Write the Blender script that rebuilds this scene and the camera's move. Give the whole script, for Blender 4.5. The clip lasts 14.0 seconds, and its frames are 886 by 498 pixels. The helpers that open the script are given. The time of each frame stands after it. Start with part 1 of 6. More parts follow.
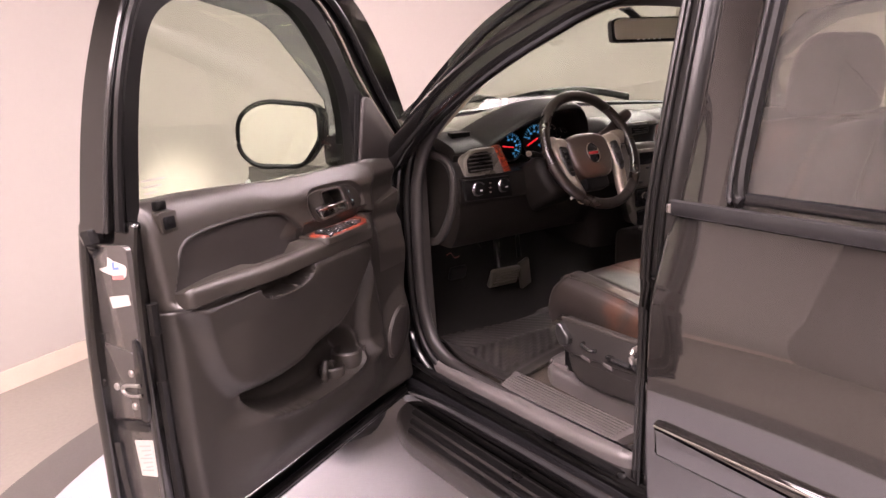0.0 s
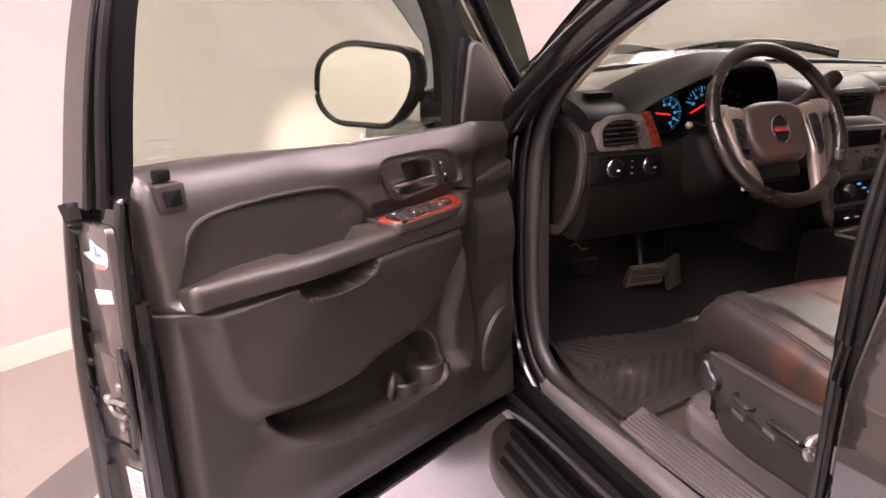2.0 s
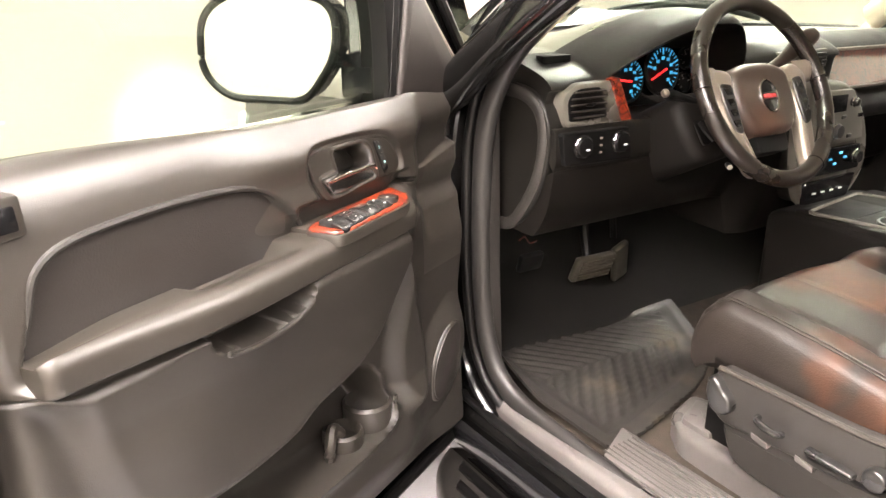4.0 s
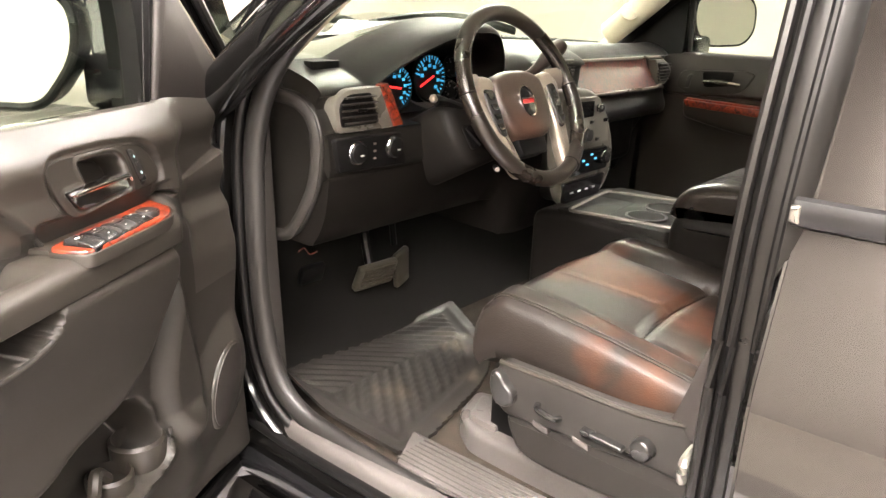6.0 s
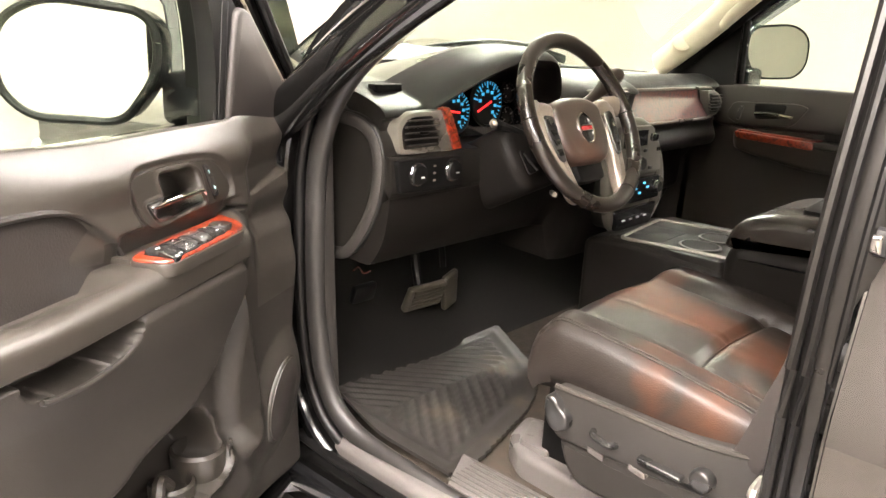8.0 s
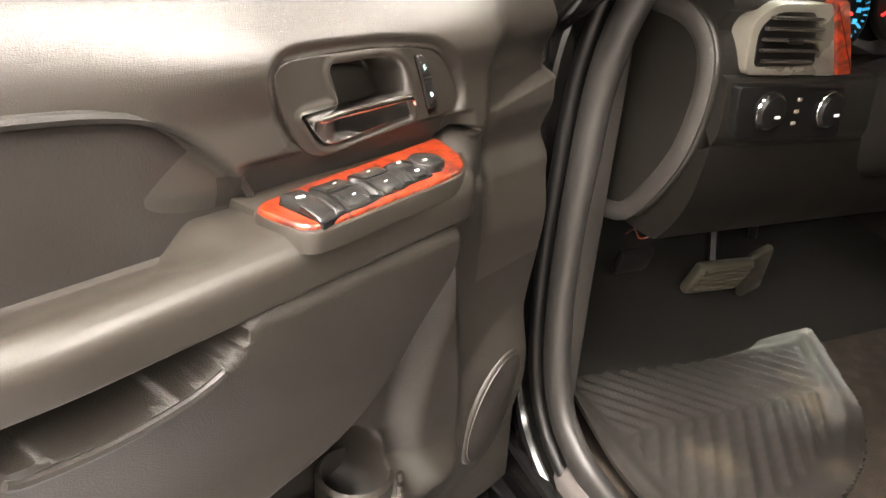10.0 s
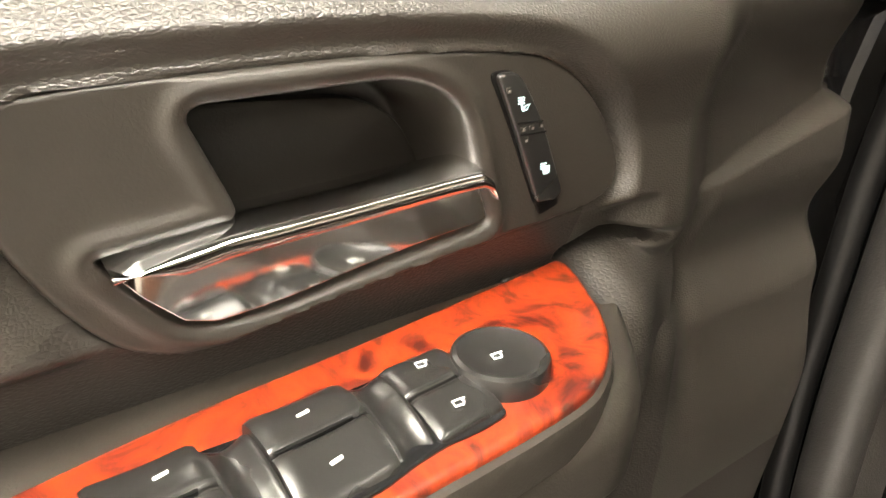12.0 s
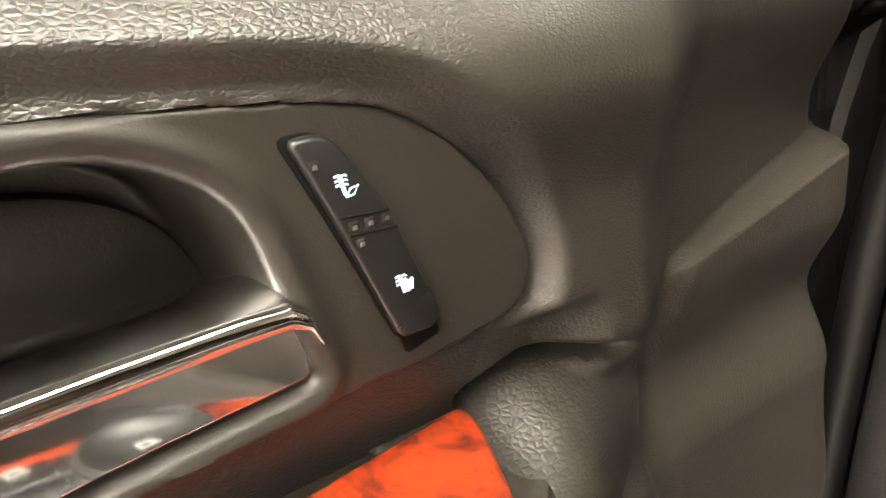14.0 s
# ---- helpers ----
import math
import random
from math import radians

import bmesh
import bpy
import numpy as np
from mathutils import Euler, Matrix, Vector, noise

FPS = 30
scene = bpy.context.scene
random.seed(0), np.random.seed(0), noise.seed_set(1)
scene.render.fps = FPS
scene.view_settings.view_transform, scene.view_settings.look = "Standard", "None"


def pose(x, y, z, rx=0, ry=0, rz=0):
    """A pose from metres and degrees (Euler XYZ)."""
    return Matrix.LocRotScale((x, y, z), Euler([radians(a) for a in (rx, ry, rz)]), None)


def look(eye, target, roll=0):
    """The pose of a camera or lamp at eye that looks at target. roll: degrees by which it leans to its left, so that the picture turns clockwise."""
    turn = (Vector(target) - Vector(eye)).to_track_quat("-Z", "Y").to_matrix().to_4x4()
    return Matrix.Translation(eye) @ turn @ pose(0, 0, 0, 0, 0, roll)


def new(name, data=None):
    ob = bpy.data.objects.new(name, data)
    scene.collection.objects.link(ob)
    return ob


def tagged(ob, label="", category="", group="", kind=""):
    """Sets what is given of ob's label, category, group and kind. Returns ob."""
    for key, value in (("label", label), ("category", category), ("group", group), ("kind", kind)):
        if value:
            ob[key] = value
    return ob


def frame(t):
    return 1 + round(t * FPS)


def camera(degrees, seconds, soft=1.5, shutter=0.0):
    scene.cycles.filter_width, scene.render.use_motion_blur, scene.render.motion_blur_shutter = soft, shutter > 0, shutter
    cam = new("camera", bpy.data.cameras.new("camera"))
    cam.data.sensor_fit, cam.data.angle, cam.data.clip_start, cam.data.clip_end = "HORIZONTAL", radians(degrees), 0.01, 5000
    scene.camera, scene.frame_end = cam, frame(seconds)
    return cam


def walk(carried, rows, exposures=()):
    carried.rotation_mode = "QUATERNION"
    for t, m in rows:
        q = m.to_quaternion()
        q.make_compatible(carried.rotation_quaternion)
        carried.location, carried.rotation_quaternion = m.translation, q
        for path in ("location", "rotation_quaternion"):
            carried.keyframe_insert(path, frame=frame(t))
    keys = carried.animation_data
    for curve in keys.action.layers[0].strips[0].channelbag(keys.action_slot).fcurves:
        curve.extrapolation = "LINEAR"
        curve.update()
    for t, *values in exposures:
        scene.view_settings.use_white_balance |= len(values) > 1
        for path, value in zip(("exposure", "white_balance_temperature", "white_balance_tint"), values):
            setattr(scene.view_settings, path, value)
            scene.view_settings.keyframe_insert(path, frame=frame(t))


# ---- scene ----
cam = camera(61.6, 14.0)
PATH = [
    (0, (-2.061, -1.572, 1.532), (-0.951, 0.02, 1.051), -2.0),
    (0.5, (-2.002, -1.525, 1.533), (-0.941, 0.093, 1.024), -2.1),
    (1, (-1.911, -1.431, 1.525), (-0.918, 0.222, 0.993), -1.5),
    (1.5, (-1.805, -1.325, 1.523), (-0.902, 0.371, 0.97), -0.8),
    (2, (-1.71, -1.24, 1.506), (-0.994, 0.529, 0.906), -0.6),
    (2.2, (-1.661, -1.207, 1.496), (-1.034, 0.59, 0.881), -0.4),
    (4.3, (-1.694, -0.83, 1.451), (-0.522, 0.654, 0.798), 0.5),
    (4.5, (-1.689, -0.825, 1.453), (-0.418, 0.582, 0.819), 0.9),
    (5, (-1.677, -0.837, 1.444), (-0.278, 0.453, 0.827), 1.4),
    (5.5, (-1.67, -0.841, 1.417), (-0.239, 0.39, 0.756), 1.8),
    (6, (-1.667, -0.841, 1.431), (-0.201, 0.372, 0.815), 1.9),
    (6.5, (-1.671, -0.849, 1.467), (-0.145, 0.367, 1.032), 1.9),
    (7, (-1.683, -0.856, 1.468), (-0.118, 0.338, 1.112), 2.2),
    (7.5, (-1.702, -0.84, 1.445), (-0.158, 0.358, 1.021), 2.8),
    (8, (-1.71, -0.813, 1.425), (-0.285, 0.477, 0.873), 2.9),
    (8.5, (-1.691, -0.761, 1.407), (-0.458, 0.683, 0.778), 2.5),
    (9, (-1.607, -0.662, 1.388), (-0.543, 0.884, 0.697), 2.7),
    (9.2, (-1.558, -0.622, 1.383), (-0.554, 0.939, 0.637), 3.6),
    (11.3, (-1.279, -0.14, 1.296), (-0.722, 1.549, 0.381), 5.1),
    (11.5, (-1.251, -0.12, 1.292), (-0.779, 1.592, 0.373), 4.0),
    (12, (-1.208, -0.06, 1.282), (-0.885, 1.698, 0.386), 2.7),
    (12.5, (-1.168, 0.024, 1.266), (-0.936, 1.811, 0.399), 0.6),
    (13, (-1.153, 0.058, 1.255), (-0.933, 1.857, 0.41), -0.1),
    (13.5, (-1.145, 0.059, 1.254), (-0.883, 1.866, 0.438), -0.5),
    (14, (-1.148, 0.035, 1.257), (-0.772, 1.855, 0.519), -1.3),
]
EXPOSURES = [(0.0, -0.24, 6750, 36), (2.2, -0.20, 6750, 40), (4.3, 0.96, 6800, 12), (9.2, 0.94, 6800, 12), (11.3, 0.75, 7150, 5), (14.0, 0.75, 7150, 5)]
walk(cam, [(t, look(eye, target, roll)) for t, eye, target, roll in PATH], EXPOSURES)

# ---- light ----
world = bpy.data.worlds.new("world")
scene.world = world
world.use_nodes = True
world.node_tree.nodes["Background"].inputs[0].default_value = (0.9, 0.95, 1.0, 1)
world.node_tree.nodes["Background"].inputs[1].default_value = 0.02

# ---- materials ----


def nodes_of(name):
    m = bpy.data.materials.new(name)
    m.use_nodes = True
    nt = m.node_tree
    return m, nt, nt.nodes["Principled BSDF"]


def noise_node(nt, coord, scale, detail=3.0, stretch=(1, 1, 1)):
    mp = nt.nodes.new("ShaderNodeMapping")
    mp.inputs["Scale"].default_value = stretch
    nt.links.new(coord.outputs["Object"], mp.inputs["Vector"])
    n = nt.nodes.new("ShaderNodeTexNoise")
    n.inputs["Scale"].default_value, n.inputs["Detail"].default_value = scale, detail
    nt.links.new(mp.outputs[0], n.inputs["Vector"])
    return n


def ramp_node(nt, source, stops):
    r = nt.nodes.new("ShaderNodeValToRGB")
    e = r.color_ramp.elements
    while len(e) < len(stops):
        e.new(0.5)
    for el, (p, c) in zip(e, stops):
        el.position, el.color = p, (*c, 1)
    nt.links.new(source, r.inputs[0])
    return r


def surface(name, base, rough=0.5, metal=0.0, coat=0.0, vary=0.25, vary_scale=6.0, grain=0.0, grain_scale=300.0, grain_kind="cell",
            depth=0.0004, second=None, second_scale=5.0, second_at=(0.5, 0.7), rough_vary=0.12, spec=0.5):
    """A dull or glossy solid: tone that drifts at two scales, uneven gloss and a fine relief."""
    m, nt, p = nodes_of(name)
    co = nt.nodes.new("ShaderNodeTexCoord")
    big, fine = noise_node(nt, co, vary_scale, 5), noise_node(nt, co, vary_scale * 23, 2)
    both = nt.nodes.new("ShaderNodeMath")
    both.operation = "MULTIPLY_ADD"
    nt.links.new(fine.outputs[0], both.inputs[0])
    both.inputs[1].default_value = 0.35
    nt.links.new(big.outputs[0], both.inputs[2])
    lo, hi = [c * (1 - vary) for c in base], [min(1, c * (1 + vary)) for c in base]
    col = ramp_node(nt, both.outputs[0], [(0.4, lo), (0.95, hi)])
    out = col.outputs[0]
    if second:
        n2 = noise_node(nt, co, second_scale, 4)
        k = ramp_node(nt, n2.outputs[0], [(second_at[0], (0, 0, 0)), (second_at[1], (1, 1, 1))])
        mix = nt.nodes.new("ShaderNodeMix")
        mix.data_type = "RGBA"
        nt.links.new(k.outputs[0], mix.inputs[0])
        nt.links.new(out, mix.inputs[6])
        mix.inputs[7].default_value = (*second, 1)
        out = mix.outputs[2]
    nt.links.new(out, p.inputs["Base Color"])
    rr = nt.nodes.new("ShaderNodeMapRange")
    nt.links.new(big.outputs[0], rr.inputs[0])
    rr.inputs[1].default_value, rr.inputs[2].default_value = 0.3, 0.7
    rr.inputs[3].default_value, rr.inputs[4].default_value = max(0.02, rough - rough_vary), min(1, rough + rough_vary)
    nt.links.new(rr.outputs[0], p.inputs["Roughness"])
    p.inputs["Metallic"].default_value, p.inputs["Coat Weight"].default_value = metal, coat
    p.inputs["Coat Roughness"].default_value = 0.04
    p.inputs["Specular IOR Level"].default_value = spec
    if grain:
        if grain_kind == "pebble":
            mp = nt.nodes.new("ShaderNodeMapping")
            mp.inputs["Scale"].default_value = (0.8, 0.8, 1.45)
            nt.links.new(co.outputs["Object"], mp.inputs["Vector"])
            g = nt.nodes.new("ShaderNodeTexVoronoi")
            g.feature = "DISTANCE_TO_EDGE"
            g.inputs["Scale"].default_value = grain_scale
            nt.links.new(mp.outputs[0], g.inputs["Vector"])
            cap = nt.nodes.new("ShaderNodeMapRange")
            cap.interpolation_type = "SMOOTHSTEP"
            nt.links.new(g.outputs["Distance"], cap.inputs[0])
            cap.inputs[1].default_value, cap.inputs[2].default_value = -0.02, 0.34
            height = cap.outputs[0]
        elif grain_kind == "cell":
            warp = noise_node(nt, co, grain_scale * 0.6, 1)
            add = nt.nodes.new("ShaderNodeMix")
            add.data_type = "VECTOR"
            add.inputs[0].default_value = 0.003
            nt.links.new(co.outputs["Object"], add.inputs[4])
            nt.links.new(warp.outputs["Color"], add.inputs[5])
            g = nt.nodes.new("ShaderNodeTexVoronoi")
            g.feature = "SMOOTH_F1"
            g.inputs["Scale"].default_value, g.inputs["Smoothness"].default_value = grain_scale, 0.35
            nt.links.new(add.outputs[1], g.inputs["Vector"])
            height = g.outputs["Distance"]
        else:
            height = noise_node(nt, co, grain_scale, 3).outputs[0]
        b = nt.nodes.new("ShaderNodeBump")
        b.inputs["Strength"].default_value, b.inputs["Distance"].default_value = grain, depth
        b.invert = grain_kind == "cell"
        nt.links.new(height, b.inputs["Height"])
        nt.links.new(b.outputs[0], p.inputs["Normal"])
    return m


def burl(name, tone=1.0, lacquer=1.5):
    """Lacquered orange-red burl wood."""
    m, nt, p = nodes_of(name)
    co = nt.nodes.new("ShaderNodeTexCoord")
    n = noise_node(nt, co, 42, 6)
    n.inputs["Distortion"].default_value = 2.2
    col = ramp_node(nt, n.outputs[0], [(at, [tone * c for c in rgb]) for at, rgb in ((0.34, (0.030, 0.0045, 0.003)), (0.45, (0.125, 0.0135, 0.0045)), (0.57, (0.245, 0.029, 0.0065)), (0.68, (0.13, 0.014, 0.0045)))])
    nt.links.new(col.outputs[0], p.inputs["Base Color"])
    p.inputs["Roughness"].default_value, p.inputs["Coat Weight"].default_value, p.inputs["Coat Roughness"].default_value = 0.35, 1.0, 0.06
    p.inputs["Coat IOR"].default_value = lacquer
    return m


def pane(name, tint, rough=0.0, film=0.0):
    """A clear tinted pane of real glass."""
    m, nt, p = nodes_of(name)
    p.inputs["Base Color"].default_value = (*tint, 1)
    p.inputs["Transmission Weight"].default_value = 1.0 - film
    p.inputs["Roughness"].default_value, p.inputs["IOR"].default_value = rough, 1.45
    return m


def glow(name, colour, power):
    m, nt, p = nodes_of(name)
    p.inputs["Base Color"].default_value = (*colour, 1)
    p.inputs["Emission Color"].default_value, p.inputs["Emission Strength"].default_value = (*colour, 1), power
    return m


M = {
    "trim": surface("door_vinyl", (0.023, 0.0195, 0.0160), 0.355, spec=0.8, rough_vary=0.015, grain=0.27, grain_scale=600, grain_kind="pebble", depth=0.0004, vary=0.12),
    "trim_low": surface("lower_door_plastic", (0.0205, 0.0177, 0.0150), 0.46, spec=0.42, rough_vary=0.03, grain=0.30, grain_scale=480, grain_kind="pebble", depth=0.0004, vary=0.14),
    "recess": surface("recess_plastic", (0.020, 0.0172, 0.0142), 0.42, spec=0.35, grain=0.2, grain_scale=900, depth=0.0002, vary=0.12),
    "trim_fine": surface("moulded_plastic", (0.022, 0.0188, 0.0154), 0.42, rough_vary=0.04, grain=0.16, grain_scale=900, depth=0.0003, vary=0.12),
    "insert": surface("door_leatherette", (0.017, 0.014, 0.0125), 0.45, grain=0.5, grain_scale=420, depth=0.0004, vary=0.12),
    "pillar": surface("pillar_paint", (0.006, 0.0055, 0.0052), 0.30, spec=0.35, rough_vary=0.04, vary=0.12),
    "opening": surface("opening_trim_plastic", (0.0150, 0.0137, 0.0130), 0.40, spec=0.40, rough_vary=0.04, grain=0.4, grain_scale=600, depth=0.0003, vary=0.12),
    "lower": surface("lower_plastic", (0.019, 0.0170, 0.0155), 0.44, spec=0.38, grain=0.5, grain_scale=700, depth=0.0003, vary=0.14, vary_scale=4),
    "sill": surface("sill_plastic", (0.072, 0.065, 0.062), 0.38, grain=0.4, grain_scale=500, depth=0.0003, vary=0.2, vary_scale=8),
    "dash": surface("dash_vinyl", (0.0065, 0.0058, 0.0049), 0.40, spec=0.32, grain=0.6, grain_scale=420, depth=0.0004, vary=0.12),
    # Paler than dash_vinyl: the windscreen's glare is put into the top pad's colour.
    "dash_top": surface("dash_top_glare", (0.085, 0.085, 0.066), 0.36, spec=0.7, grain=0.5, grain_scale=420, depth=0.0004, vary=0.10),
    "tower": surface("grey_metallic_plastic", (0.115, 0.108, 0.092), 0.34, metal=0.25, vary=0.08),
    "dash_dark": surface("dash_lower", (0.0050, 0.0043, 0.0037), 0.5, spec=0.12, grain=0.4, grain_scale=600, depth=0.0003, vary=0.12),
    "black": surface("black_plastic", (0.003, 0.0029, 0.0029), 0.42, spec=0.18, vary=0.2, grain=0.3, grain_scale=700, grain_kind="noise", depth=0.0002),
    "gloss_black": surface("gloss_black_plastic", (0.006, 0.006, 0.0065), 0.16, vary=0.15),
    "button": surface("switch_plastic", (0.013, 0.0125, 0.012), 0.28, spec=0.5, vary=0.12, rough_vary=0.05, grain=0.2, grain_scale=1500, grain_kind="noise", depth=0.0001),
    "paint": surface("black_paint", (0.0025, 0.0024, 0.0023), 0.035, coat=0.6, vary=0.15, rough_vary=0.02),
    # Base lifted over black_paint: the bright wall's reflection is put into the colour.
    "sheen_paint": surface("black_paint_wall_sheen", (0.0125, 0.0110, 0.0101), 0.03, coat=1.0, vary=0.12, rough_vary=0.015),
    "jamb": surface("jamb_paint", (0.045, 0.041, 0.038), 0.22, coat=0.6, vary=0.12, rough_vary=0.05),
    "rubber": surface("rubber_seal", (0.0035, 0.0033, 0.0033), 0.36, spec=0.25, vary=0.2, grain=0.3, grain_scale=300, grain_kind="noise", depth=0.0004),
    "pedal": surface("worn_pedal_rubber", (0.040, 0.036, 0.027), 0.45, vary=0.3, vary_scale=20, grain=0.4, grain_scale=300, grain_kind="noise", depth=0.0005),
    "mat": surface("rubber_mat", (0.0175, 0.0157, 0.0143), 0.42, rough_vary=0.05, spec=0.36, vary=0.3, vary_scale=9, grain=0.4, grain_scale=240, grain_kind="noise", depth=0.0005,
                   second=(0.085, 0.070, 0.050), second_scale=7, second_at=(0.57, 0.78)),
    "carpet": surface("carpet", (0.030, 0.024, 0.019), 0.95, vary=0.5, vary_scale=40, grain=1.0, grain_scale=500, grain_kind="noise", depth=0.003, spec=0.1),
    # Black for unlit places: shade of the footwell and cup holders as colour.
    "matt_black": surface("matt_black_shade", (0.0085, 0.0080, 0.0072), 0.9, spec=0.08, vary=0.2, grain=0.4, grain_scale=500, grain_kind="noise", depth=0.0006),
    # Second colour: orange-brown patches spread by noise over the black leather.
    "leather": surface("seat_leather", (0.0125, 0.0097, 0.0082), 0.42, spec=0.25, rough_vary=0.06, vary=0.2, vary_scale=7, grain=0.45, grain_scale=380, depth=0.0005,
                       second=(0.095, 0.032, 0.013), second_scale=4.2, second_at=(0.52, 0.78)),
    "wheel_leather": surface("wheel_leather", (0.011, 0.0085, 0.0068), 0.27, spec=0.55, rough_vary=0.04, vary=0.10, grain=0.3, grain_scale=500, depth=0.0003),
    "pad": surface("wheel_pad", (0.028, 0.019, 0.015), 0.40, vary=0.2, grain=0.4, grain_scale=600, depth=0.0003,
                   second=(0.055, 0.022, 0.012), second_scale=6, second_at=(0.48, 0.7)),
    "cream": surface("cream_trim", (0.50, 0.455, 0.34), 0.75, vary=0.06, grain=0.3, grain_scale=700, grain_kind="noise", depth=0.0004),
    "silver": surface("silver_plastic", (0.25, 0.215, 0.18), 0.36, metal=0.55, vary=0.06),
    "chrome": surface("chrome", (0.82, 0.82, 0.82), 0.07, metal=1.0, vary=0.03, rough_vary=0.03),
    "steel": surface("bare_steel", (0.30, 0.285, 0.26), 0.40, metal=0.9, vary=0.2, vary_scale=30),
    "brightwork": surface("worn_dark_strip", (0.012, 0.0115, 0.012), 0.38, spec=0.3, rough_vary=0.05, vary=0.25, vary_scale=14),
    "wood": burl("burl_wood"),
    "dash_wood": burl("lacquered_dash_burl", 0.45, 2.0),
    "glass": pane("clear_glass", (0.68, 0.78, 0.66)),
    "tint": pane("privacy_glass", (0.42, 0.40, 0.37), film=0.05),
    "smoke": pane("smoke_acrylic", (0.40, 0.43, 0.47)),
    "mirror": surface("mirror_glass", (0.86, 0.88, 0.84), 0.02, metal=1.0, vary=0.01, rough_vary=0.005),
    "paper": surface("label_paper", (0.34, 0.325, 0.30), 0.7, vary=0.05),
    "print": surface("label_print", (0.25, 0.24, 0.23), 0.7, vary=0.05),
    "blue_print": surface("blue_print", (0.06, 0.12, 0.42), 0.6, vary=0.1),
    "red_print": surface("red_print", (0.40, 0.12, 0.11), 0.6, vary=0.1),
    "icon": surface("white_icon", (0.75, 0.78, 0.76), 0.5, vary=0.03),
    "icon_lit": glow("lit_icon", (0.50, 0.80, 0.86), 0.32),
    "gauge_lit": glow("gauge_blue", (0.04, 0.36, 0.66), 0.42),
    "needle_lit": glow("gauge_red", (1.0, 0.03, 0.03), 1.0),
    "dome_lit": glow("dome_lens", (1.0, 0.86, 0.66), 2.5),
    "lens": surface("frosted_lens", (0.55, 0.52, 0.45), 0.35, vary=0.04),
    "belt": surface("belt_webbing", (0.026, 0.021, 0.019), 0.6, vary=0.12, grain=0.6, grain_scale=900, grain_kind="noise", depth=0.0004),
    "red": surface("red_badge", (0.30, 0.03, 0.03), 0.3, vary=0.05),
    "wall": surface("painted_wall", (0.350, 0.320, 0.288), 0.8, vary=0.03, vary_scale=1.2, grain=0.15, grain_scale=160, grain_kind="noise", depth=0.0006),
    "concrete": surface("concrete_floor", (0.225, 0.20, 0.172), 0.55, vary=0.18, vary_scale=2.2, grain=0.3, grain_scale=60, grain_kind="noise", depth=0.001,
                        second=(0.16, 0.14, 0.12), second_scale=1.7, second_at=(0.64, 0.75)),
    "deck": surface("turntable_deck", (0.42, 0.41, 0.43), 0.4, vary=0.06, vary_scale=3, grain=0.15, grain_scale=80, grain_kind="noise", depth=0.0005),
    "ring": surface("turntable_ring", (0.10, 0.09, 0.082), 0.6, vary=0.2, vary_scale=5),
    "skirting": surface("vinyl_skirting", (0.52, 0.44, 0.36), 0.5, vary=0.06),
    "ceiling": surface("ceiling_paint", (0.09, 0.085, 0.08), 0.85, vary=0.1, vary_scale=1.5),
    "lamp": glow("softbox_diffuser", (1.0, 0.945, 0.90), 50.0),
}

# ---- shape helpers ----


def part(name, bm, material, parent=None, label="", flat=False, sharp=0.65):
    bmesh.ops.recalc_face_normals(bm, faces=bm.faces)
    for f in bm.faces:
        f.smooth = not flat
    for e in bm.edges:
        if len(e.link_faces) == 2 and e.calc_face_angle(0) > sharp:
            e.smooth = False
    me = bpy.data.meshes.new(name)
    bm.to_mesh(me)
    bm.free()
    me.materials.append(M[material])
    ob = new(name, me)
    if parent:
        ob.parent = parent
    return tagged(ob, label) if label else ob


def spline(pts, n=8, closed=False):
    """A smooth line through the points, n steps between two."""
    p = [Vector(q) for q in pts]
    k, out = len(p), []
    for i in range(k if closed else k - 1):
        if closed:
            a, b, c, d = p[i - 1], p[i], p[(i + 1) % k], p[(i + 2) % k]
        else:
            a, b, c, d = p[max(i - 1, 0)], p[i], p[i + 1], p[min(i + 2, k - 1)]
        for j in range(n):
            t = j / n
            out.append(0.5 * ((2 * b) + (c - a) * t + (2 * a - 5 * b + 4 * c - d) * t * t + (3 * b - a - 3 * c + d) * t**3))
    if not closed:
        out.append(p[-1])
    return out


def rounded(corners, r, n=5):
    """A closed 2D outline with its corners rounded; r: one radius or one for each corner."""
    k, out = len(corners), []
    for i in range(k):
        a, b, c = (Vector(corners[j % k][:2]) for j in (i - 1, i, i + 1))
        rr = r[i] if isinstance(r, (list, tuple)) else r
        u, v = (a - b), (c - b)
        rr = min(rr, 0.49 * u.length, 0.49 * v.length)
        p, q = b + u.normalized() * rr, b + v.normalized() * rr
        for j in range(n + 1):
            t = j / n
            out.append((1 - t) ** 2 * p + 2 * t * (1 - t) * b + t * t * q)
    return out


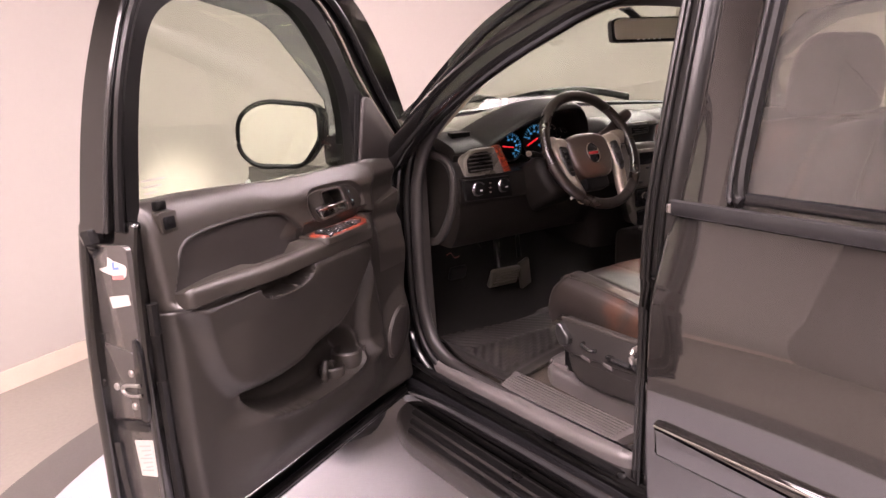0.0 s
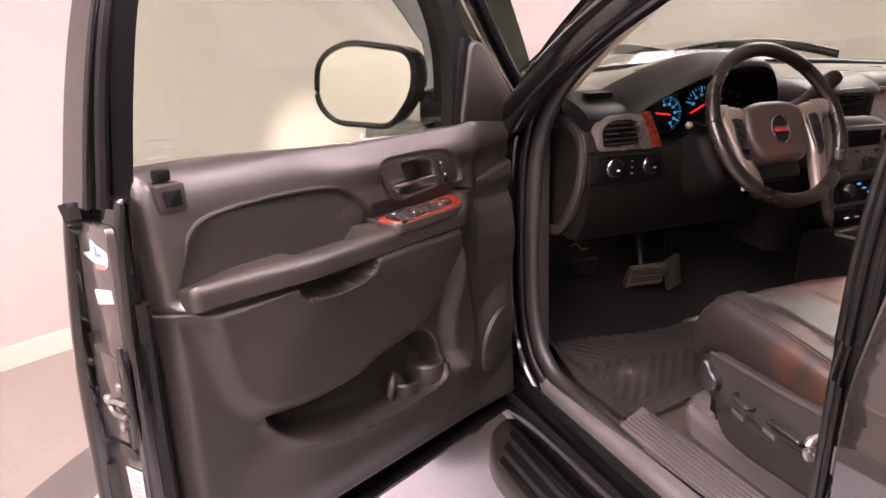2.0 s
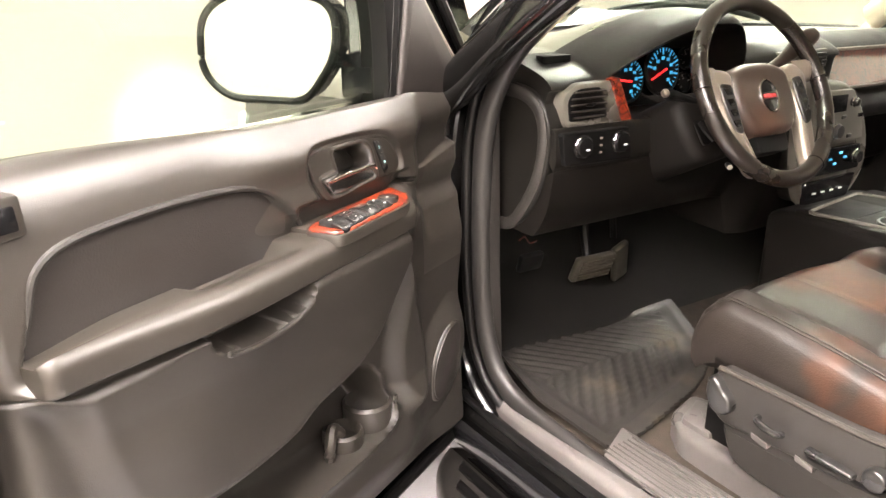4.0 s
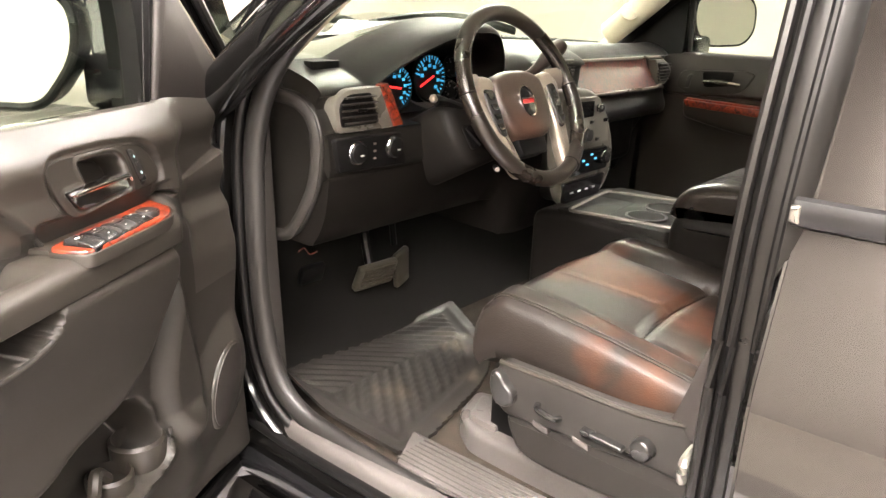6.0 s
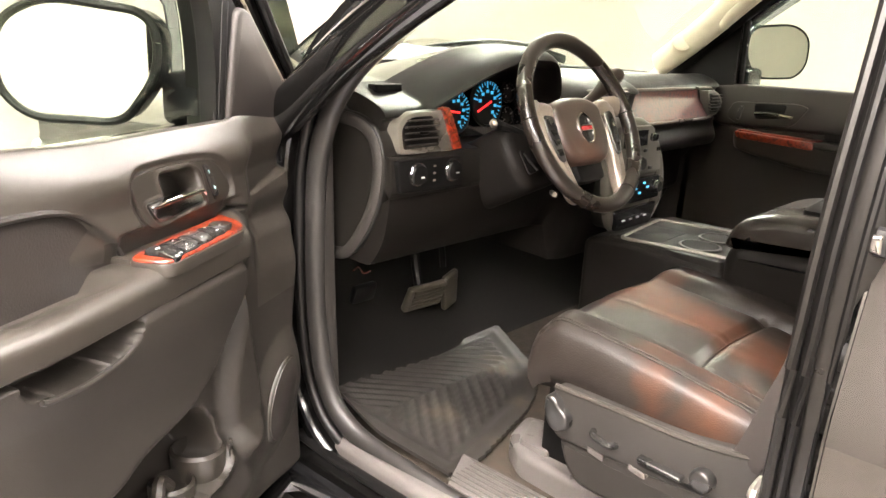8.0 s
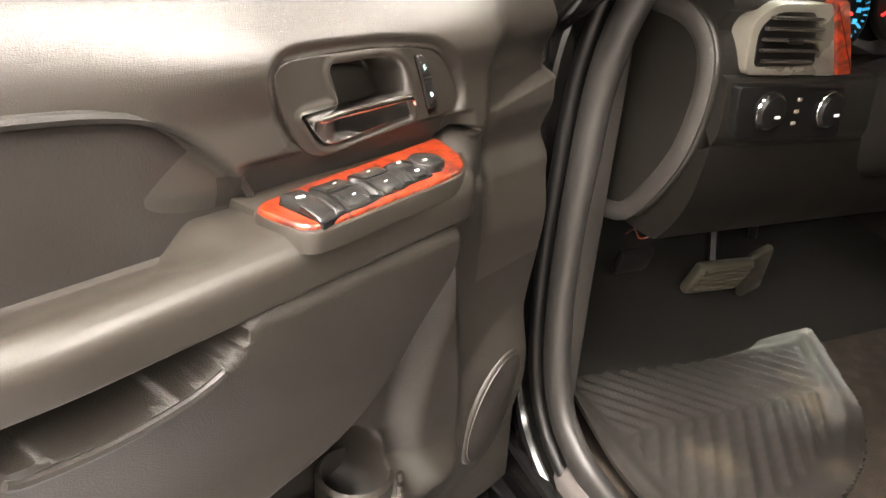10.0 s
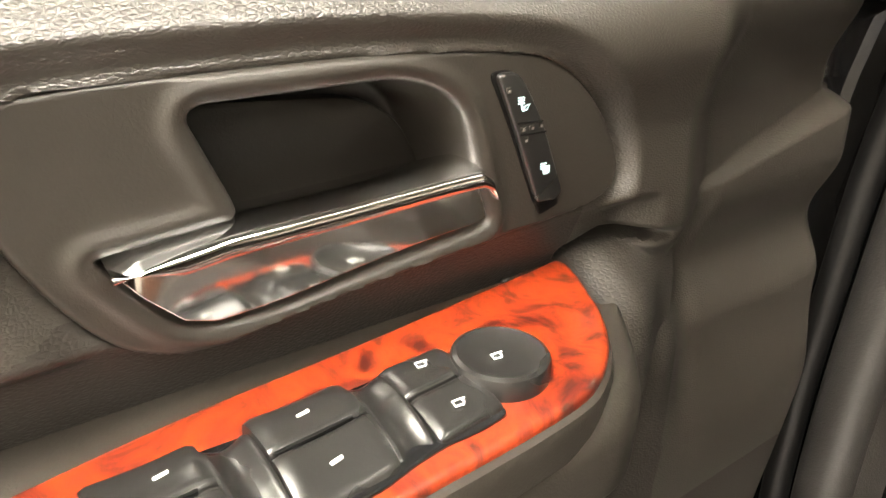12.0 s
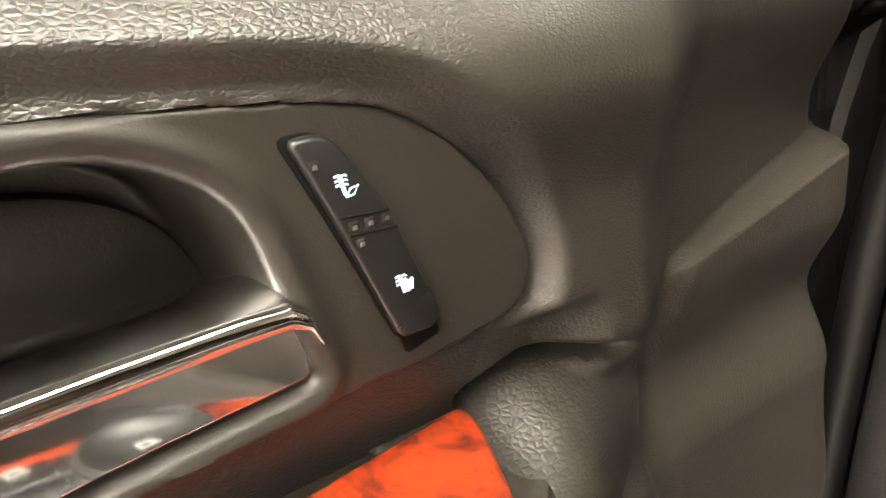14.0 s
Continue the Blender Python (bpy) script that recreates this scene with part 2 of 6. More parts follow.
def prism(outline, h0, h1, bev, to, bm=None, seg=2, back=False):
    """An outline (p, q) made solid from h0 to h1, its rim at h1 rounded; to(p, q, h) gives the place."""
    bm = bm or bmesh.new()
    pts = [Vector(q[:2]) for q in outline]
    k = len(pts)
    area = sum(pts[i].x * pts[(i + 1) % k].y - pts[(i + 1) % k].x * pts[i].y for i in range(k))
    if area < 0:
        pts.reverse()
    inward = []
    for i in range(k):
        d1, d2 = (pts[i] - pts[i - 1]), (pts[(i + 1) % k] - pts[i])
        d = (d1.normalized() if d1.length > 1e-9 else Vector((0, 0))) + (d2.normalized() if d2.length > 1e-9 else Vector((0, 0)))
        d = d.normalized() if d.length > 1e-6 else Vector((1, 0))
        inward.append(Vector((-d.y, d.x)))
    sgn = 1 if h1 > h0 else -1
    levels = [(0, h0)]
    if back and bev:
        levels = [(bev * (1 - math.sin(math.pi / 2 * j / seg)), h0 + sgn * bev * (1 - math.cos(math.pi / 2 * j / seg))) for j in range(seg + 1)]
    if bev:
        levels += [(bev * (1 - math.cos(math.pi / 2 * j / seg)), h1 - sgn * bev * (1 - math.sin(math.pi / 2 * j / seg))) for j in range(seg + 1)]
    else:
        levels.append((0, h1))
    rings = [[bm.verts.new(to(*(pts[i] + inward[i] * o), h)) for i in range(k)] for o, h in levels]
    for r, s in zip(rings, rings[1:]):
        for i in range(k):
            bm.faces.new((r[i], r[(i + 1) % k], s[(i + 1) % k], s[i]))
    bm.faces.new(rings[0][::-1])
    bm.faces.new(rings[-1])
    return bm


def tube(pts, radius, seg=10, closed=False, bm=None, flat=(1, 1), up=(0, 0, 1)):
    """A round bar along points; radius: one or one for each point; flat: its width along and across 'up'."""
    bm = bm or bmesh.new()
    p = [Vector(q) for q in pts]
    k, rings, up = len(p), [], Vector(up)
    for i in range(k):
        a, b = (p[i - 1], p[(i + 1) % k]) if closed else (p[max(i - 1, 0)], p[min(i + 1, k - 1)])
        d = (b - a).normalized()
        s = d.cross(up)
        s = s.normalized() if s.length > 1e-4 else d.orthogonal().normalized()
        w = s.cross(d).normalized()
        r = radius[i] if isinstance(radius, (list, tuple)) else radius
        rings.append([bm.verts.new(p[i] + r * (flat[0] * math.cos(2 * math.pi * j / seg) * w + flat[1] * math.sin(2 * math.pi * j / seg) * s)) for j in range(seg)])
    for i in range(k if closed else k - 1):
        r, s = rings[i], rings[(i + 1) % k]
        for j in range(seg):
            bm.faces.new((r[j], r[(j + 1) % seg], s[(j + 1) % seg], s[j]))
    if not closed:
        bm.faces.new(rings[0][::-1])
        bm.faces.new(rings[-1])
    return bm


def sheet(nu, nv, f, thick=0.0, bm=None, toward=None):
    """A surface f(u, v), u and v from 0 to 1; thick: its thickness, laid along 'toward' or along its own normal."""
    bm = bm or bmesh.new()
    g = [[Vector(f(i / nu, j / nv)) for j in range(nv + 1)] for i in range(nu + 1)]
    top = [[bm.verts.new(q) for q in row] for row in g]
    for i in range(nu):
        for j in range(nv):
            bm.faces.new((top[i][j], top[i + 1][j], top[i + 1][j + 1], top[i][j + 1]))
    if thick:
        low = []
        for i in range(nu + 1):
            row = []
            for j in range(nv + 1):
                if toward:
                    n = Vector(toward)
                else:
                    a = g[min(i + 1, nu)][j] - g[max(i - 1, 0)][j]
                    b = g[i][min(j + 1, nv)] - g[i][max(j - 1, 0)]
                    n = a.cross(b).normalized()
                row.append(bm.verts.new(g[i][j] + n * thick))
            low.append(row)
        for i in range(nu):
            for j in range(nv):
                bm.faces.new((low[i][j], low[i][j + 1], low[i + 1][j + 1], low[i + 1][j]))
        for i in range(nu):
            bm.faces.new((top[i][0], low[i][0], low[i + 1][0], top[i + 1][0]))
            bm.faces.new((top[i][nv], top[i + 1][nv], low[i + 1][nv], low[i][nv]))
        for j in range(nv):
            bm.faces.new((top[0][j], top[0][j + 1], low[0][j + 1], low[0][j]))
            bm.faces.new((top[nu][j], low[nu][j], low[nu][j + 1], top[nu][j + 1]))
    return bm


def box(size, m, bev=0.003, seg=2, bm=None):
    """A box of that size about the middle of the pose m, its edges rounded."""
    b2 = bmesh.new()
    bmesh.ops.create_cube(b2, size=1, matrix=Matrix.Diagonal((*size, 1)))
    if bev:
        bmesh.ops.bevel(b2, geom=b2.edges[:], offset=min(bev, 0.45 * min(size)), segments=seg, affect="EDGES", profile=0.5)
    bmesh.ops.transform(b2, matrix=m, verts=b2.verts)
    return b2 if bm is None else join(bm, b2)


def join(bm, other):
    me = bpy.data.meshes.new("joined")
    other.to_mesh(me)
    other.free()
    bm.from_mesh(me)
    bpy.data.meshes.remove(me)
    return bm


def lathe(profile, m, seg=28, bm=None):
    """A turned solid: profile rows of (radius, height) about the pose's z axis."""
    bm = bm or bmesh.new()
    rings = [[bm.verts.new(m @ Vector((r * math.cos(2 * math.pi * j / seg), r * math.sin(2 * math.pi * j / seg), h))) for j in range(seg)] for r, h in profile]
    for r, s in zip(rings, rings[1:]):
        for j in range(seg):
            bm.faces.new((r[j], r[(j + 1) % seg], s[(j + 1) % seg], s[j]))
    bm.faces.new(rings[0][::-1])
    bm.faces.new(rings[-1])
    return bm


def band(outer, inner, h0, h1, to):
    """A solid strip between two lines of as many points."""
    bm = bmesh.new()
    rows = [[bm.verts.new(to(*q[:2], h)) for q in line] for line, h in ((outer, h0), (outer, h1), (inner, h1), (inner, h0))]
    k = len(outer)
    for i in range(k - 1):
        for a, b in ((0, 1), (1, 2), (2, 3), (3, 0)):
            bm.faces.new((rows[a][i], rows[a][i + 1], rows[b][i + 1], rows[b][i]))
    for i in (0, k - 1):
        bm.faces.new([r[i] for r in rows])
    return bm


def smooth01(x):
    x = np.clip(x, 0, 1)
    return x * x * (3 - 2 * x)


def distance(poly, px, py):
    """The signed distance of places from a closed outline, below zero inside."""
    best, inside = np.full(px.shape, 1e9), np.zeros(px.shape, bool)
    k = len(poly)
    for i in range(k):
        (ax, ay), (bx, by) = poly[i - 1][:2], poly[i][:2]
        ex, ey = bx - ax, by - ay
        t = np.clip(((px - ax) * ex + (py - ay) * ey) / (ex * ex + ey * ey + 1e-12), 0, 1)
        best = np.minimum(best, np.hypot(px - ax - t * ex, py - ay - t * ey))
        if abs(ey) > 1e-12:
            inside ^= ((ay > py) != (by > py)) & (px < ex * (py - ay) / ey + ax)
    return np.where(inside, -best, best)


def facing_x(p, q, h):
    return Vector((h, p, q))


def facing_y(p, q, h):
    return Vector((p, h, q))


def facing_z(p, q, h):
    return Vector((p, q, h))

# ---- the booth ----


def slab(name, lo, hi, material, label, category):
    c = [(a + b) / 2 for a, b in zip(lo, hi)]
    ob = part(name, box([b - a for a, b in zip(lo, hi)], pose(*c), 0), material, None, "", True)
    return tagged(ob, label, category, kind="structure")


slab("floor", (-6, -7.6, -0.2), (7.5, 9.5, 0), "concrete", "stained tan concrete floor of a photo booth", "floor")
disc = lathe([(2.39, 0.002), (2.39, 0.010), (2.38, 0.012)], pose(0, -0.19, 0), 96)
tagged(part("turntable", disc, "deck", None, flat=True), "pale grey smooth vehicle turntable deck set in the floor", "turntable", kind="structure")
ring = bmesh.new()
rows = [[ring.verts.new((r * math.cos(a), -0.19 + r * math.sin(a), z)) for a in np.linspace(0, 2 * math.pi, 97)[:-1]] for r, z in ((2.395, 0.001), (2.395, 0.006), (2.62, 0.006), (2.62, 0.001))]
for a, b in zip(rows, rows[1:]):
    for i in range(96):
        ring.faces.new((a[i], a[(i + 1) % 96], b[(i + 1) % 96], b[i]))
tagged(part("turntable_ring", ring, "ring", None, flat=True), "dark brown ring round the turntable deck", "ring", kind="structure")

WALL = spline([(-5.1, 0.895, 0), (-3.3, 1.85, 0), (-1.56, 2.77, 0), (0.3, 3.755, 0), (2.0, 4.55, 0), (3.6, 4.85, 0), (4.9, 4.2, 0), (5.6, 2.6, 0), (5.8, 0.5, 0), (5.8, -3.0, 0), (5.8, -7.45, 0)], 8)


def along_wall(name, z0, z1, out, thick, material, label, category):
    """A band along the booth's bowed wall, from z0 to z1."""
    bm, rows, k = bmesh.new(), [], len(WALL)
    for i in range(k):
        d = (WALL[min(i + 1, k - 1)] - WALL[max(i - 1, 0)]).normalized()
        n = Vector((d.y, -d.x, 0))
        rows.append([bm.verts.new(WALL[i] + n * o + Vector((0, 0, z))) for o, z in ((out, z0), (out, z1), (out - thick, z1), (out - thick, z0))])
    for r, s in zip(rows, rows[1:]):
        for j in range(4):
            bm.faces.new((r[j], r[(j + 1) % 4], s[(j + 1) % 4], s[j]))
    bm.faces.new(rows[0])
    bm.faces.new(rows[-1])
    return tagged(part(name, bm, material, None), label, category, kind="structure")


along_wall("wall_front", 0, 3.8, 0, 0.15, "wall", "plain cream painted booth wall", "wall")
along_wall("baseboard", 0.0, 0.105, 0.012, 0.01, "skirting", "tan vinyl skirting along the booth wall", "skirting")
slab("wall_left", (-4.95, -7.4, 0), (-4.8, 2.5, 3.8), "wall", "plain cream painted booth wall", "wall")
slab("wall_back", (-4.95, -7.55, 0), (6.35, -7.4, 3.8), "wall", "plain cream painted booth wall", "wall")
slab("ceiling", (-6, -7.6, 3.8), (7.5, 9.5, 3.95), "ceiling", "dark painted booth ceiling", "ceiling")


def ceiling_light(x, y, w, d):
    thing = tagged(new("ceiling_light"), "large white softbox lamp under the ceiling", "lamp", "booth lamps")
    thing.location = (x, y, 3.35)
    bm = bmesh.new()
    for sx, sy, cx, cy in ((w + 0.06, 0.03, 0, d / 2 + 0.015), (w + 0.06, 0.03, 0, -d / 2 - 0.015), (0.03, d, w / 2 + 0.015, 0), (0.03, d, -w / 2 - 0.015, 0)):
        box((sx, sy, 0.12), pose(cx, cy, 0.06), 0.004, 1, bm)
    box((w, d, 0.02), pose(0, 0, 0.11), 0, 1, bm)
    for cx, cy in ((-w / 2, 0), (w / 2, 0)):
        tube([(cx, cy, 0.11), (cx, cy, 0.45)], 0.006, 6, bm=bm)
    part("frame", bm, "black", thing, "black lamp housing on hangers")
    part("diffuser", box((w, d, 0.01), pose(0, 0, 0.012), 0), "lamp", thing, "glowing white diffuser", True)
    return thing


for x, y, w, d in ((-1.95, -0.45, 1.15, 1.8), (2.6, 2.0, 1.9, 1.2), (0.6, -1.3, 1.2, 1.3), (-2.0, -4.6, 2.0, 0.8), (-4.1, -2.2, 1.25, 3.4), (3.7, -1.4, 0.9, 2.6)):
    ceiling_light(x, y, w, d)

# ---- the car ----
car = tagged(new("car"), "black sport utility vehicle with its driver's door wide open", "car")

# running board and sill
rb = rounded([(-0.855, 0.385), (-0.945, 0.33), (-1.012, 0.20), (-1.015, -1.75), (-0.80, -1.75), (-0.80, 0.385)], [0.03, 0.06, 0.08, 0.02, 0.01, 0.01])
board = part("running_board", prism(rb, 0.395, 0.458, 0.016, facing_z, seg=3, back=True), "lower", car, "black moulded running board with ribbed tread")
for i, x in enumerate((-0.985, -0.945, -0.905, -0.865)):
    front = 0.20 + 0.05 * i
    rib = prism(rounded([(x - 0.012, -1.72), (x + 0.012, -1.72), (x + 0.012, front), (x - 0.012, front - 0.02)], 0.006, 3), 0.455, 0.464, 0.004, facing_z)
    part("tread_rib", rib, "rubber", board)

rocker = [(-0.825, 0.605), (-0.87, 0.612), (-0.888, 0.59), (-0.90, 0.54), (-0.885, 0.46), (-0.84, 0.42), (-0.78, 0.42), (-0.76, 0.60)]
part("rocker_panel", prism(rocker, 0.44, -2.0, 0.0, lambda p, q, h: Vector((p, h, q))), "paint", car, "glossy black body sill")
part("sill_flange", tube([(-0.872, 0.33, 0.612), (-0.874, 0.2, 0.604), (-0.874, -0.55, 0.612)], 0.009, 8, flat=(1, 1.4)), "rubber", car)
part("sill_cover", tube([(-0.905, 0.30, 0.545), (-0.905, -0.60, 0.56)], 0.02, 10, flat=(1.6, 0.6)), "gloss_black", car)

# scuff plate with ribs
scuff = prism(rounded([(-0.800, -0.03), (-0.795, -0.46), (-0.70, -0.46), (-0.70, 0.02)], 0.008, 3), 0.60, 0.632, 0.004, facing_z)
scuff_plate = part("scuff_plate", scuff, "sill", car, "grey ribbed plastic sill plate")
for i in range(7):
    x = -0.788 + 0.0125 * i
    part("scuff_rib", tube([(x, -0.02, 0.631), (x, -0.44, 0.631)], 0.0032, 6), "trim_fine", scuff_plate)
part("sill_trim", prism(rounded([(-0.862, 0.235), (-0.866, 0.10), (-0.862, -0.40), (-0.845, -0.535), (-0.80, -0.560), (-0.795, -0.47), (-0.801, -0.46), (-0.806, 0.22), (-0.83, 0.25)], [0.02, 0.05, 0.1, 0.05, 0.02, 0.005, 0.01, 0.03, 0.02], 4), 0.585, 0.641, 0.018, facing_z, seg=5), "sill", car, "grey plastic sill moulding")

# opening: trim, seals and flange follow the same loop
LOOP = [(-0.742, -0.50, 1.655), (-0.752, -0.28, 1.655), (-0.785, -0.07, 1.575), (-0.815, 0.09, 1.465), (-0.838, 0.24, 1.335), (-0.85, 0.300, 1.20), (-0.855, 0.306, 1.03),
        (-0.855, 0.297, 0.85), (-0.852, 0.272, 0.735), (-0.848, 0.215, 0.668), (-0.842, 0.10, 0.638), (-0.834, -0.20, 0.620), (-0.815, -0.47, 0.612), (-0.806, -0.553, 0.668),
        (-0.812, -0.582, 0.78), (-0.815, -0.586, 1.05), (-0.804, -0.590, 1.28), (-0.772, -0.597, 1.47), (-0.735, -0.590, 1.62)]
loop = spline(LOOP, 6, True)


def loop_offset(out, dx):
    """The opening's loop, pushed outwards in its own plane and along x."""
    mid = Vector((0, -0.12, 1.1))
    k, res = len(loop), []
    for i in range(k):
        d = loop[(i + 1) % k] - loop[i - 1]
        n = Vector((0, d.z, -d.y)).normalized()
        if n.dot(Vector((0, loop[i].y, loop[i].z)) - mid) < 0:
            n = -n
        res.append(loop[i] + n * out + Vector((dx, 0, 0)))
    return res


part("opening_trim", tube(loop_offset(0.003, 0.012), 0.022, 14, True, flat=(0.85, 1.0), up=(1, 0, 0)), "opening", car, "dark grey rubber-edged door opening trim")
part("inner_seal", tube(loop_offset(0.034, -0.004), 0.011, 10, True, up=(1, 0, 0)), "rubber", car)
part("door_seal", tube(loop_offset(0.062, -0.020), 0.009, 8, True, up=(1, 0, 0)), "gloss_black", car)
flange_in, flange_out = loop_offset(0.03, -0.012), loop_offset(0.085, -0.026)
bm = bmesh.new()
k = len(loop)
rows = [[bm.verts.new(q) for q in line] for line in (flange_in, flange_out, [q + Vector((0.05, 0, 0)) for q in flange_out], [q + Vector((0.05, 0, 0)) for q in flange_in])]
for a, b in ((0, 1), (1, 2), (2, 3), (3, 0)):
    for i in range(k):
        bm.faces.new((rows[a][i], rows[a][(i + 1) % k], rows[b][(i + 1) % k], rows[b][i]))
part("door_jamb", bm, "paint", car, "glossy black painted door jamb")

# A pillar and roof rail outside, cream cover inside, on both sides
PILLAR = [(-0.905, 0.50, 1.185), (-0.895, 0.360, 1.256), (-0.885, 0.180, 1.389), (-0.858, -0.016, 1.512), (-0.815, -0.222, 1.615), (-0.785, -0.45, 1.69), (-0.765, -0.9, 1.735), (-0.765, -1.9, 1.735)]
COVER = [(-0.775, 0.47, 1.275), (-0.772, 0.33, 1.355), (-0.762, 0.15, 1.485), (-0.738, -0.05, 1.605), (-0.71, -0.20, 1.675), (-0.69, -0.40, 1.70)]
FAR_PILLAR = [(0.905, 0.58, 1.20), (0.875, 0.40, 1.36), (0.855, 0.245, 1.50), (0.835, 0.106, 1.61), (0.805, -0.02, 1.69), (0.785, -0.2, 1.745), (0.77, -0.9, 1.765), (0.765, -1.9, 1.755)]
FAR_COVER = [(0.76, 0.45, 1.365), (0.745, 0.36, 1.43), (0.735, 0.28, 1.495), (0.715, 0.18, 1.58), (0.69, 0.08, 1.66), (0.665, 0.0, 1.715), (0.655, -0.15, 1.745), (0.65, -0.3, 1.75)]
for sx, side in ((1, "driver"), (-1, "passenger")):
    line = spline(PILLAR if sx > 0 else FAR_PILLAR, 5)
    part("windscreen_pillar", tube(line, 0.041, 16, flat=(1.05, 0.72)), "paint", car, "glossy black windscreen pillar and roof rail")
    line = spline(COVER if sx > 0 else FAR_COVER, 5)
    cover = part("pillar_cover", tube(line, [0.05 + 0.012 * i / len(line) for i in range(len(line))], 12, flat=(0.85, 0.75)), "cream", car, "cream fabric-covered pillar trim")
    if side == "passenger":
        part("tweeter_grille", lathe([(0.032, 0), (0.032, 0.004), (0.028, 0.007)], pose(0.704, 0.352, 1.440, 60, 0, -55), 20), "cream", cover, "round cream speaker grille")
        grab = spline([(0.705, 0.215, 1.50), (0.672, 0.185, 1.525), (0.658, 0.13, 1.575), (0.650, 0.095, 1.62), (0.665, 0.07, 1.655)], 6)
        part("grab_handle", tube(grab, 0.017, 10), "cream", cover, "cream grab handle")

# roof, headliner, sun visors
HEADER = spline([(-0.80, -0.26, 1.685), (-0.66, -0.14, 1.695), (-0.45, 0.02, 1.715), (-0.2, 0.12, 1.725), (0, 0.155, 1.732), (0.3, 0.125, 1.738), (0.55, 0.085, 1.740), (0.64, 0.06, 1.738), (0.80, 0.01, 1.725)], 6)


def header(x):
    """The windscreen's top edge at x."""
    xs = [q.x for q in HEADER]
    return Vector((x, float(np.interp(x, xs, [q.y for q in HEADER])), float(np.interp(x, xs, [q.z for q in HEADER]))))


part("roof", sheet(20, 12, lambda u, v: (-0.80 + 1.6 * u, header(-0.8 + 1.6 * u).y + 0.02 - (1.98 + header(-0.8 + 1.6 * u).y) * v, 1.745 + 0.025 * u + 0.045 * math.sin(math.pi * u) - 0.02 * (1 - min(1, v * 4)) ** 2), 0.02, toward=(0, 0, 1)), "paint", car, "glossy black roof")
part("headliner", sheet(16, 12, lambda u, v: (-0.73 + 1.43 * u, header(-0.73 + 1.43 * u).y - (1.95 + header(-0.73 + 1.43 * u).y) * v, header(-0.73 + 1.43 * u).z - 0.008 + 0.02 * math.sin(math.pi * u) * min(1, v * 4)), 0.012, toward=(0, 0, 1)), "cream", car, "cream fabric headliner")
for sx in (-1, 1):
    visor = prism(rounded([(sx * 0.16 + 0.02, 0.0 - 0.05 * (sx < 0)), (sx * 0.56, -0.02 - 0.10 * (sx < 0)), (sx * 0.58, -0.18 - 0.10 * (sx < 0)), (sx * 0.16 + 0.02, -0.16 - 0.05 * (sx < 0))], 0.03), 0.0, -0.014, 0.006, lambda p, q, h: Vector((p, q, header(p).z - 0.006 + h)))
    part("sun_visor", visor, "cream", car, "cream folded sun visor")

# overhead console with its reading lamps
over = part("overhead_console", prism(rounded([(-0.07, 0.08), (0.16, 0.08), (0.215, -0.02), (0.235, -0.30), (-0.12, -0.30), (-0.115, -0.02)], [0.05, 0.05, 0.05, 0.04, 0.04, 0.05], 5), 1.75, 1.712, 0.014, facing_z, seg=4), "cream", car, "cream overhead console with two reading lamps")
for x, y, mat in ((0.005, -0.085, "dome_lit"), (0.115, -0.13, "lens")):
    part("reading_lamp", prism(rounded([(x - 0.042, y + 0.028), (x + 0.045, y + 0.028), (x + 0.048, y - 0.026), (x - 0.045, y - 0.026)], 0.010, 3), 1.72, 1.7105, 0.001, facing_z), mat, over, "lit reading lamp lens" if x < 0.05 else "unlit reading lamp lens")
part("console_seam", tube([(p.x, p.y, 1.7115) for p in rounded([(-0.07, -0.03), (0.18, -0.05), (0.20, -0.20), (-0.08, -0.18)], 0.02, 4)], 0.0016, 6, True), "lens", over)
for x in (-0.04, 0.0, 0.04):
    part("console_button", box((0.024, 0.012, 0.006), pose(x + 0.05, -0.225, 1.711), 0.003), "lens", over)

# windscreen and cowl


def screen(u, v):
    x = -0.86 + 1.72 * u
    c = 1 - (x / 0.86) ** 2
    y0, z0 = 0.47 + 0.36 * c ** 0.8 + 0.08 * u * u, 1.322 + 0.025 * c
    top = header(x * 0.86)
    x2 = x * (1 - 0.14 * v)
    return (x2, y0 + (top.y - y0) * v, z0 + (top.z + 0.006 - z0) * v + 0.03 * math.sin(math.pi * v))


ws = part("windscreen", sheet(24, 12, screen, 0.005), "glass", car, "clear raked windscreen")
ws.visible_shadow = False
part("screen_edge", tube([screen(i / 40, 0.004) for i in range(41)], 0.012, 6), "rubber", car)
for x0, x1 in ((-0.66, -0.06), (-0.02, 0.60)):
    pts = [Vector(screen((x + 0.86) / 1.72, 0.03 + 0.07 * math.sin(math.pi * (x - x0) / (x1 - x0)))) + Vector((0, 0.02, 0.024)) for x in np.linspace(x0, x1, 14)]
    wiper = part("wiper", tube(pts, 0.008, 6), "black", car, "black windscreen wiper")
    part("wiper_blade", tube([q + Vector((0, -0.004, -0.012)) for q in pts], 0.006, 6, flat=(2, 0.6)), "rubber", wiper)

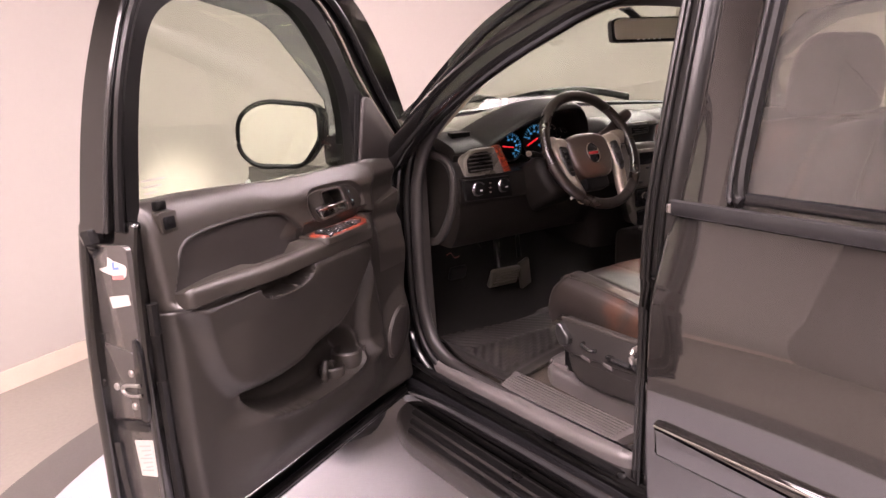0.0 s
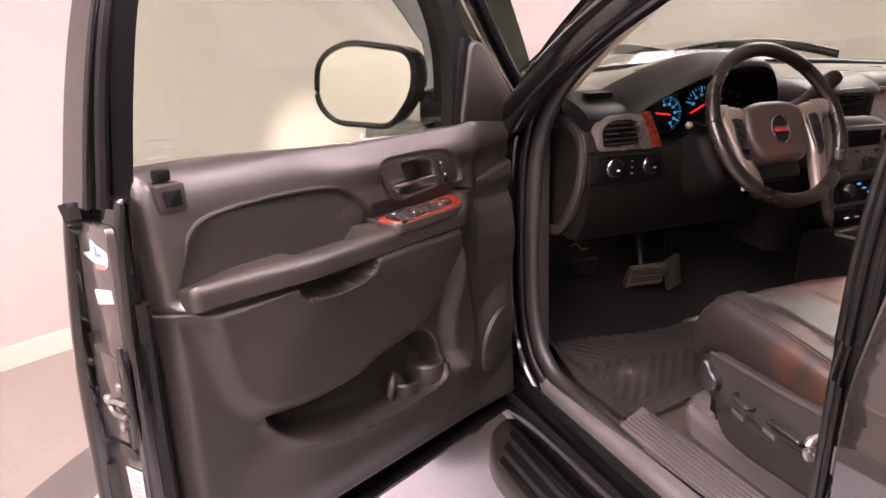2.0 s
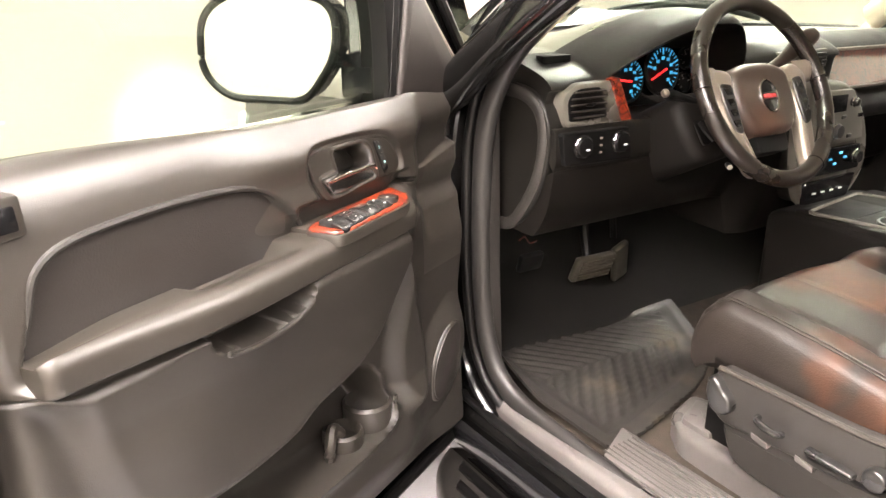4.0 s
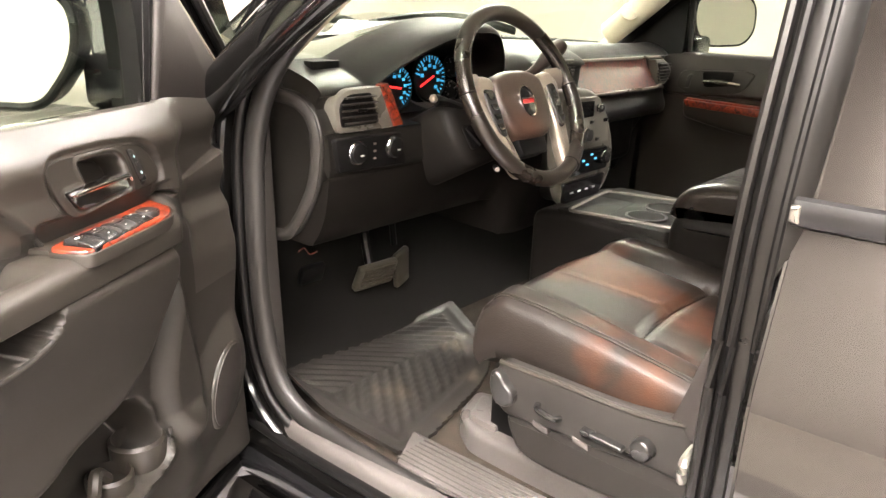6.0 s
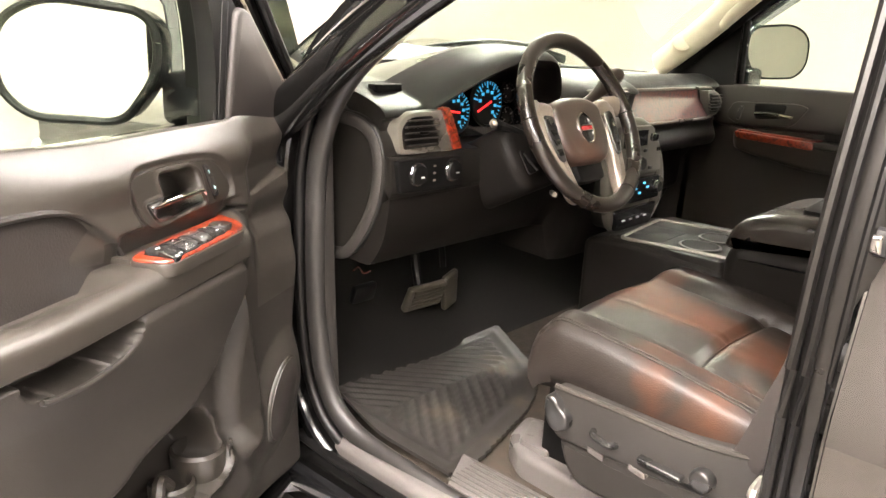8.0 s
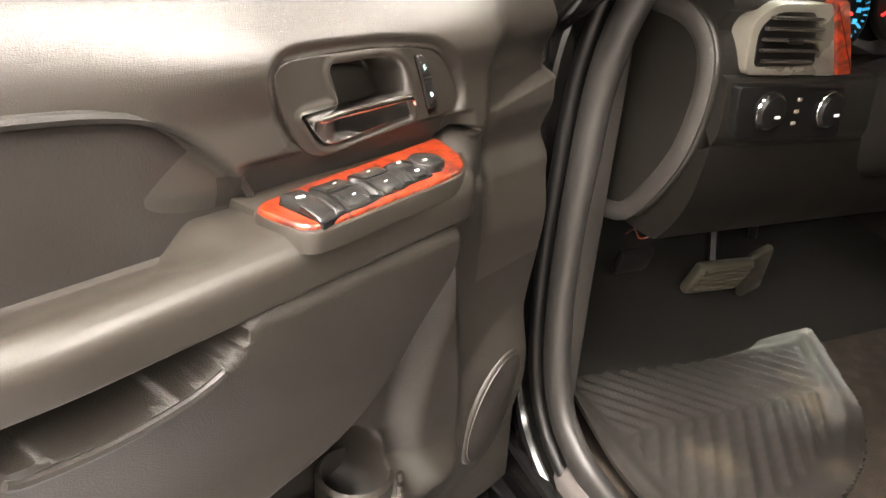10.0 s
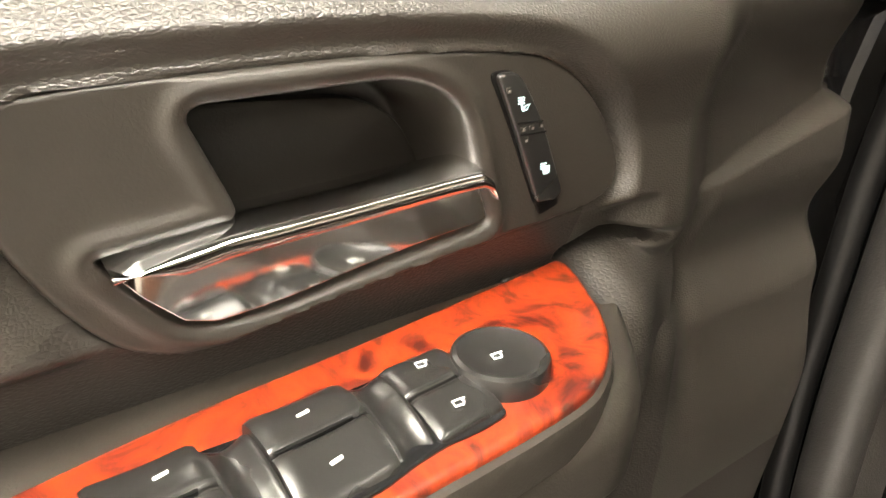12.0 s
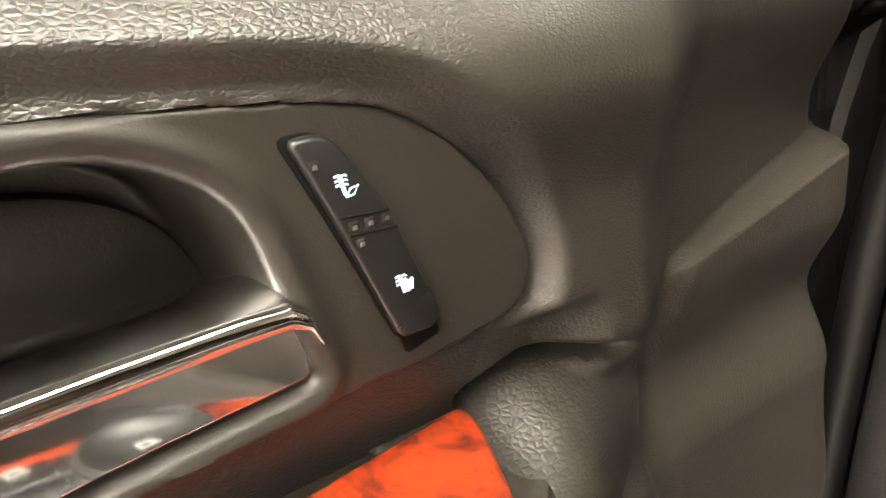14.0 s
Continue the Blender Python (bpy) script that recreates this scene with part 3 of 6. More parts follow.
# bonnet, wings and front
bonnet = sheet(24, 10, lambda u, v: (-0.90 + 1.8 * u, 0.50 + 0.36 * (1 - (2 * u - 1) ** 2) ** 0.8 + (1.05 - 0.30 * (1 - (2 * u - 1) ** 2) ** 0.8 + 0.2 * (1 - (2 * u - 1) ** 2)) * v,
                               1.205 + 0.04 * (1 - (2 * u - 1) ** 4) - 0.075 * v * v), 0.03, toward=(0, 0, -1))
part("bonnet", bonnet, "paint", car, "glossy black bonnet")
for sx in (-1, 1):
    wing = sheet(20, 10, lambda u, v: (sx * (0.90 + 0.075 * math.sin(math.pi * min(1, v * 1.25) * 0.62)), 0.425 + 1.09 * u,
                                       1.20 - 0.072 * u * u - (0.70 - 0.34 * max(0, math.sin(math.pi * (u - 0.12) / 0.75)) ** 0.5 * (0.12 < u < 0.87)) * v), 0.02, toward=(-sx, 0, 0))
    part("front_wing", wing, "paint", car, "glossy black front wing with wheel arch")
    bm = lathe([(0.25, -0.12), (0.385, -0.115), (0.40, -0.09), (0.40, 0.09), (0.385, 0.115), (0.25, 0.12)], pose(sx * 0.83, 1.12, 0.40, 0, 90, 0), 40)
    wheel = part("wheel", bm, "rubber", car, "black tyre with rim")
    part("rim", lathe([(0.06, 0.0), (0.24, 0.03), (0.25, 0.11), (0.24, 0.125), (0.20, 0.08), (0.08, 0.07), (0.02, 0.10)], pose(sx * 0.83, 1.12, 0.40, 0, sx * 90, 0), 30), "silver", wheel)
    lens = prism(rounded([(sx * 0.60, 0.92), (sx * 0.93, 0.90), (sx * 0.93, 1.08), (sx * 0.60, 1.06)], 0.03), 1.50, 1.56, 0.02, facing_y)
    part("headlight", lens, "icon", car, "lit headlamp")
    beam = bpy.data.lights.new("headlamp_beam", "SPOT")
    beam.energy, beam.spot_size, beam.spot_blend, beam.shadow_soft_size = 270, radians(31), 0.9, 0.06
    beam.color = (1.0, 0.93, 0.80)
    lamp = new("headlamp_beam", beam)
    lamp.matrix_world = look((sx * 0.76, 1.75, 0.95), (sx * 0.76, 4.0, 0.62))
    tagged(lamp, "beam of the lit headlamp", "lamp")
part("front_panel", box((1.72, 0.12, 0.62), pose(0, 1.66, 0.80), 0.05, 4), "paint", car, "glossy black front end")

# B pillar, rear door with its window, tail
bp = spline([(-0.83, -0.605, 0.56), (-0.84, -0.618, 0.9), (-0.837, -0.622, 1.2), (-0.795, -0.628, 1.45), (-0.74, -0.628, 1.68)], 5)
part("centre_pillar", tube(bp, 0.034, 24, flat=(1, 1.15), up=(1, 0, 0)), "pillar", car, "dark grey centre pillar")
part("centre_pillar_trim", tube([q + Vector((0.055, -0.01, 0)) for q in bp], 0.045, 10, flat=(0.7, 1.2), up=(1, 0, 0)), "lower", car, "dark grey inner pillar trim")
for dx, dy, r, mat in ((-0.038, 0.012, 0.006, "rubber"), (-0.039, -0.014, 0.005, "rubber"), (-0.030, 0.030, 0.007, "pillar")):
    part("pillar_seal", tube([q + Vector((dx, dy, 0)) for q in bp], r, 8), mat, car)
striker = part("striker", box((0.010, 0.045, 0.042), pose(-0.842, -0.600, 0.905), 0.006), "steel", car, "steel door striker")
part("striker_loop", tube(spline([(-0.845, -0.575, 0.895), (-0.88, -0.577, 0.895), (-0.88, -0.577, 0.922), (-0.845, -0.575, 0.922)], 4), 0.006, 8), "steel", striker)


def rear_skin(y, z):
    """How far out the rear door's skin stands at a height."""
    t = (z - 0.5) / 0.73
    return -0.925 - 0.028 * math.sin(math.pi * min(1, max(0, t * 0.9))) + 0.045 * max(0, t - 0.75) / 0.25


Y0, Y1 = -0.648, -1.75
skin = sheet(16, 22, lambda u, v: (rear_skin(0, 0.49 + 0.735 * v), Y0 + (Y1 - Y0) * u, 0.49 + 0.735 * v), 0.06, toward=(1, 0, 0))
rear_door = part("rear_door", skin, "sheen_paint", car, "closed glossy black rear door")
part("door_edge", tube([(rear_skin(0, z) + 0.008, Y0 + 0.004, z) for z in np.linspace(0.50, 1.22, 20)], 0.007, 8), "paint", rear_door)
belt = [(-0.897, Y0 + 0.004, 1.243), (-0.897, -1.0, 1.243), (-0.897, Y1, 1.243)]
part("belt_strip", tube(belt, 0.017, 10, flat=(0.95, 0.6)), "brightwork", rear_door, "bright worn waist moulding")
part("strip_end", prism(rounded([(Y0 + 0.008, 1.233), (Y0 + 0.008, 1.250), (Y0 - 0.004, 1.252), (Y0 - 0.004, 1.231)], 0.003, 3), -0.885, -0.909, 0.004, facing_x, seg=3), "steel", rear_door, "worn end of the waist moulding")
part("moulding_line", tube([(-0.9665, Y0 - 0.03, 0.803), (-0.9665, Y1, 0.803)], 0.002, 6), "tower", rear_door)
low = prism(rounded([(Y0 - 0.028, 0.735), (Y1, 0.735), (Y1, 0.808), (Y0 - 0.022, 0.808)], 0.006, 3), -0.93, -0.966, 0.012, facing_x, seg=3)
part("side_moulding", low, "sheen_paint", rear_door, "black body side moulding")


def rear_frame(y, z):
    return Vector((-0.885 + 0.23 * max(0, z - 1.24), y, z))


post = sheet(4, 10, lambda u, v: rear_frame(Y0 - 0.004 - 0.108 * u, 1.245 + 0.47 * v) + Vector((-0.010 * math.sin(math.pi * u) * 0.4 - 0.004, 0, 0)), 0.03, toward=(1, 0, 0))
part("window_post", post, "sheen_paint", rear_door, "flat glossy black window post")
part("post_edge", tube(spline([rear_frame(Y0 + 0.002, 1.25), rear_frame(Y0 + 0.003, 1.46), rear_frame(Y0, 1.70)], 6), 0.008, 8), "jamb", rear_door)
part("window_top", tube(spline([rear_frame(*p) for p in ((Y0 - 0.005, 1.708), (-1.2, 1.722), (Y1, 1.72))], 6), 0.035, 12, flat=(1, 0.4)), "gloss_black", rear_door)
edge = [rear_frame(Y0 - 0.126, 1.268) + Vector((-0.008, 0, 0)), rear_frame(Y0 - 0.115, 1.29) + Vector((-0.008, 0, 0)), rear_frame(Y0 - 0.116, 1.45) + Vector((-0.008, 0, 0)), rear_frame(Y0 - 0.125, 1.69) + Vector((-0.008, 0, 0))]
part("window_rim", tube(spline(edge, 6), 0.006, 8), "brightwork", rear_door, "thin bright window edge")
part("window_channel", tube([e + Vector((0.004, -0.018, 0)) for e in spline(edge, 6)], 0.013, 8), "rubber", rear_door)
part("window_ledge", tube([rear_frame(Y0 - 0.12, 1.275), rear_frame(Y1, 1.275)], 0.012, 8, flat=(1, 0.7)), "gloss_black", rear_door)
rg = part("rear_window", sheet(6, 8, lambda u, v: rear_frame(Y0 - 0.10 + (Y1 - Y0 + 0.1) * u, 1.25 + 0.46 * v) + Vector((0.006, 0, 0)), 0.004, toward=(1, 0, 0)), "tint", rear_door, "dark privacy glass")
rg.visible_shadow = False
rear_door.location.x = 0.037
part("tail_panel", box((1.70, 0.06, 1.25), pose(0, -1.95, 1.10), 0.03, 3), "paint", car, "glossy black tail panel")
part("far_side", sheet(14, 12, lambda u, v: (0.93 - 0.05 * max(0, v - 0.6), 0.42 - 2.35 * u, 0.50 + 0.76 * v), 0.05, toward=(-1, 0, 0)), "paint", car, "glossy black far body side")
# ---- driver's door, built in its own axes: a from hinge to latch, b towards the seat, z up ----
DOOR = pose(-0.915, 0.311, 0, 0, 0, -153.1)


def on_door(a, z, b):
    return DOOR @ Vector((a, b, z))


def D(a, b, z):
    return DOOR @ Vector((a, b, z))


shell_line = rounded([(-0.10, 0.52), (0.925, 0.50), (0.950, 0.62), (0.958, 1.00), (0.950, 1.20), (0.938, 1.262), (-0.13, 1.262), (-0.12, 0.9)], [0.05, 0.05, 0.08, 0.1, 0.05, 0.01, 0.02, 0.1], 5)
end_strip = rounded([(0.900, 0.52), (0.925, 0.50), (0.950, 0.62), (0.958, 1.00), (0.950, 1.20), (0.938, 1.262), (0.918, 1.262), (0.922, 1.00), (0.912, 0.62)], [0.01, 0.03, 0.08, 0.1, 0.05, 0.01, 0.005, 0.1, 0.08], 5)
door = part("driver_door", join(prism(shell_line, -0.110, -0.078, 0.010, on_door, seg=3), prism(end_strip, -0.09, 0.002, 0.012, on_door, seg=4)), "paint", car, "open glossy black driver's door shell", sharp=0.8)
skin_line = rounded([(-0.10, 0.49), (0.955, 0.465), (0.985, 0.62), (0.989, 1.00), (0.972, 1.20), (0.962, 1.262), (-0.13, 1.262), (-0.12, 0.9)], [0.05, 0.05, 0.08, 0.1, 0.05, 0.01, 0.02, 0.1], 5)
part("outer_skin", prism(skin_line, -0.106, -0.132, 0.010, on_door, seg=3, back=True), "paint", door, "glossy black outer door skin")
inner_line = rounded([(-0.09, 0.535), (0.905, 0.515), (0.918, 0.62), (0.925, 1.00), (0.925, 1.25), (-0.06, 1.25)], [0.05, 0.06, 0.08, 0.1, 0.03, 0.02], 5)
part("weatherstrip", tube([on_door(p.x, p.y, 0.004) for p in (inner_line[24:] + inner_line[:24]) if p.y < 1.16], 0.012, 8), "rubber", door)
part("bottom_seal", tube(spline([D(-0.08, -0.05, 0.50), D(0.4, -0.05, 0.488), D(0.93, -0.05, 0.482)], 6), 0.022, 8, flat=(0.8, 1.6)), "rubber", door)
part("front_seal", tube(spline([D(-0.145, -0.03, 0.54), D(-0.135, -0.03, 0.8), D(-0.080, -0.038, 0.97), D(-0.056, -0.044, 1.10), D(-0.050, -0.046, 1.18), D(-0.060, -0.050, 1.29)], 6), 0.020, 10), "gloss_black", door)

# window frame
f_out = spline([(0.967, 1.245), (0.936, 1.42), (0.898, 1.56), (0.836, 1.700), (0.76, 1.755), (0.60, 1.775), (0.36, 1.775), (0.20, 1.755), (0.09, 1.70), (-0.02, 1.585), (-0.10, 1.46), (-0.165, 1.345)], 5)
f_in = spline([(0.930, 1.245), (0.912, 1.42), (0.880, 1.56), (0.825, 1.675), (0.74, 1.715), (0.60, 1.732), (0.40, 1.728), (0.30, 1.695), (0.215, 1.605), (0.145, 1.50), (0.062, 1.415), (-0.045, 1.325)], 5)
f_lip = spline([(0.902, 1.245), (0.877, 1.42), (0.848, 1.55), (0.800, 1.645), (0.71, 1.688), (0.60, 1.702), (0.43, 1.698), (0.335, 1.668), (0.255, 1.59), (0.195, 1.50), (0.168, 1.40), (0.165, 1.245)], 5)
part("window_frame", band(f_out, f_in, -0.118, -0.038, on_door), "paint", door, "glossy black window frame", sharp=0.5)
part("inner_frame", band(f_in, f_lip, -0.085, -0.028, on_door), "rubber", door, "matt black inner window surround", sharp=0.5)
part("frame_seal", tube([on_door(0.45 * p.x + 0.55 * q.x, 0.45 * p.y + 0.55 * q.y, -0.030) for p, q in zip(f_out, f_in)], 0.010, 8), "rubber", door)
part("frame_bead", tube([on_door(0.86 * p.x + 0.14 * q.x, 0.86 * p.y + 0.14 * q.y, -0.046) for p, q in zip(f_out, f_in)], 0.008, 8), "gloss_black", door)
part("frame_edge", tube([on_door(0.2 * p.x + 0.8 * q.x, 0.2 * p.y + 0.8 * q.y, -0.036) for p, q in zip(f_out, f_in)], 0.0035, 6), "silver", door, "thin pale seal edge")
glass_line = [(p.x, p.y) for p in f_lip[::2]] + [(0.5, 1.235)]
gl = part("window_glass", prism([(a + (0.012 if a > 0.5 else -0.012), z) for a, z in glass_line], -0.062, -0.058, 0, on_door), "glass", door, "raised clear window with a faint printed mark", True)
gl.visible_shadow = False
defl_out = [Vector((p.x, p.y)) - (Vector((0.50, 1.36)) - Vector((p.x, p.y))).normalized() * 0.048 for p in f_lip[24:54]]
defl_in = [p + (Vector((0.50, 1.36)) - p).normalized() * (0.030 + 0.062 * math.sin(math.pi * min(1, 0.08 + i / 26)) ** 0.7) for i, p in enumerate(defl_out)]
wd = part("wind_deflector", band(defl_out, defl_in, -0.125, -0.121, on_door), "smoke", door, "smoked acrylic wind deflector")
wd.visible_shadow = False
for i in range(3):
    part("glass_mark", prism(rounded([(0.862 - 0.002 * i, 1.325 - 0.013 * i), (0.80 + 0.012 * i, 1.325 - 0.013 * i), (0.80 + 0.012 * i, 1.3285 - 0.013 * i), (0.862 - 0.002 * i, 1.3285 - 0.013 * i)], 0.001, 2), -0.0575, -0.0570, 0, on_door), "print", door, "faint printed bars")

# sail panel at the mirror
sail = rounded([(0.150, 1.262), (0.112, 1.452), (0.075, 1.452), (-0.055, 1.318), (-0.04, 1.262)], [0.01, 0.02, 0.02, 0.03, 0.01], 4)
part("sail_panel", prism(sail, -0.05, -0.018, 0.008, on_door, seg=3), "insert", door, "black triangular mirror cover")
part("sail_edge", tube([D(0.158, -0.035, 1.25), D(0.132, -0.035, 1.46)], 0.012, 8), "rubber", door)

# door mirror: glass faces back and in
mc, w_dir = Vector((0.256, -0.205, 1.360)), Vector((0.075, -0.23, 0)).normalized()
m_nrm = Vector((-w_dir.y, w_dir.x, 0))


def on_mirror(w, z, h):
    q = mc + w_dir * w + m_nrm * h
    return D(q.x, q.y, q.z + z)


m_line = rounded([(-0.118, 0.078), (0.05, 0.096), (0.125, 0.055), (0.13, -0.045), (0.085, -0.088), (-0.062, -0.092), (-0.122, -0.01)], [0.045, 0.08, 0.06, 0.06, 0.05, 0.03, 0.05], 6)
mirror = part("door_mirror", prism(m_line, 0.0, -0.10, 0.045, on_mirror, seg=5), "gloss_black", door, "black door mirror housing")
g_line = [(p.x * 0.93, p.y * 0.92) for p in m_line]
part("mirror_rim", tube([on_mirror(p.x * 0.975, p.y * 0.97, 0.001) for p in m_line], 0.007, 8, True), "black", mirror)
part("mirror_glass", prism(g_line, -0.002, 0.002, 0, on_mirror), "mirror", mirror, "clear mirror glass", True)
arm = prism(rounded([(-0.02, 1.262), (0.165, 1.262), (0.165, 1.345), (0.10, 1.352), (-0.01, 1.33)], 0.02, 3), -0.065, -0.135, 0.012, on_door)
part("mirror_arm", arm, "gloss_black", mirror, "black mirror foot")

# trim panel: one moulded skin with armrest root, pocket, cup and speaker swell
FRONT = [(0.52, -0.030), (0.60, -0.022), (0.71, -0.010), (0.80, -0.004), (0.88, -0.008), (0.94, -0.020), (0.99, -0.028), (1.085, -0.031), (1.154, -0.031), (1.22, -0.034), (1.31, -0.038)]
REAR = [(0.52, 0.88), (0.72, 0.895), (0.92, 0.902), (1.07, 0.902), (1.17, 0.91), (1.31, 0.922)]
pocket = [(p.x, p.y) for p in spline([(0.745, 0.838), (0.718, 0.792), (0.669, 0.761), (0.573, 0.738), (0.448, 0.731), (0.340, 0.737), (0.297, 0.752), (0.288, 0.785), (0.303, 0.840), (0.345, 0.866), (0.405, 0.872), (0.475, 0.858), (0.540, 0.840), (0.65, 0.831)], 5, True)]
bulge = [(p.x, p.y) for p in spline([(0.865, 1.09), (0.850, 1.029), (0.830, 0.933), (0.803, 0.880), (0.75, 0.835), (0.65, 0.822), (0.537, 0.828), (0.475, 0.850), (0.375, 0.868), (0.300, 0.910), (0.262, 0.965), (0.232, 1.06), (0.3, 1.13), (0.6, 1.13)], 5, True)]
flare = [(p.x, p.y) for p in spline([(0.205, 1.03), (0.26, 0.93), (0.28, 0.83), (0.25, 0.74), (0.175, 0.745), (0.155, 0.82), (0.175, 0.92)], 5, True)]
insert_line = [(p.x, p.y) for p in spline([(0.850, 1.06), (0.845, 1.16), (0.815, 1.202), (0.74, 1.215), (0.62, 1.216), (0.53, 1.206), (0.482, 1.178), (0.445, 1.135), (0.44, 1.09), (0.62, 1.07)], 6, True)]
cup_line = rounded([(0.692, 1.088), (0.672, 1.044), (0.608, 1.036), (0.545, 1.043), (0.512, 1.058), (0.503, 1.096)], [0.006, 0.014, 0.06, 0.03, 0.02, 0.006], 4)

BEZ_LINE = spline([(0.4275, 1.2185, 0), (0.4258, 1.2268, 0), (0.4185, 1.2322, 0), (0.400, 1.2350, 0), (0.350, 1.2357, 0), (0.310, 1.2352, 0), (0.2573, 1.2312, 0), (0.2345, 1.2240, 0), (0.2145, 1.2080, 0),
                   (0.2000, 1.1885, 0), (0.1968, 1.1765, 0), (0.2020, 1.1665, 0), (0.2250, 1.1618, 0), (0.300, 1.1585, 0), (0.3490, 1.1538, 0), (0.3720, 1.1512, 0), (0.3875, 1.1545, 0), (0.4010, 1.1645, 0), (0.4150, 1.1870, 0)], 5, True)
BB = 0.010
BEZ = [(p.x, p.y) for p in BEZ_LINE]
zz = np.concatenate([np.linspace(0.555, 1.06, 110)[:-1], np.linspace(1.06, 1.255, 170)[:-1], np.linspace(1.255, 1.290, 24)])
zs = (zz - 0.555) / 0.735
us = np.concatenate([np.linspace(0, 0.53, 280)[:-1], np.linspace(0.53, 1, 90)])
NA, NZ = len(us) - 1, len(zz) - 1
lo_a = np.interp(zz, [q[0] for q in FRONT], [q[1] for q in FRONT])
hi_a = np.interp(zz, [q[0] for q in REAR], [q[1] for q in REAR])
A = lo_a[None, :] + (hi_a - lo_a)[None, :] * us[:, None]
Z = np.broadcast_to(zz[None, :], A.shape) + 0.012 * smooth01((0.10 - A) / 0.15) * smooth01((zz[None, :] - 1.2) / 0.08) * 1.6
Z = Z + 0.085 * smooth01((A - 0.70) / 0.22) * (1 - zs[None, :]) ** 3 * 0.6
Z = Z - 0.013 * smooth01((0.80 - A) / 0.35) * smooth01((A - 0.06) / 0.12) * smooth01((Z - 1.238) / 0.05)
B = np.zeros(A.shape)
B += 0.006 - 0.010 * smooth01((Z - 1.12) / 0.12) + (0.012 * smooth01((Z - 1.11) / 0.04) + 0.011 * smooth01((1.272 - Z) / 0.040) * smooth01((Z - 1.19) / 0.04)) * smooth01((0.62 - A) / 0.2)
roll = np.clip((Z - 1.214) / 0.076, 0, 1)
B -= 0.048 * (1 - np.sqrt(1 - 0.995 * roll ** 2))
aft = smooth01((A - 0.5) / 0.2) * smooth01((distance(bulge, A, Z) + 0.03) / 0.03)
B += 0.018 * ((1 - aft) * smooth01((1.11 - Z) / 0.04) + aft * (0.16 * smooth01((1.066 - Z) / 0.004) + 0.84 * smooth01((1.066 - Z) / 0.13)))
B -= 0.004 * aft * np.exp(-((Z - 1.0665) / 0.0025) ** 2)
edge_in = np.minimum(A - lo_a[None, :], hi_a[None, :] - A)
B -= 0.030 * (1 - smooth01(edge_in / 0.035)) ** 2
B += 0.010 * smooth01((0.14 - A) / 0.12) * smooth01((0.92 - Z) / 0.15)
B -= 0.035 * (1 - smooth01((Z - 0.555) / 0.045)) ** 2
d = distance(bulge, A, Z)
B += (0.032 + 0.026 * smooth01((Z - 0.93) / 0.15)) * smooth01(-d / 0.045 + 0.2) * smooth01((1.105 - Z) / 0.02) * (1 - 0.4 * smooth01((A - 0.70) / 0.12) * smooth01((1.02 - Z) / 0.1)) * (1 - 0.55 * smooth01((A - 0.56) / 0.24) * smooth01((Z - 0.93) / 0.08))
d = distance(flare, A, Z)
B += 0.026 * smooth01(-d / 0.045 + 0.25)
d = distance(pocket, A, Z)
lip = np.exp(-(d / 0.012) ** 2) * 0.006
B += lip * (Z < 0.83)
B += 0.034 * smooth01((0.80 - Z) / 0.05) * smooth01((Z - 0.58) / 0.10) * smooth01((A - 0.12) / 0.14) * smooth01((0.84 - A) / 0.2)
B -= 0.085 * smooth01(-d / 0.014)
d = distance(insert_line, A, Z)
B -= 0.014 * smooth01(-d / 0.008)
d = distance(cup_line, A, Z)
B -= 0.062 * smooth01(-d / 0.006)
d = distance(BEZ, A, Z)
B -= 0.007 * smooth01((0.012 - d) / 0.011) + 0.030 * smooth01((-0.001 - d) / 0.004) + 0.026 * smooth01((-0.012 - d) / 0.006)
ridge = 1.153 + 0.0195 * (0.1265 - A) / 0.110
B -= 0.015 * smooth01((0.156 - A) / 0.040) * smooth01((Z - 1.00) / 0.08) * smooth01((1.27 - Z) / 0.06)
B += 0.006 * smooth01((ridge - Z) / 0.003) * smooth01((0.131 - A) / 0.022) * smooth01((Z - 1.02) / 0.1)
B -= 0.10 * np.maximum(0, 0.126 - A) * smooth01((Z - ridge + 0.004) / 0.008) * smooth01((1.32 - Z) / 0.05)
# bead under the handle surround, dark gap below it, and the armrest's front end that wraps the switch plate
m = smooth01((1.166 - Z) / 0.008) * smooth01((Z - 1.118) / 0.004) * smooth01((A - 0.165) / 0.03) * smooth01((0.466 - A) / 0.020)
B = B * (1 - m) + m * (0.0004 + 0.36 * (Z - 1.139))
wrap = np.minimum(1.1328 + 0.150 * (A - 0.142), 1.1395 - 0.0060 * smooth01((A - 0.194) / 0.022))
cap = 0.010 + 0.036 * smooth01((A - 0.142) / 0.076)
slope = cap * (1 - np.exp(-np.maximum(0, wrap - Z) / 0.012)) + 0.004
near = smooth01((A - 0.140) / 0.006) * smooth01((0.246 - A) / 0.006)
B = np.where((Z < wrap) & (Z > 1.02), B + near * smooth01((Z - 1.03) / 0.06) * (np.maximum(slope, B) - B), B)
B -= 0.024 * np.exp(-((Z - wrap - 0.0038) / 0.0026) ** 2) * smooth01((A - 0.146) / 0.03) * smooth01((0.218 - A) / 0.006)
B += 0.015 * smooth01(2.1 - 1.25 * np.hypot((A - 0.092 + 0.33 * (Z - 0.765)) / 0.056, (Z - 0.765) / 0.076))
split = np.where(A < 0.236, 0.955, np.where(aft > 0.5, 1.064, 1.092))
n_in = DOOR.to_3x3() @ Vector((0, -1, 0))
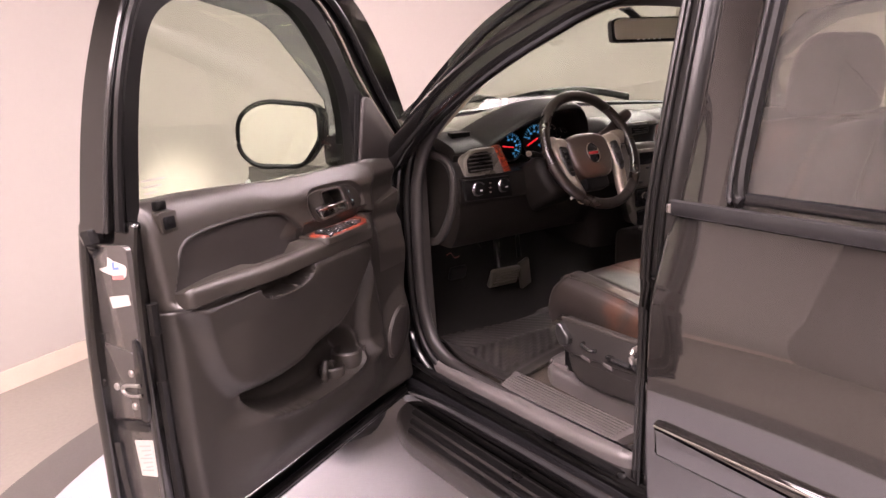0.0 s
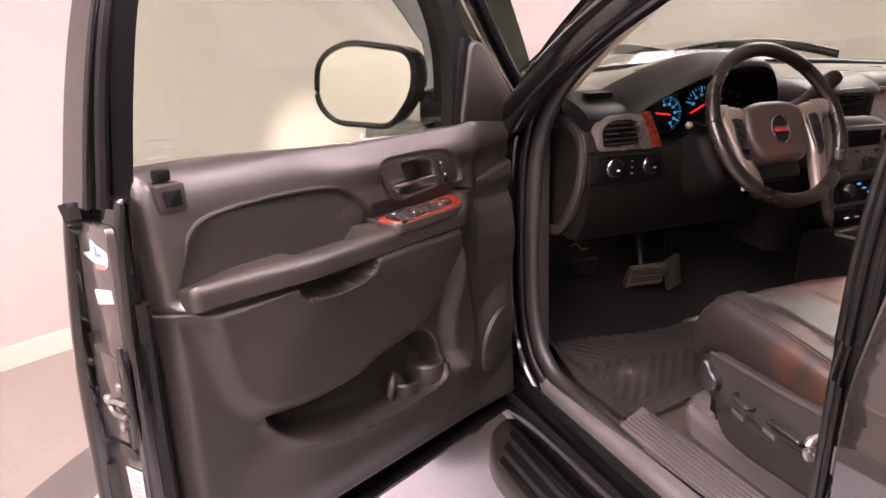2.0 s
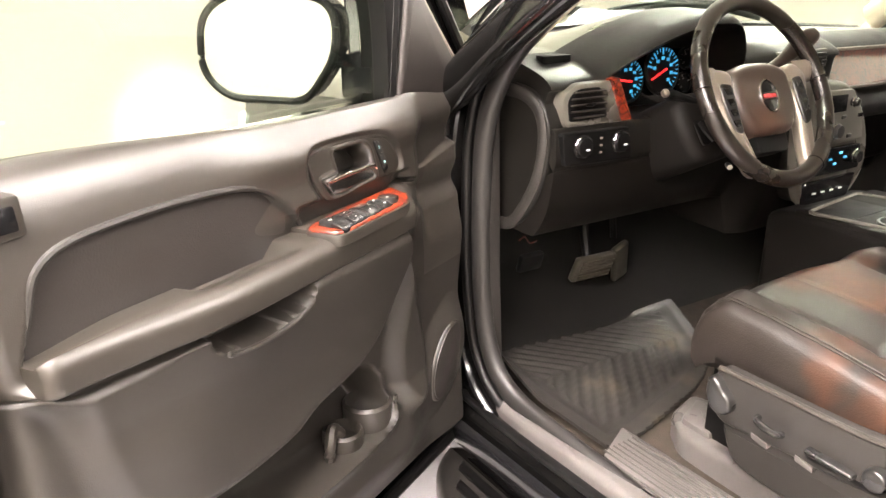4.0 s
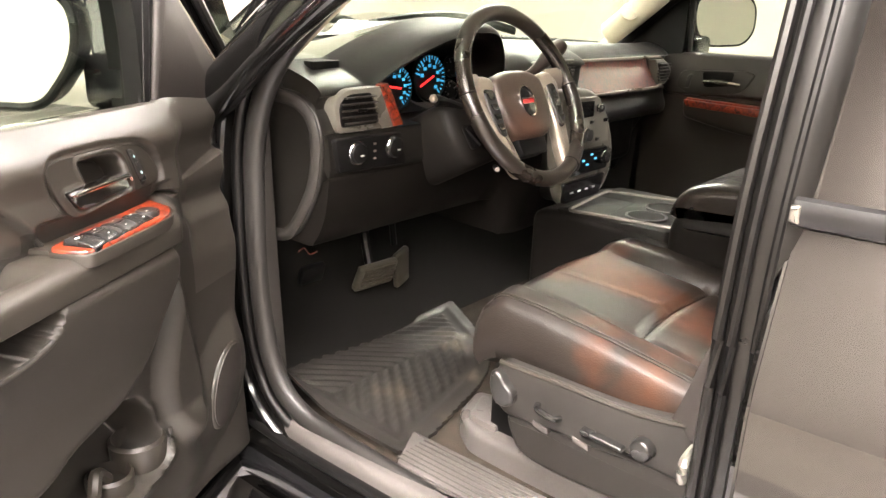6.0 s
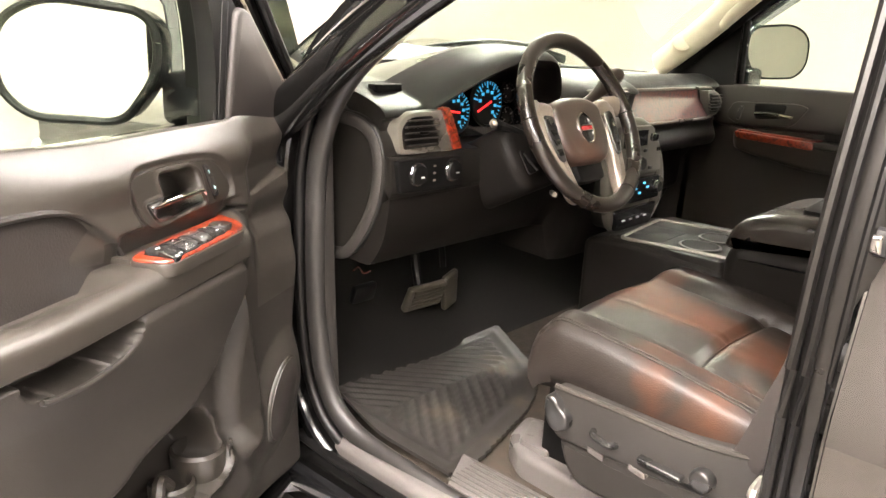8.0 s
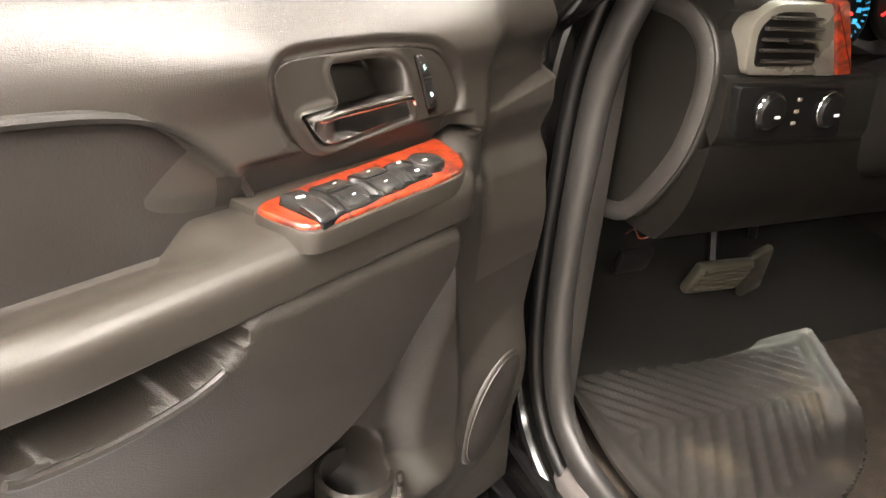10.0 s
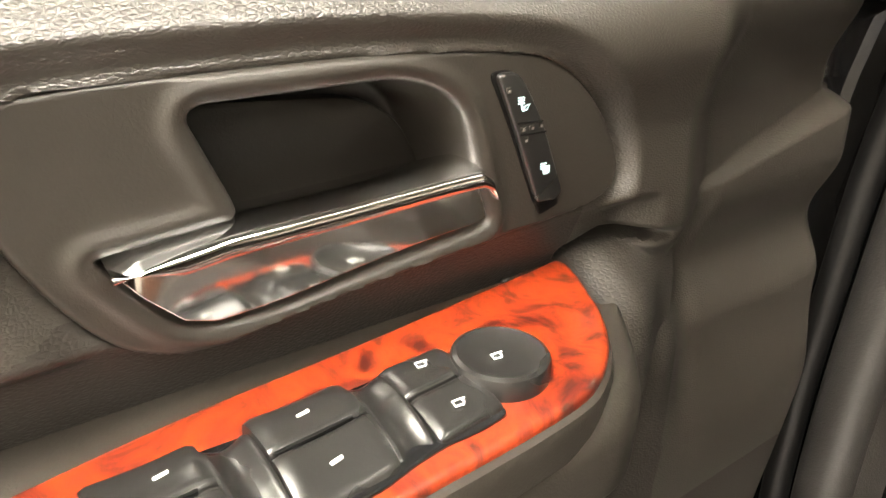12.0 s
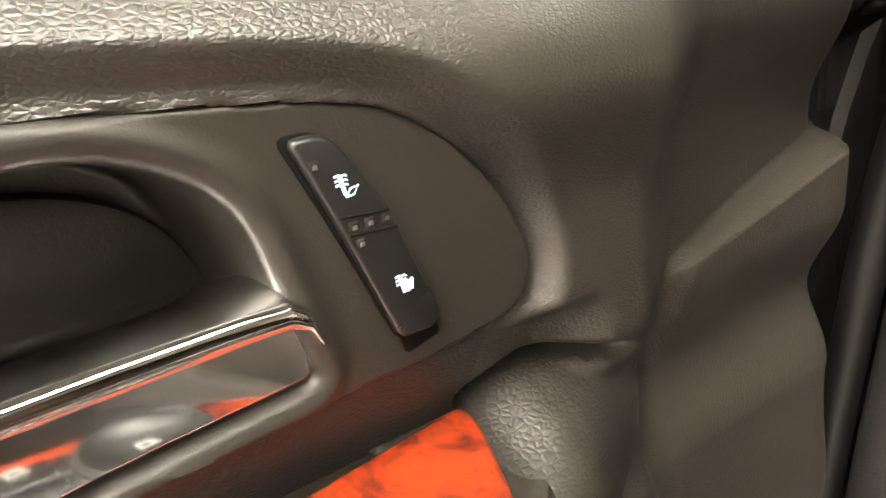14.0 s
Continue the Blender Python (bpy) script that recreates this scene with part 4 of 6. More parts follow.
rim = [(i, 0) for i in range(NA + 1)] + [(NA, j) for j in range(1, NZ + 1)] + [(i, NZ) for i in range(NA - 1, -1, -1)] + [(0, j) for j in range(NZ - 1, 0, -1)]
kind_of = np.where((Z < split) | ((A > 0.141) & (A < 0.236) & (Z < wrap)), 1, np.where((A > 0.212) & (A < 0.470) & (Z < 1.172 - 0.02 * smooth01((A - 0.40) / 0.07)) & (Z > 1.092), 2, 0))
for which, name, mat, label in ((0, "trim_panel", "trim", "dark brown-grey grained upper door panel"), (1, "lower_panel", "trim_low", "dark matt moulded lower door panel with a map pocket"),
                                (2, "plate_ledge", "trim_low", "smooth dark ledge under the handle surround")):
    bm = bmesh.new()
    made, made_back = {}, {}

    def front_vert(k):
        if k not in made:
            made[k] = bm.verts.new(D(A[k], B[k], Z[k]))
        return made[k]

    def back_vert(k):
        if k not in made_back:
            made_back[k] = bm.verts.new(D(A[k], B[k], Z[k]) + n_in * 0.02)
        return made_back[k]

    for i in range(NA):
        for j in range(NZ):
            if kind_of[i, j] == which:
                bm.faces.new([front_vert(k) for k in ((i, j), (i + 1, j), (i + 1, j + 1), (i, j + 1))])
    for p, q in zip(rim, rim[1:] + rim[:1]):
        if kind_of[p] == which:
            bm.faces.new((front_vert(p), front_vert(q), back_vert(q), back_vert(p)))
    part(name, bm, mat, door, label, sharp=1.2)

# insert with its piping
ins = prism([(a, z) for a, z in insert_line], -0.03, -0.004, 0.006, on_door, seg=3)
part("insert_pad", ins, "insert", door, "smooth dark padded insert")
pip = [p for p in insert_line if p[1] > 1.115]
start = max(range(len(insert_line)), key=lambda i: insert_line[i][1] <= 1.115 and insert_line[(i + 1) % len(insert_line)][1] > 1.115)
order = [insert_line[(start + 1 + i) % len(insert_line)] for i in range(len(pip))]
part("insert_piping", tube([on_door(a, z, 0.001) for a, z in order], 0.0045, 8), "lower", door, "raised edge round the insert")

part("pull_lip", tube([on_door(p.x, p.y, 0.080) for p in cup_line[7:20]], 0.0035, 8), "lower", door, "rounded lip of the pull cup")
part("pull_lining", prism([(p.x * 0.99 + 0.006, p.y * 0.99 + 0.0107) for p in cup_line], 0.012, 0.022, 0.001, on_door), "trim_fine", door, "dark pull cup")

# armrest


def arm_section(s):
    """Corners of the armrest's section at s, from the latch end (0) to the front (1): (b, z)."""
    a = 0.868 - 0.650 * s
    out = 0.050 + 0.031 * float(smooth01(s / 0.40)) - 0.010 * max(0, 1 - s / 0.02) ** 2 - 0.035 * max(0, (s - 0.93) / 0.07) ** 2
    top = 1.117 + 0.017 * s - 0.008 * max(0, 1 - s / 0.02) ** 2
    inner = 1.102 + 0.013 * float(smooth01((a - 0.652) / 0.014)) - 0.012 * float(smooth01((a - 0.74) / 0.14)) + 0.024 * float(smooth01((0.525 - a) / 0.035))
    low = 1.074 + 0.016 * s
    return a, out, top, inner, low


bm = bmesh.new()
rings = []
for i in range(121):
    a, out, top, inner, low = arm_section(i / 120)
    sec = rounded([(-0.02, inner - 0.004), (0.014, inner), (0.03, inner + 0.3 * (top - inner)), (out * 0.80, top), (out, top - 0.012), (out, low), (-0.02, low)], [0.002, 0.008, 0.02, 0.02, 0.016, 0.004, 0.002], 4)
    rings.append([bm.verts.new(D(a, q.x, q.y)) for q in sec])
for r, t in zip(rings, rings[1:]):
    for j in range(len(r)):
        bm.faces.new((r[j], r[(j + 1) % len(r)], t[(j + 1) % len(r)], t[j]))
bm.faces.new(rings[0])
bm.faces.new(rings[-1])
part("armrest", bm, "trim_fine", door, "long dark padded armrest", sharp=1.0)

# switch plate of burl wood
wood_line = [(p.x, p.y) for p in spline([(0.463, 0.050, 0), (0.4585, 0.030, 0), (0.425, 0.0225, 0), (0.378, 0.016, 0), (0.321, 0.0115, 0), (0.240, 0.0035, 0), (0.217, 0.0035, 0), (0.2265, 0.030, 0),
                                         (0.2410, 0.0530, 0), (0.262, 0.0700, 0), (0.290, 0.0775, 0), (0.374, 0.0815, 0), (0.430, 0.0840, 0), (0.456, 0.079, 0)], 5, True)]


def on_plate(a, b, h):
    return D(a, b, 1.131 + h)


rim_line = [(a + (a - 0.345) * 0.018, b + (b - 0.048) * 0.10) for a, b in wood_line]
part("plate_rim", prism(rim_line, -0.014, 0.0030, 0.003, on_plate), "trim_fine", door, "dark grained plate surround")
part("plate_shelf", prism(rounded([(0.208, -0.022), (0.458, -0.022), (0.458, 0.030), (0.228, 0.030)], 0.003, 3), -0.016, 0.0010, 0.001, on_plate), "trim_fine", door, "dark shelf behind the switch plate")
part("wood_plate", prism(wood_line, 0.0, 0.0068, 0.0030, on_plate, seg=4), "wood", door, "lacquered orange burl wood plate")


def mid(a):
    """The middle line of the switch bank, and half its width."""
    return 0.0512 + 0.075 * (a - 0.31), 0.0178 + 0.032 * (a - 0.31)


well = []
for k in (1, -1):
    steps = np.linspace(0.447, 0.303, 13) if k > 0 else np.linspace(0.303, 0.447, 13)
    well += [(a, mid(a)[0] + k * (mid(a)[1] + 0.0012 + 0.0011 * math.sin((a - 0.387) * 2 * math.pi / 0.044))) for a in steps]
part("switch_well", prism(rounded(well, 0.003, 3), 0.0, 0.0078, 0.001, on_plate), "gloss_black", door, "glossy black switch well")


def bank(a0, a1, s0, s1, height, name, label="", material="button"):
    """One moulded key of the switch bank, between a0 and a1 along it and s0 and s1 across it."""
    def at(u, v):
        a, s = a0 + (a1 - a0) * u, s0 + (s1 - s0) * v
        centre, half = mid(a)
        round_off = 0.0013 * (abs(2 * u - 1) ** 12 + abs(2 * v - 1) ** 14)
        return on_plate(a, centre + half * s, height(s, u) - round_off)
    return part(name, sheet(14, 16, at, 0.008, toward=(0, 0, -1)), material, door, label, sharp=0.9)


def paddle(s, u):
    """A pair of rockers forms one shallow arch across the bank, dished along it."""
    return 0.0152 - 0.0048 * s * s - 0.0022 * s + 0.0010 * (2 * u - 1) ** 2


bank(0.4270, 0.4460, -1, 1, lambda s, u: 0.0142 - 0.0034 * s - 0.0022 * s * s, "window_switch", "black lock-out button")
for a0, a1 in ((0.3880, 0.4170), (0.3430, 0.3735)):
    bank(a0, a1, -1, -0.012, paddle, "window_switch", "black rocker window switch")
    bank(a0, a1, 0.012, 1, paddle, "window_switch", "black rocker window switch")
    centre = mid((a0 + a1) / 2)[0]
    slit = rounded([(a0 + 0.005, centre - 0.0014), (a1 - 0.001, centre + 0.0006), (a1 - 0.001, centre + 0.0018), (a0 + 0.005, centre - 0.0002)], 0.0004, 2)
    part("switch_slit", prism(slit, 0.010, 0.0156, 0.0002, on_plate), "black", door)
for a0, a1, dip in ((0.4173, 0.4267, 0.0006), (0.3738, 0.3877, 0.0036), (0.3295, 0.3427, 0.0024)):
    bank(a0, a1, -0.86, 0.97, lambda s, u: 0.0140 - 0.0042 * s * s - 0.0022 * s - dip * math.sin(math.pi * u), "switch_divider")
for s0, s1 in ((-0.98, -0.015), (0.015, 0.98)):
    bank(0.3035, 0.3285, s0, s1, lambda s, u: 0.0128 - 0.0024 * s * s - 0.0010 * s, "mirror_switch", "black mirror selector button")
knob = lathe([(0.0166, 0.0), (0.0166, 0.0058), (0.0160, 0.0072), (0.0145, 0.0078), (0.0120, 0.0066), (0.004, 0.0060)], DOOR @ pose(0.2915, 0.0512, 1.131 + 0.0068), 40)
part("mirror_knob", knob, "button", door, "round black mirror knob")


def strokes(name, lines, r, material, parent, label):
    bm = bmesh.new()
    for line in lines:
        tube(line, r, 5, bm=bm)
    return part(name, bm, material, parent, label)


def plate_symbol(name, a, b, h, loop):
    """A small printed outline on the switch bank."""
    strokes(name, [[on_plate(a + x, b + y, h) for x, y in loop]], 0.00032, "icon", door, "white printed symbol")


BAR = [(-0.0018, 0.0), (0.0018, 0.0008)]
BOX = [(-0.0016, -0.0012), (0.0014, -0.0014), (0.0018, 0.0010), (-0.0010, 0.0014), (-0.0018, 0.0004), (-0.0016, -0.0012), (-0.003, -0.0010)]
for a, k in ((0.399, -0.5), (0.399, 0.5), (0.359, -0.5), (0.359, 0.5)):
    centre, half = mid(a)
    bar = rounded([(a - 0.0021, centre + half * k - 0.0009), (a + 0.0021, centre + half * k - 0.0001), (a + 0.0019, centre + half * k + 0.0010), (a - 0.0020, centre + half * k + 0.0003)], 0.0003, 2)
    part("switch_mark", prism(bar, 0.012, paddle(k, 0.4) + 0.0003, 0, on_plate), "icon", door, "white printed symbol")
plate_symbol("switch_mark", 0.4390, mid(0.439)[0] - 0.0085, 0.0157, [(-0.0038, 0.0006), (0.0030, -0.0004), (0.0040, 0.0012), (-0.0020, 0.0022), (-0.0038, 0.0006)])
plate_symbol("switch_mark", 0.4385, mid(0.439)[0] - 0.0070, 0.0155, [(-0.0030, 0.0006), (0.0016, -0.0002)])
plate_symbol("switch_mark", 0.3160, mid(0.316)[0] - 0.0105, 0.0129, BOX)
plate_symbol("switch_mark", 0.3170, mid(0.317)[0] + 0.0105, 0.0122, BOX)
plate_symbol("switch_mark", 0.2930, 0.0510, 0.0133, BOX)

# handle bezel with its cup, chrome lever and seat heater switch
cup = rounded([(0.3735, 1.2265), (0.300, 1.2270), (0.2790, 1.2150), (0.2712, 1.1920), (0.2635, 1.1672), (0.355, 1.1578), (0.3790, 1.1605), (0.4005, 1.1895), (0.3590, 1.1925)],
              [0.009, 0.022, 0.018, 0.030, 0.006, 0.020, 0.016, 0.004, 0.004], 7)
cup_np = [(p.x, p.y) for p in cup]
NA, NZ = 210, 96
bm = bmesh.new()
ga, gz = np.meshgrid(np.linspace(0.190, 0.440, NA), np.linspace(1.144, 1.242, NZ), indexing="ij")
db, dc = distance(BEZ, ga, gz), distance(cup_np, ga, gz)
gb = BB - 0.014 * (1 - smooth01(-db / 0.0040 + 0.55)) + 0.0018 * np.exp(-((dc - 0.004) / 0.003) ** 2) - 0.040 * smooth01(-dc / 0.008 + 0.05)
vs = [[bm.verts.new(D(ga[i, j], gb[i, j], gz[i, j])) if db[i, j] < 0.003 else None for j in range(NZ)] for i in range(NA)]
for i in range(NA - 1):
    for j in range(NZ - 1):
        q = (vs[i][j], vs[i + 1][j], vs[i + 1][j + 1], vs[i][j + 1])
        if all(q):
            bm.faces.new(q)
bezel = part("handle_bezel", bm, "trim_fine", door, "smooth dark handle surround", sharp=1.3)
lining = rounded([(0.369, 1.2180), (0.302, 1.2125), (0.284, 1.2030), (0.2690, 1.1760), (0.268, 1.166), (0.362, 1.160)], [0.006, 0.016, 0.020, 0.004, 0.004, 0.004], 6)
part("cup_lining", prism(lining, BB - 0.041, BB - 0.034, 0.0015, on_door), "recess", door, "dark handle recess")

LEVER_TOP = [(0.2650, 1.1840), (0.2672, 1.1905), (0.2715, 1.1935), (0.2810, 1.1938), (0.3235, 1.1928), (0.3640, 1.1930), (0.3890, 1.1905), (0.3965, 1.1880)]
LEVER_LOW = [(0.2650, 1.1702), (0.2680, 1.1686), (0.3000, 1.1662), (0.3450, 1.1618), (0.3690, 1.1615), (0.3785, 1.1650), (0.3890, 1.1760), (0.3965, 1.1865)]
bm = bmesh.new()
prev = None
for a in np.concatenate([np.linspace(0.2650, 0.2740, 9)[:-1], np.linspace(0.2740, 0.372, 26)[:-1], np.linspace(0.372, 0.3965, 16)]):
    top, low = (float(np.interp(a, [p[0] for p in line], [p[1] for p in line])) for line in (LEVER_TOP, LEVER_LOW))
    tall = top - low
    ridge_h = min(0.0110, 0.40 * tall)
    out = BB - 0.002 + 0.004 * float(smooth01(np.array((a - 0.30) / 0.09))) - 0.004 * max(0.0, (0.266 - a) / 0.006) ** 2
    sec = rounded([(out - 0.013, top - 0.001), (out - 0.004, top + 0.0003), (out + 0.0062, top - 0.0034), (out + 0.0066, top - ridge_h * 0.82), (out - 0.0003, top - ridge_h), (out + 0.0009, low + 0.0006), (out - 0.012, low)],
                  [0.001, 0.006, 0.0045, 0.003, 0.0010, 0.0008, 0.001], 6)
    ring = [bm.verts.new(D(a, q.x, q.y)) for q in sec]
    if prev:
        for j in range(len(ring)):
            bm.faces.new((prev[j], prev[(j + 1) % len(ring)], ring[(j + 1) % len(ring)], ring[j]))
    else:
        bm.faces.new(ring)
    prev = ring
bm.faces.new(prev)
part("door_handle", bm, "chrome", door, "polished chrome inside handle", sharp=0.7)

# seat heater switch
heat = rounded([(0.2684, 1.2240), (0.2590, 1.2246), (0.2528, 1.2165), (0.2449, 1.2045), (0.2310, 1.1752), (0.2340, 1.1722), (0.2436, 1.1726), (0.2585, 1.2048)], [0.003, 0.008, 0.010, 0.03, 0.0025, 0.002, 0.002, 0.03], 5)
part("heater_slot", prism([((p.x - 0.2497) * 1.08 + 0.2500, (p.y - 1.198) * 1.035 + 1.1976) for p in heat], BB - 0.002, BB + 0.0008, 0.0003, on_door), "black", door)
slot_end = rounded([(0.2440, 1.1745), (0.2322, 1.1755), (0.2306, 1.1690), (0.2405, 1.1665)], 0.001, 3)
part("heater_slot", prism(slot_end, BB - 0.002, BB + 0.0007, 0.0002, on_door), "black", door)
rocker_face = on_door
part("heater_switch", prism([(p.x, p.y) for p in heat], BB, BB + 0.0030, 0.0012, rocker_face, seg=3), "button", door, "black seat heater rocker switch")
HF = BB + 0.0031
for (a0, z0), (a1, z1) in (((0.2578, 1.2062), (0.2458, 1.2054)), ((0.2562, 1.2018), (0.2438, 1.2012))):
    strokes("switch_joint", [[rocker_face(a0, z0, HF), rocker_face(a1, z1, HF)]], 0.00035, "black", door, "")
for a, z in ((0.2634, 1.2184), (0.2551, 1.2037), (0.2510, 1.2038), (0.2467, 1.2040), (0.2534, 1.1995)):
    frame_line = rounded([(a + 0.0012, z + 0.0010), (a - 0.0011, z + 0.0011), (a - 0.0013, z - 0.0009), (a + 0.0009, z - 0.0011)], 0.0003, 2)
    lamp_well = part("indicator", prism(frame_line, HF - 0.001, HF + 0.0002, 0.0001, rocker_face), "recess", door, "small indicator lens")
    part("lens_glint", prism(rounded([(a + 0.0002, z + 0.0002), (a - 0.0009, z + 0.0003), (a - 0.0010, z - 0.0008), (a + 0.0003, z - 0.0008)], 0.0002, 2), HF - 0.001, HF + 0.0003, 0.0001, rocker_face), "steel", door)


def heat_icon(a, z, full):
    """Seat with heat waves, in strokes."""
    at = lambda x, y: rocker_face(a - 0.001 * x, z + 0.001 * y, HF + 0.0001)
    lines = [[at(-1.7 + 0.3 * i, 2.6 - 0.1 * i), at(-0.3 + 0.25 * i, -2.0)] for i in range(3)]
    for y in (2.2, 1.2, 0.2):
        lines.append([at(-2.6 + 0.5 * k + 0.15 * (2.2 - y), y + 0.22 * math.sin(k * 1.7)) for k in range(7)])
    if full:
        lines.append([at(x, y) for x, y in ((0.0, -2.5), (2.0, -2.2), (3.1, -0.4), (1.1, -0.8), (0.0, -2.5))])
    else:
        for y in (0.5, -0.1, -0.7, -1.3, -1.9):
            lines.append([at(0.1 + 0.45 * k, y + 0.25 * math.sin(k * 2.1) + 0.08 * k) for k in range(6)])
    strokes("heater_symbol", lines, 0.00024, "icon_lit", door, "pale lit seat heating symbol")


heat_icon(0.2563, 1.2130, True)
heat_icon(0.2424, 1.1866, False)

# small trim clip at the panel's front edge
tab = rounded([(0.085, 1.030), (0.038, 0.972), (-0.006, 0.950), (-0.040, 0.951), (-0.010, 0.995)], [0.01, 0.01, 0.008, 0.004, 0.02], 4)
part("trim_clip", prism(tab, -0.045, -0.022, 0.006, on_door, seg=3), "trim_fine", door, "pale moulded clip at the panel edge")

# lock knob slot, speaker, cup in the pocket
slot = part("lock_bezel", prism(rounded([(0.880, 1.270), (0.834, 1.270), (0.831, 1.228), (0.874, 1.226)], 0.006, 3), -0.03, 0.002, 0.003, on_door), "trim_fine", door, "dark lock knob surround")
part("lock_recess", prism(rounded([(0.872, 1.260), (0.842, 1.260), (0.840, 1.235), (0.868, 1.234)], 0.003, 3), -0.01, 0.0035, 0.001, on_door), "gloss_black", slot)
part("lock_knob", box((0.026, 0.018, 0.02), DOOR @ pose(0.862, -0.014, 1.282), 0.005), "black", slot, "black lock knob")
sp = [(0.092 + 0.048 * math.cos(t), 0.765 + 0.070 * math.sin(t)) for t in np.linspace(0, 2 * math.pi, 41)[:-1]]
sp = [(a - 0.33 * (z - 0.765), z) for a, z in sp]
part("speaker_ring", prism([(0.092 + (a - 0.092) * 1.10, 0.765 + (z - 0.765) * 1.08) for a, z in sp], 0.0, 0.0455, 0.006, on_door, seg=3), "trim_fine", door)
part("speaker_grille", prism(sp, 0.0, 0.0475, 0.003, on_door), "insert", door, "oval black speaker grille")
for a, z, s in ((0.315, 0.735, 1.0), (0.385, 0.715, 0.8)):
    bm = lathe([(0.040 * s, -0.05), (0.043 * s, 0.045), (0.038 * s, 0.05), (0.036 * s, 0.04), (0.033 * s, -0.04)], pose(*D(a, 0.012, z), 0, 0, 0), 24)
    part("cup_ring", bm, "trim_fine", door, "grey moulded cup holder")
bm = tube(spline([D(0.435, 0.02, 0.69), D(0.435, 0.025, 0.76), D(0.42, 0.02, 0.785), D(0.40, 0.02, 0.765)], 5), 0.010, 8)
part("pocket_divider", bm, "trim_fine", door)
bm = tube([on_door(a, z, 0.054) for a, z in [(p[0], p[1] - 0.004) for p in pocket if p[1] < 0.80 and p[0] < 0.66]][::1], 0.0035, 6)
part("pocket_lip", bm, "trim_fine", door)

# latch end of the door


def on_end(b, z, h):
    """The latch face: across the door's thickness, up, out of the face."""
    return D(0.958 - 0.05 * max(0.0, abs(z - 0.98) - 0.2) ** 1.5 + h, b, z)


part("latch_face", prism(rounded([(-0.004, 0.60), (-0.004, 1.03), (-0.004, 1.22), (-0.100, 1.22), (-0.108, 1.03), (-0.108, 0.60)], 0.012, 3), -0.01, 0.002, 0.001, on_end), "jamb", door, "grey-black painted latch face")
press = rounded([(-0.108, 1.018), (-0.020, 1.005), (-0.024, 0.866), (-0.112, 0.850)], 0.010, 4)
part("latch_plate", prism(press, 0.0, 0.0045, 0.002, on_end), "jamb", door)
rec = rounded([(-0.006, 1.040), (-0.018, 1.034), (-0.022, 0.96), (-0.020, 0.865), (-0.004, 0.862), (0.004, 0.90), (0.004, 1.0)], 0.006, 4)
part("latch_recess", prism(rec, 0.0, 0.0075, 0.001, on_end), "gloss_black", door, "black latch slot")
part("latch_claw", tube(spline([on_end(-0.010, 0.920, 0.009), on_end(-0.042, 0.918, 0.012), on_end(-0.058, 0.926, 0.012), on_end(-0.046, 0.937, 0.012), on_end(-0.010, 0.941, 0.009)], 5), 0.0040, 8), "steel", door, "steel latch claw")
for b, z in ((-0.034, 0.962), (-0.082, 0.926), (-0.036, 0.892)):
    part("screw", lathe([(0.0075, 0), (0.0075, 0.003), (0.005, 0.005)], Matrix.Translation(on_end(b, z, 0.004)) @ DOOR.to_3x3().to_4x4() @ pose(0, 0, 0, 0, 90, 0), 12), "steel", door, "steel latch screw")
part("lower_recess", prism(rounded([(-0.110, 0.846), (-0.03, 0.862), (-0.004, 0.860), (-0.006, 0.840), (-0.08, 0.832)], 0.006, 3), 0.0, 0.0065, 0.001, on_end), "gloss_black", door)
part("edge_groove", tube(spline([on_end(-0.113, 1.035, 0.002), on_end(-0.116, 0.95, 0.002), on_end(-0.114, 0.85, 0.002)], 5), 0.010, 8), "rubber", door)
part("edge_groove", tube(spline([on_end(-0.100, 1.245, 0.002), on_end(-0.092, 1.215, 0.002), on_end(-0.100, 1.190, 0.001)], 5), [0.022, 0.022, 0.021, 0.020, 0.019, 0.018, 0.014, 0.010, 0.007, 0.004, 0.002], 8), "gloss_black", door)
part("edge_groove", tube(spline([on_end(-0.108, 0.80, 0.0), on_end(-0.10, 0.70, 0.0), on_end(-0.085, 0.60, 0.0)], 5), 0.014, 8), "gloss_black", door)
part("paper_label", prism(rounded([(-0.068, 1.116), (-0.014, 1.126), (-0.010, 1.106), (-0.062, 1.093)], 0.001, 2), 0.002, 0.0035, 0, on_end), "paper", door, "small white paper sticker", True)
part("data_label", prism(rounded([(-0.056, 0.812), (-0.002, 0.823), (-0.002, 0.742), (-0.048, 0.734)], 0.002, 2), 0.002, 0.0035, 0, on_end), "paper", door, "white printed data label", True)
for i in range(7):
    z = 0.800 - 0.009 * i
    wide = 0.006 * (i % 3)
    part("print_bar", prism([(-0.010, z + 0.008), (-0.044 + wide, z), (-0.044 + wide, z + 0.003), (-0.010, z + 0.011)], 0.0034, 0.0041, 0, on_end), "print", door, "plain printed bar", True)
tag = spline([(-0.058, 1.196), (-0.045, 1.190), (-0.012, 1.184), (-0.010, 1.172), (-0.016, 1.160), (-0.036, 1.160), (-0.064, 1.163), (-0.086, 1.171), (-0.062, 1.178)], 2, True)
part("torn_sticker", prism([(p.x, p.y) for p in tag], 0.002, 0.0035, 0, on_end), "paper", door, "torn white service sticker", True)
part("sticker_bar", prism([(-0.046, 1.188), (-0.040, 1.189), (-0.040, 1.178), (-0.028, 1.180), (-0.028, 1.175), (-0.046, 1.173)], 0.0034, 0.0042, 0, on_end), "blue_print", door, "blue printed shape", True)
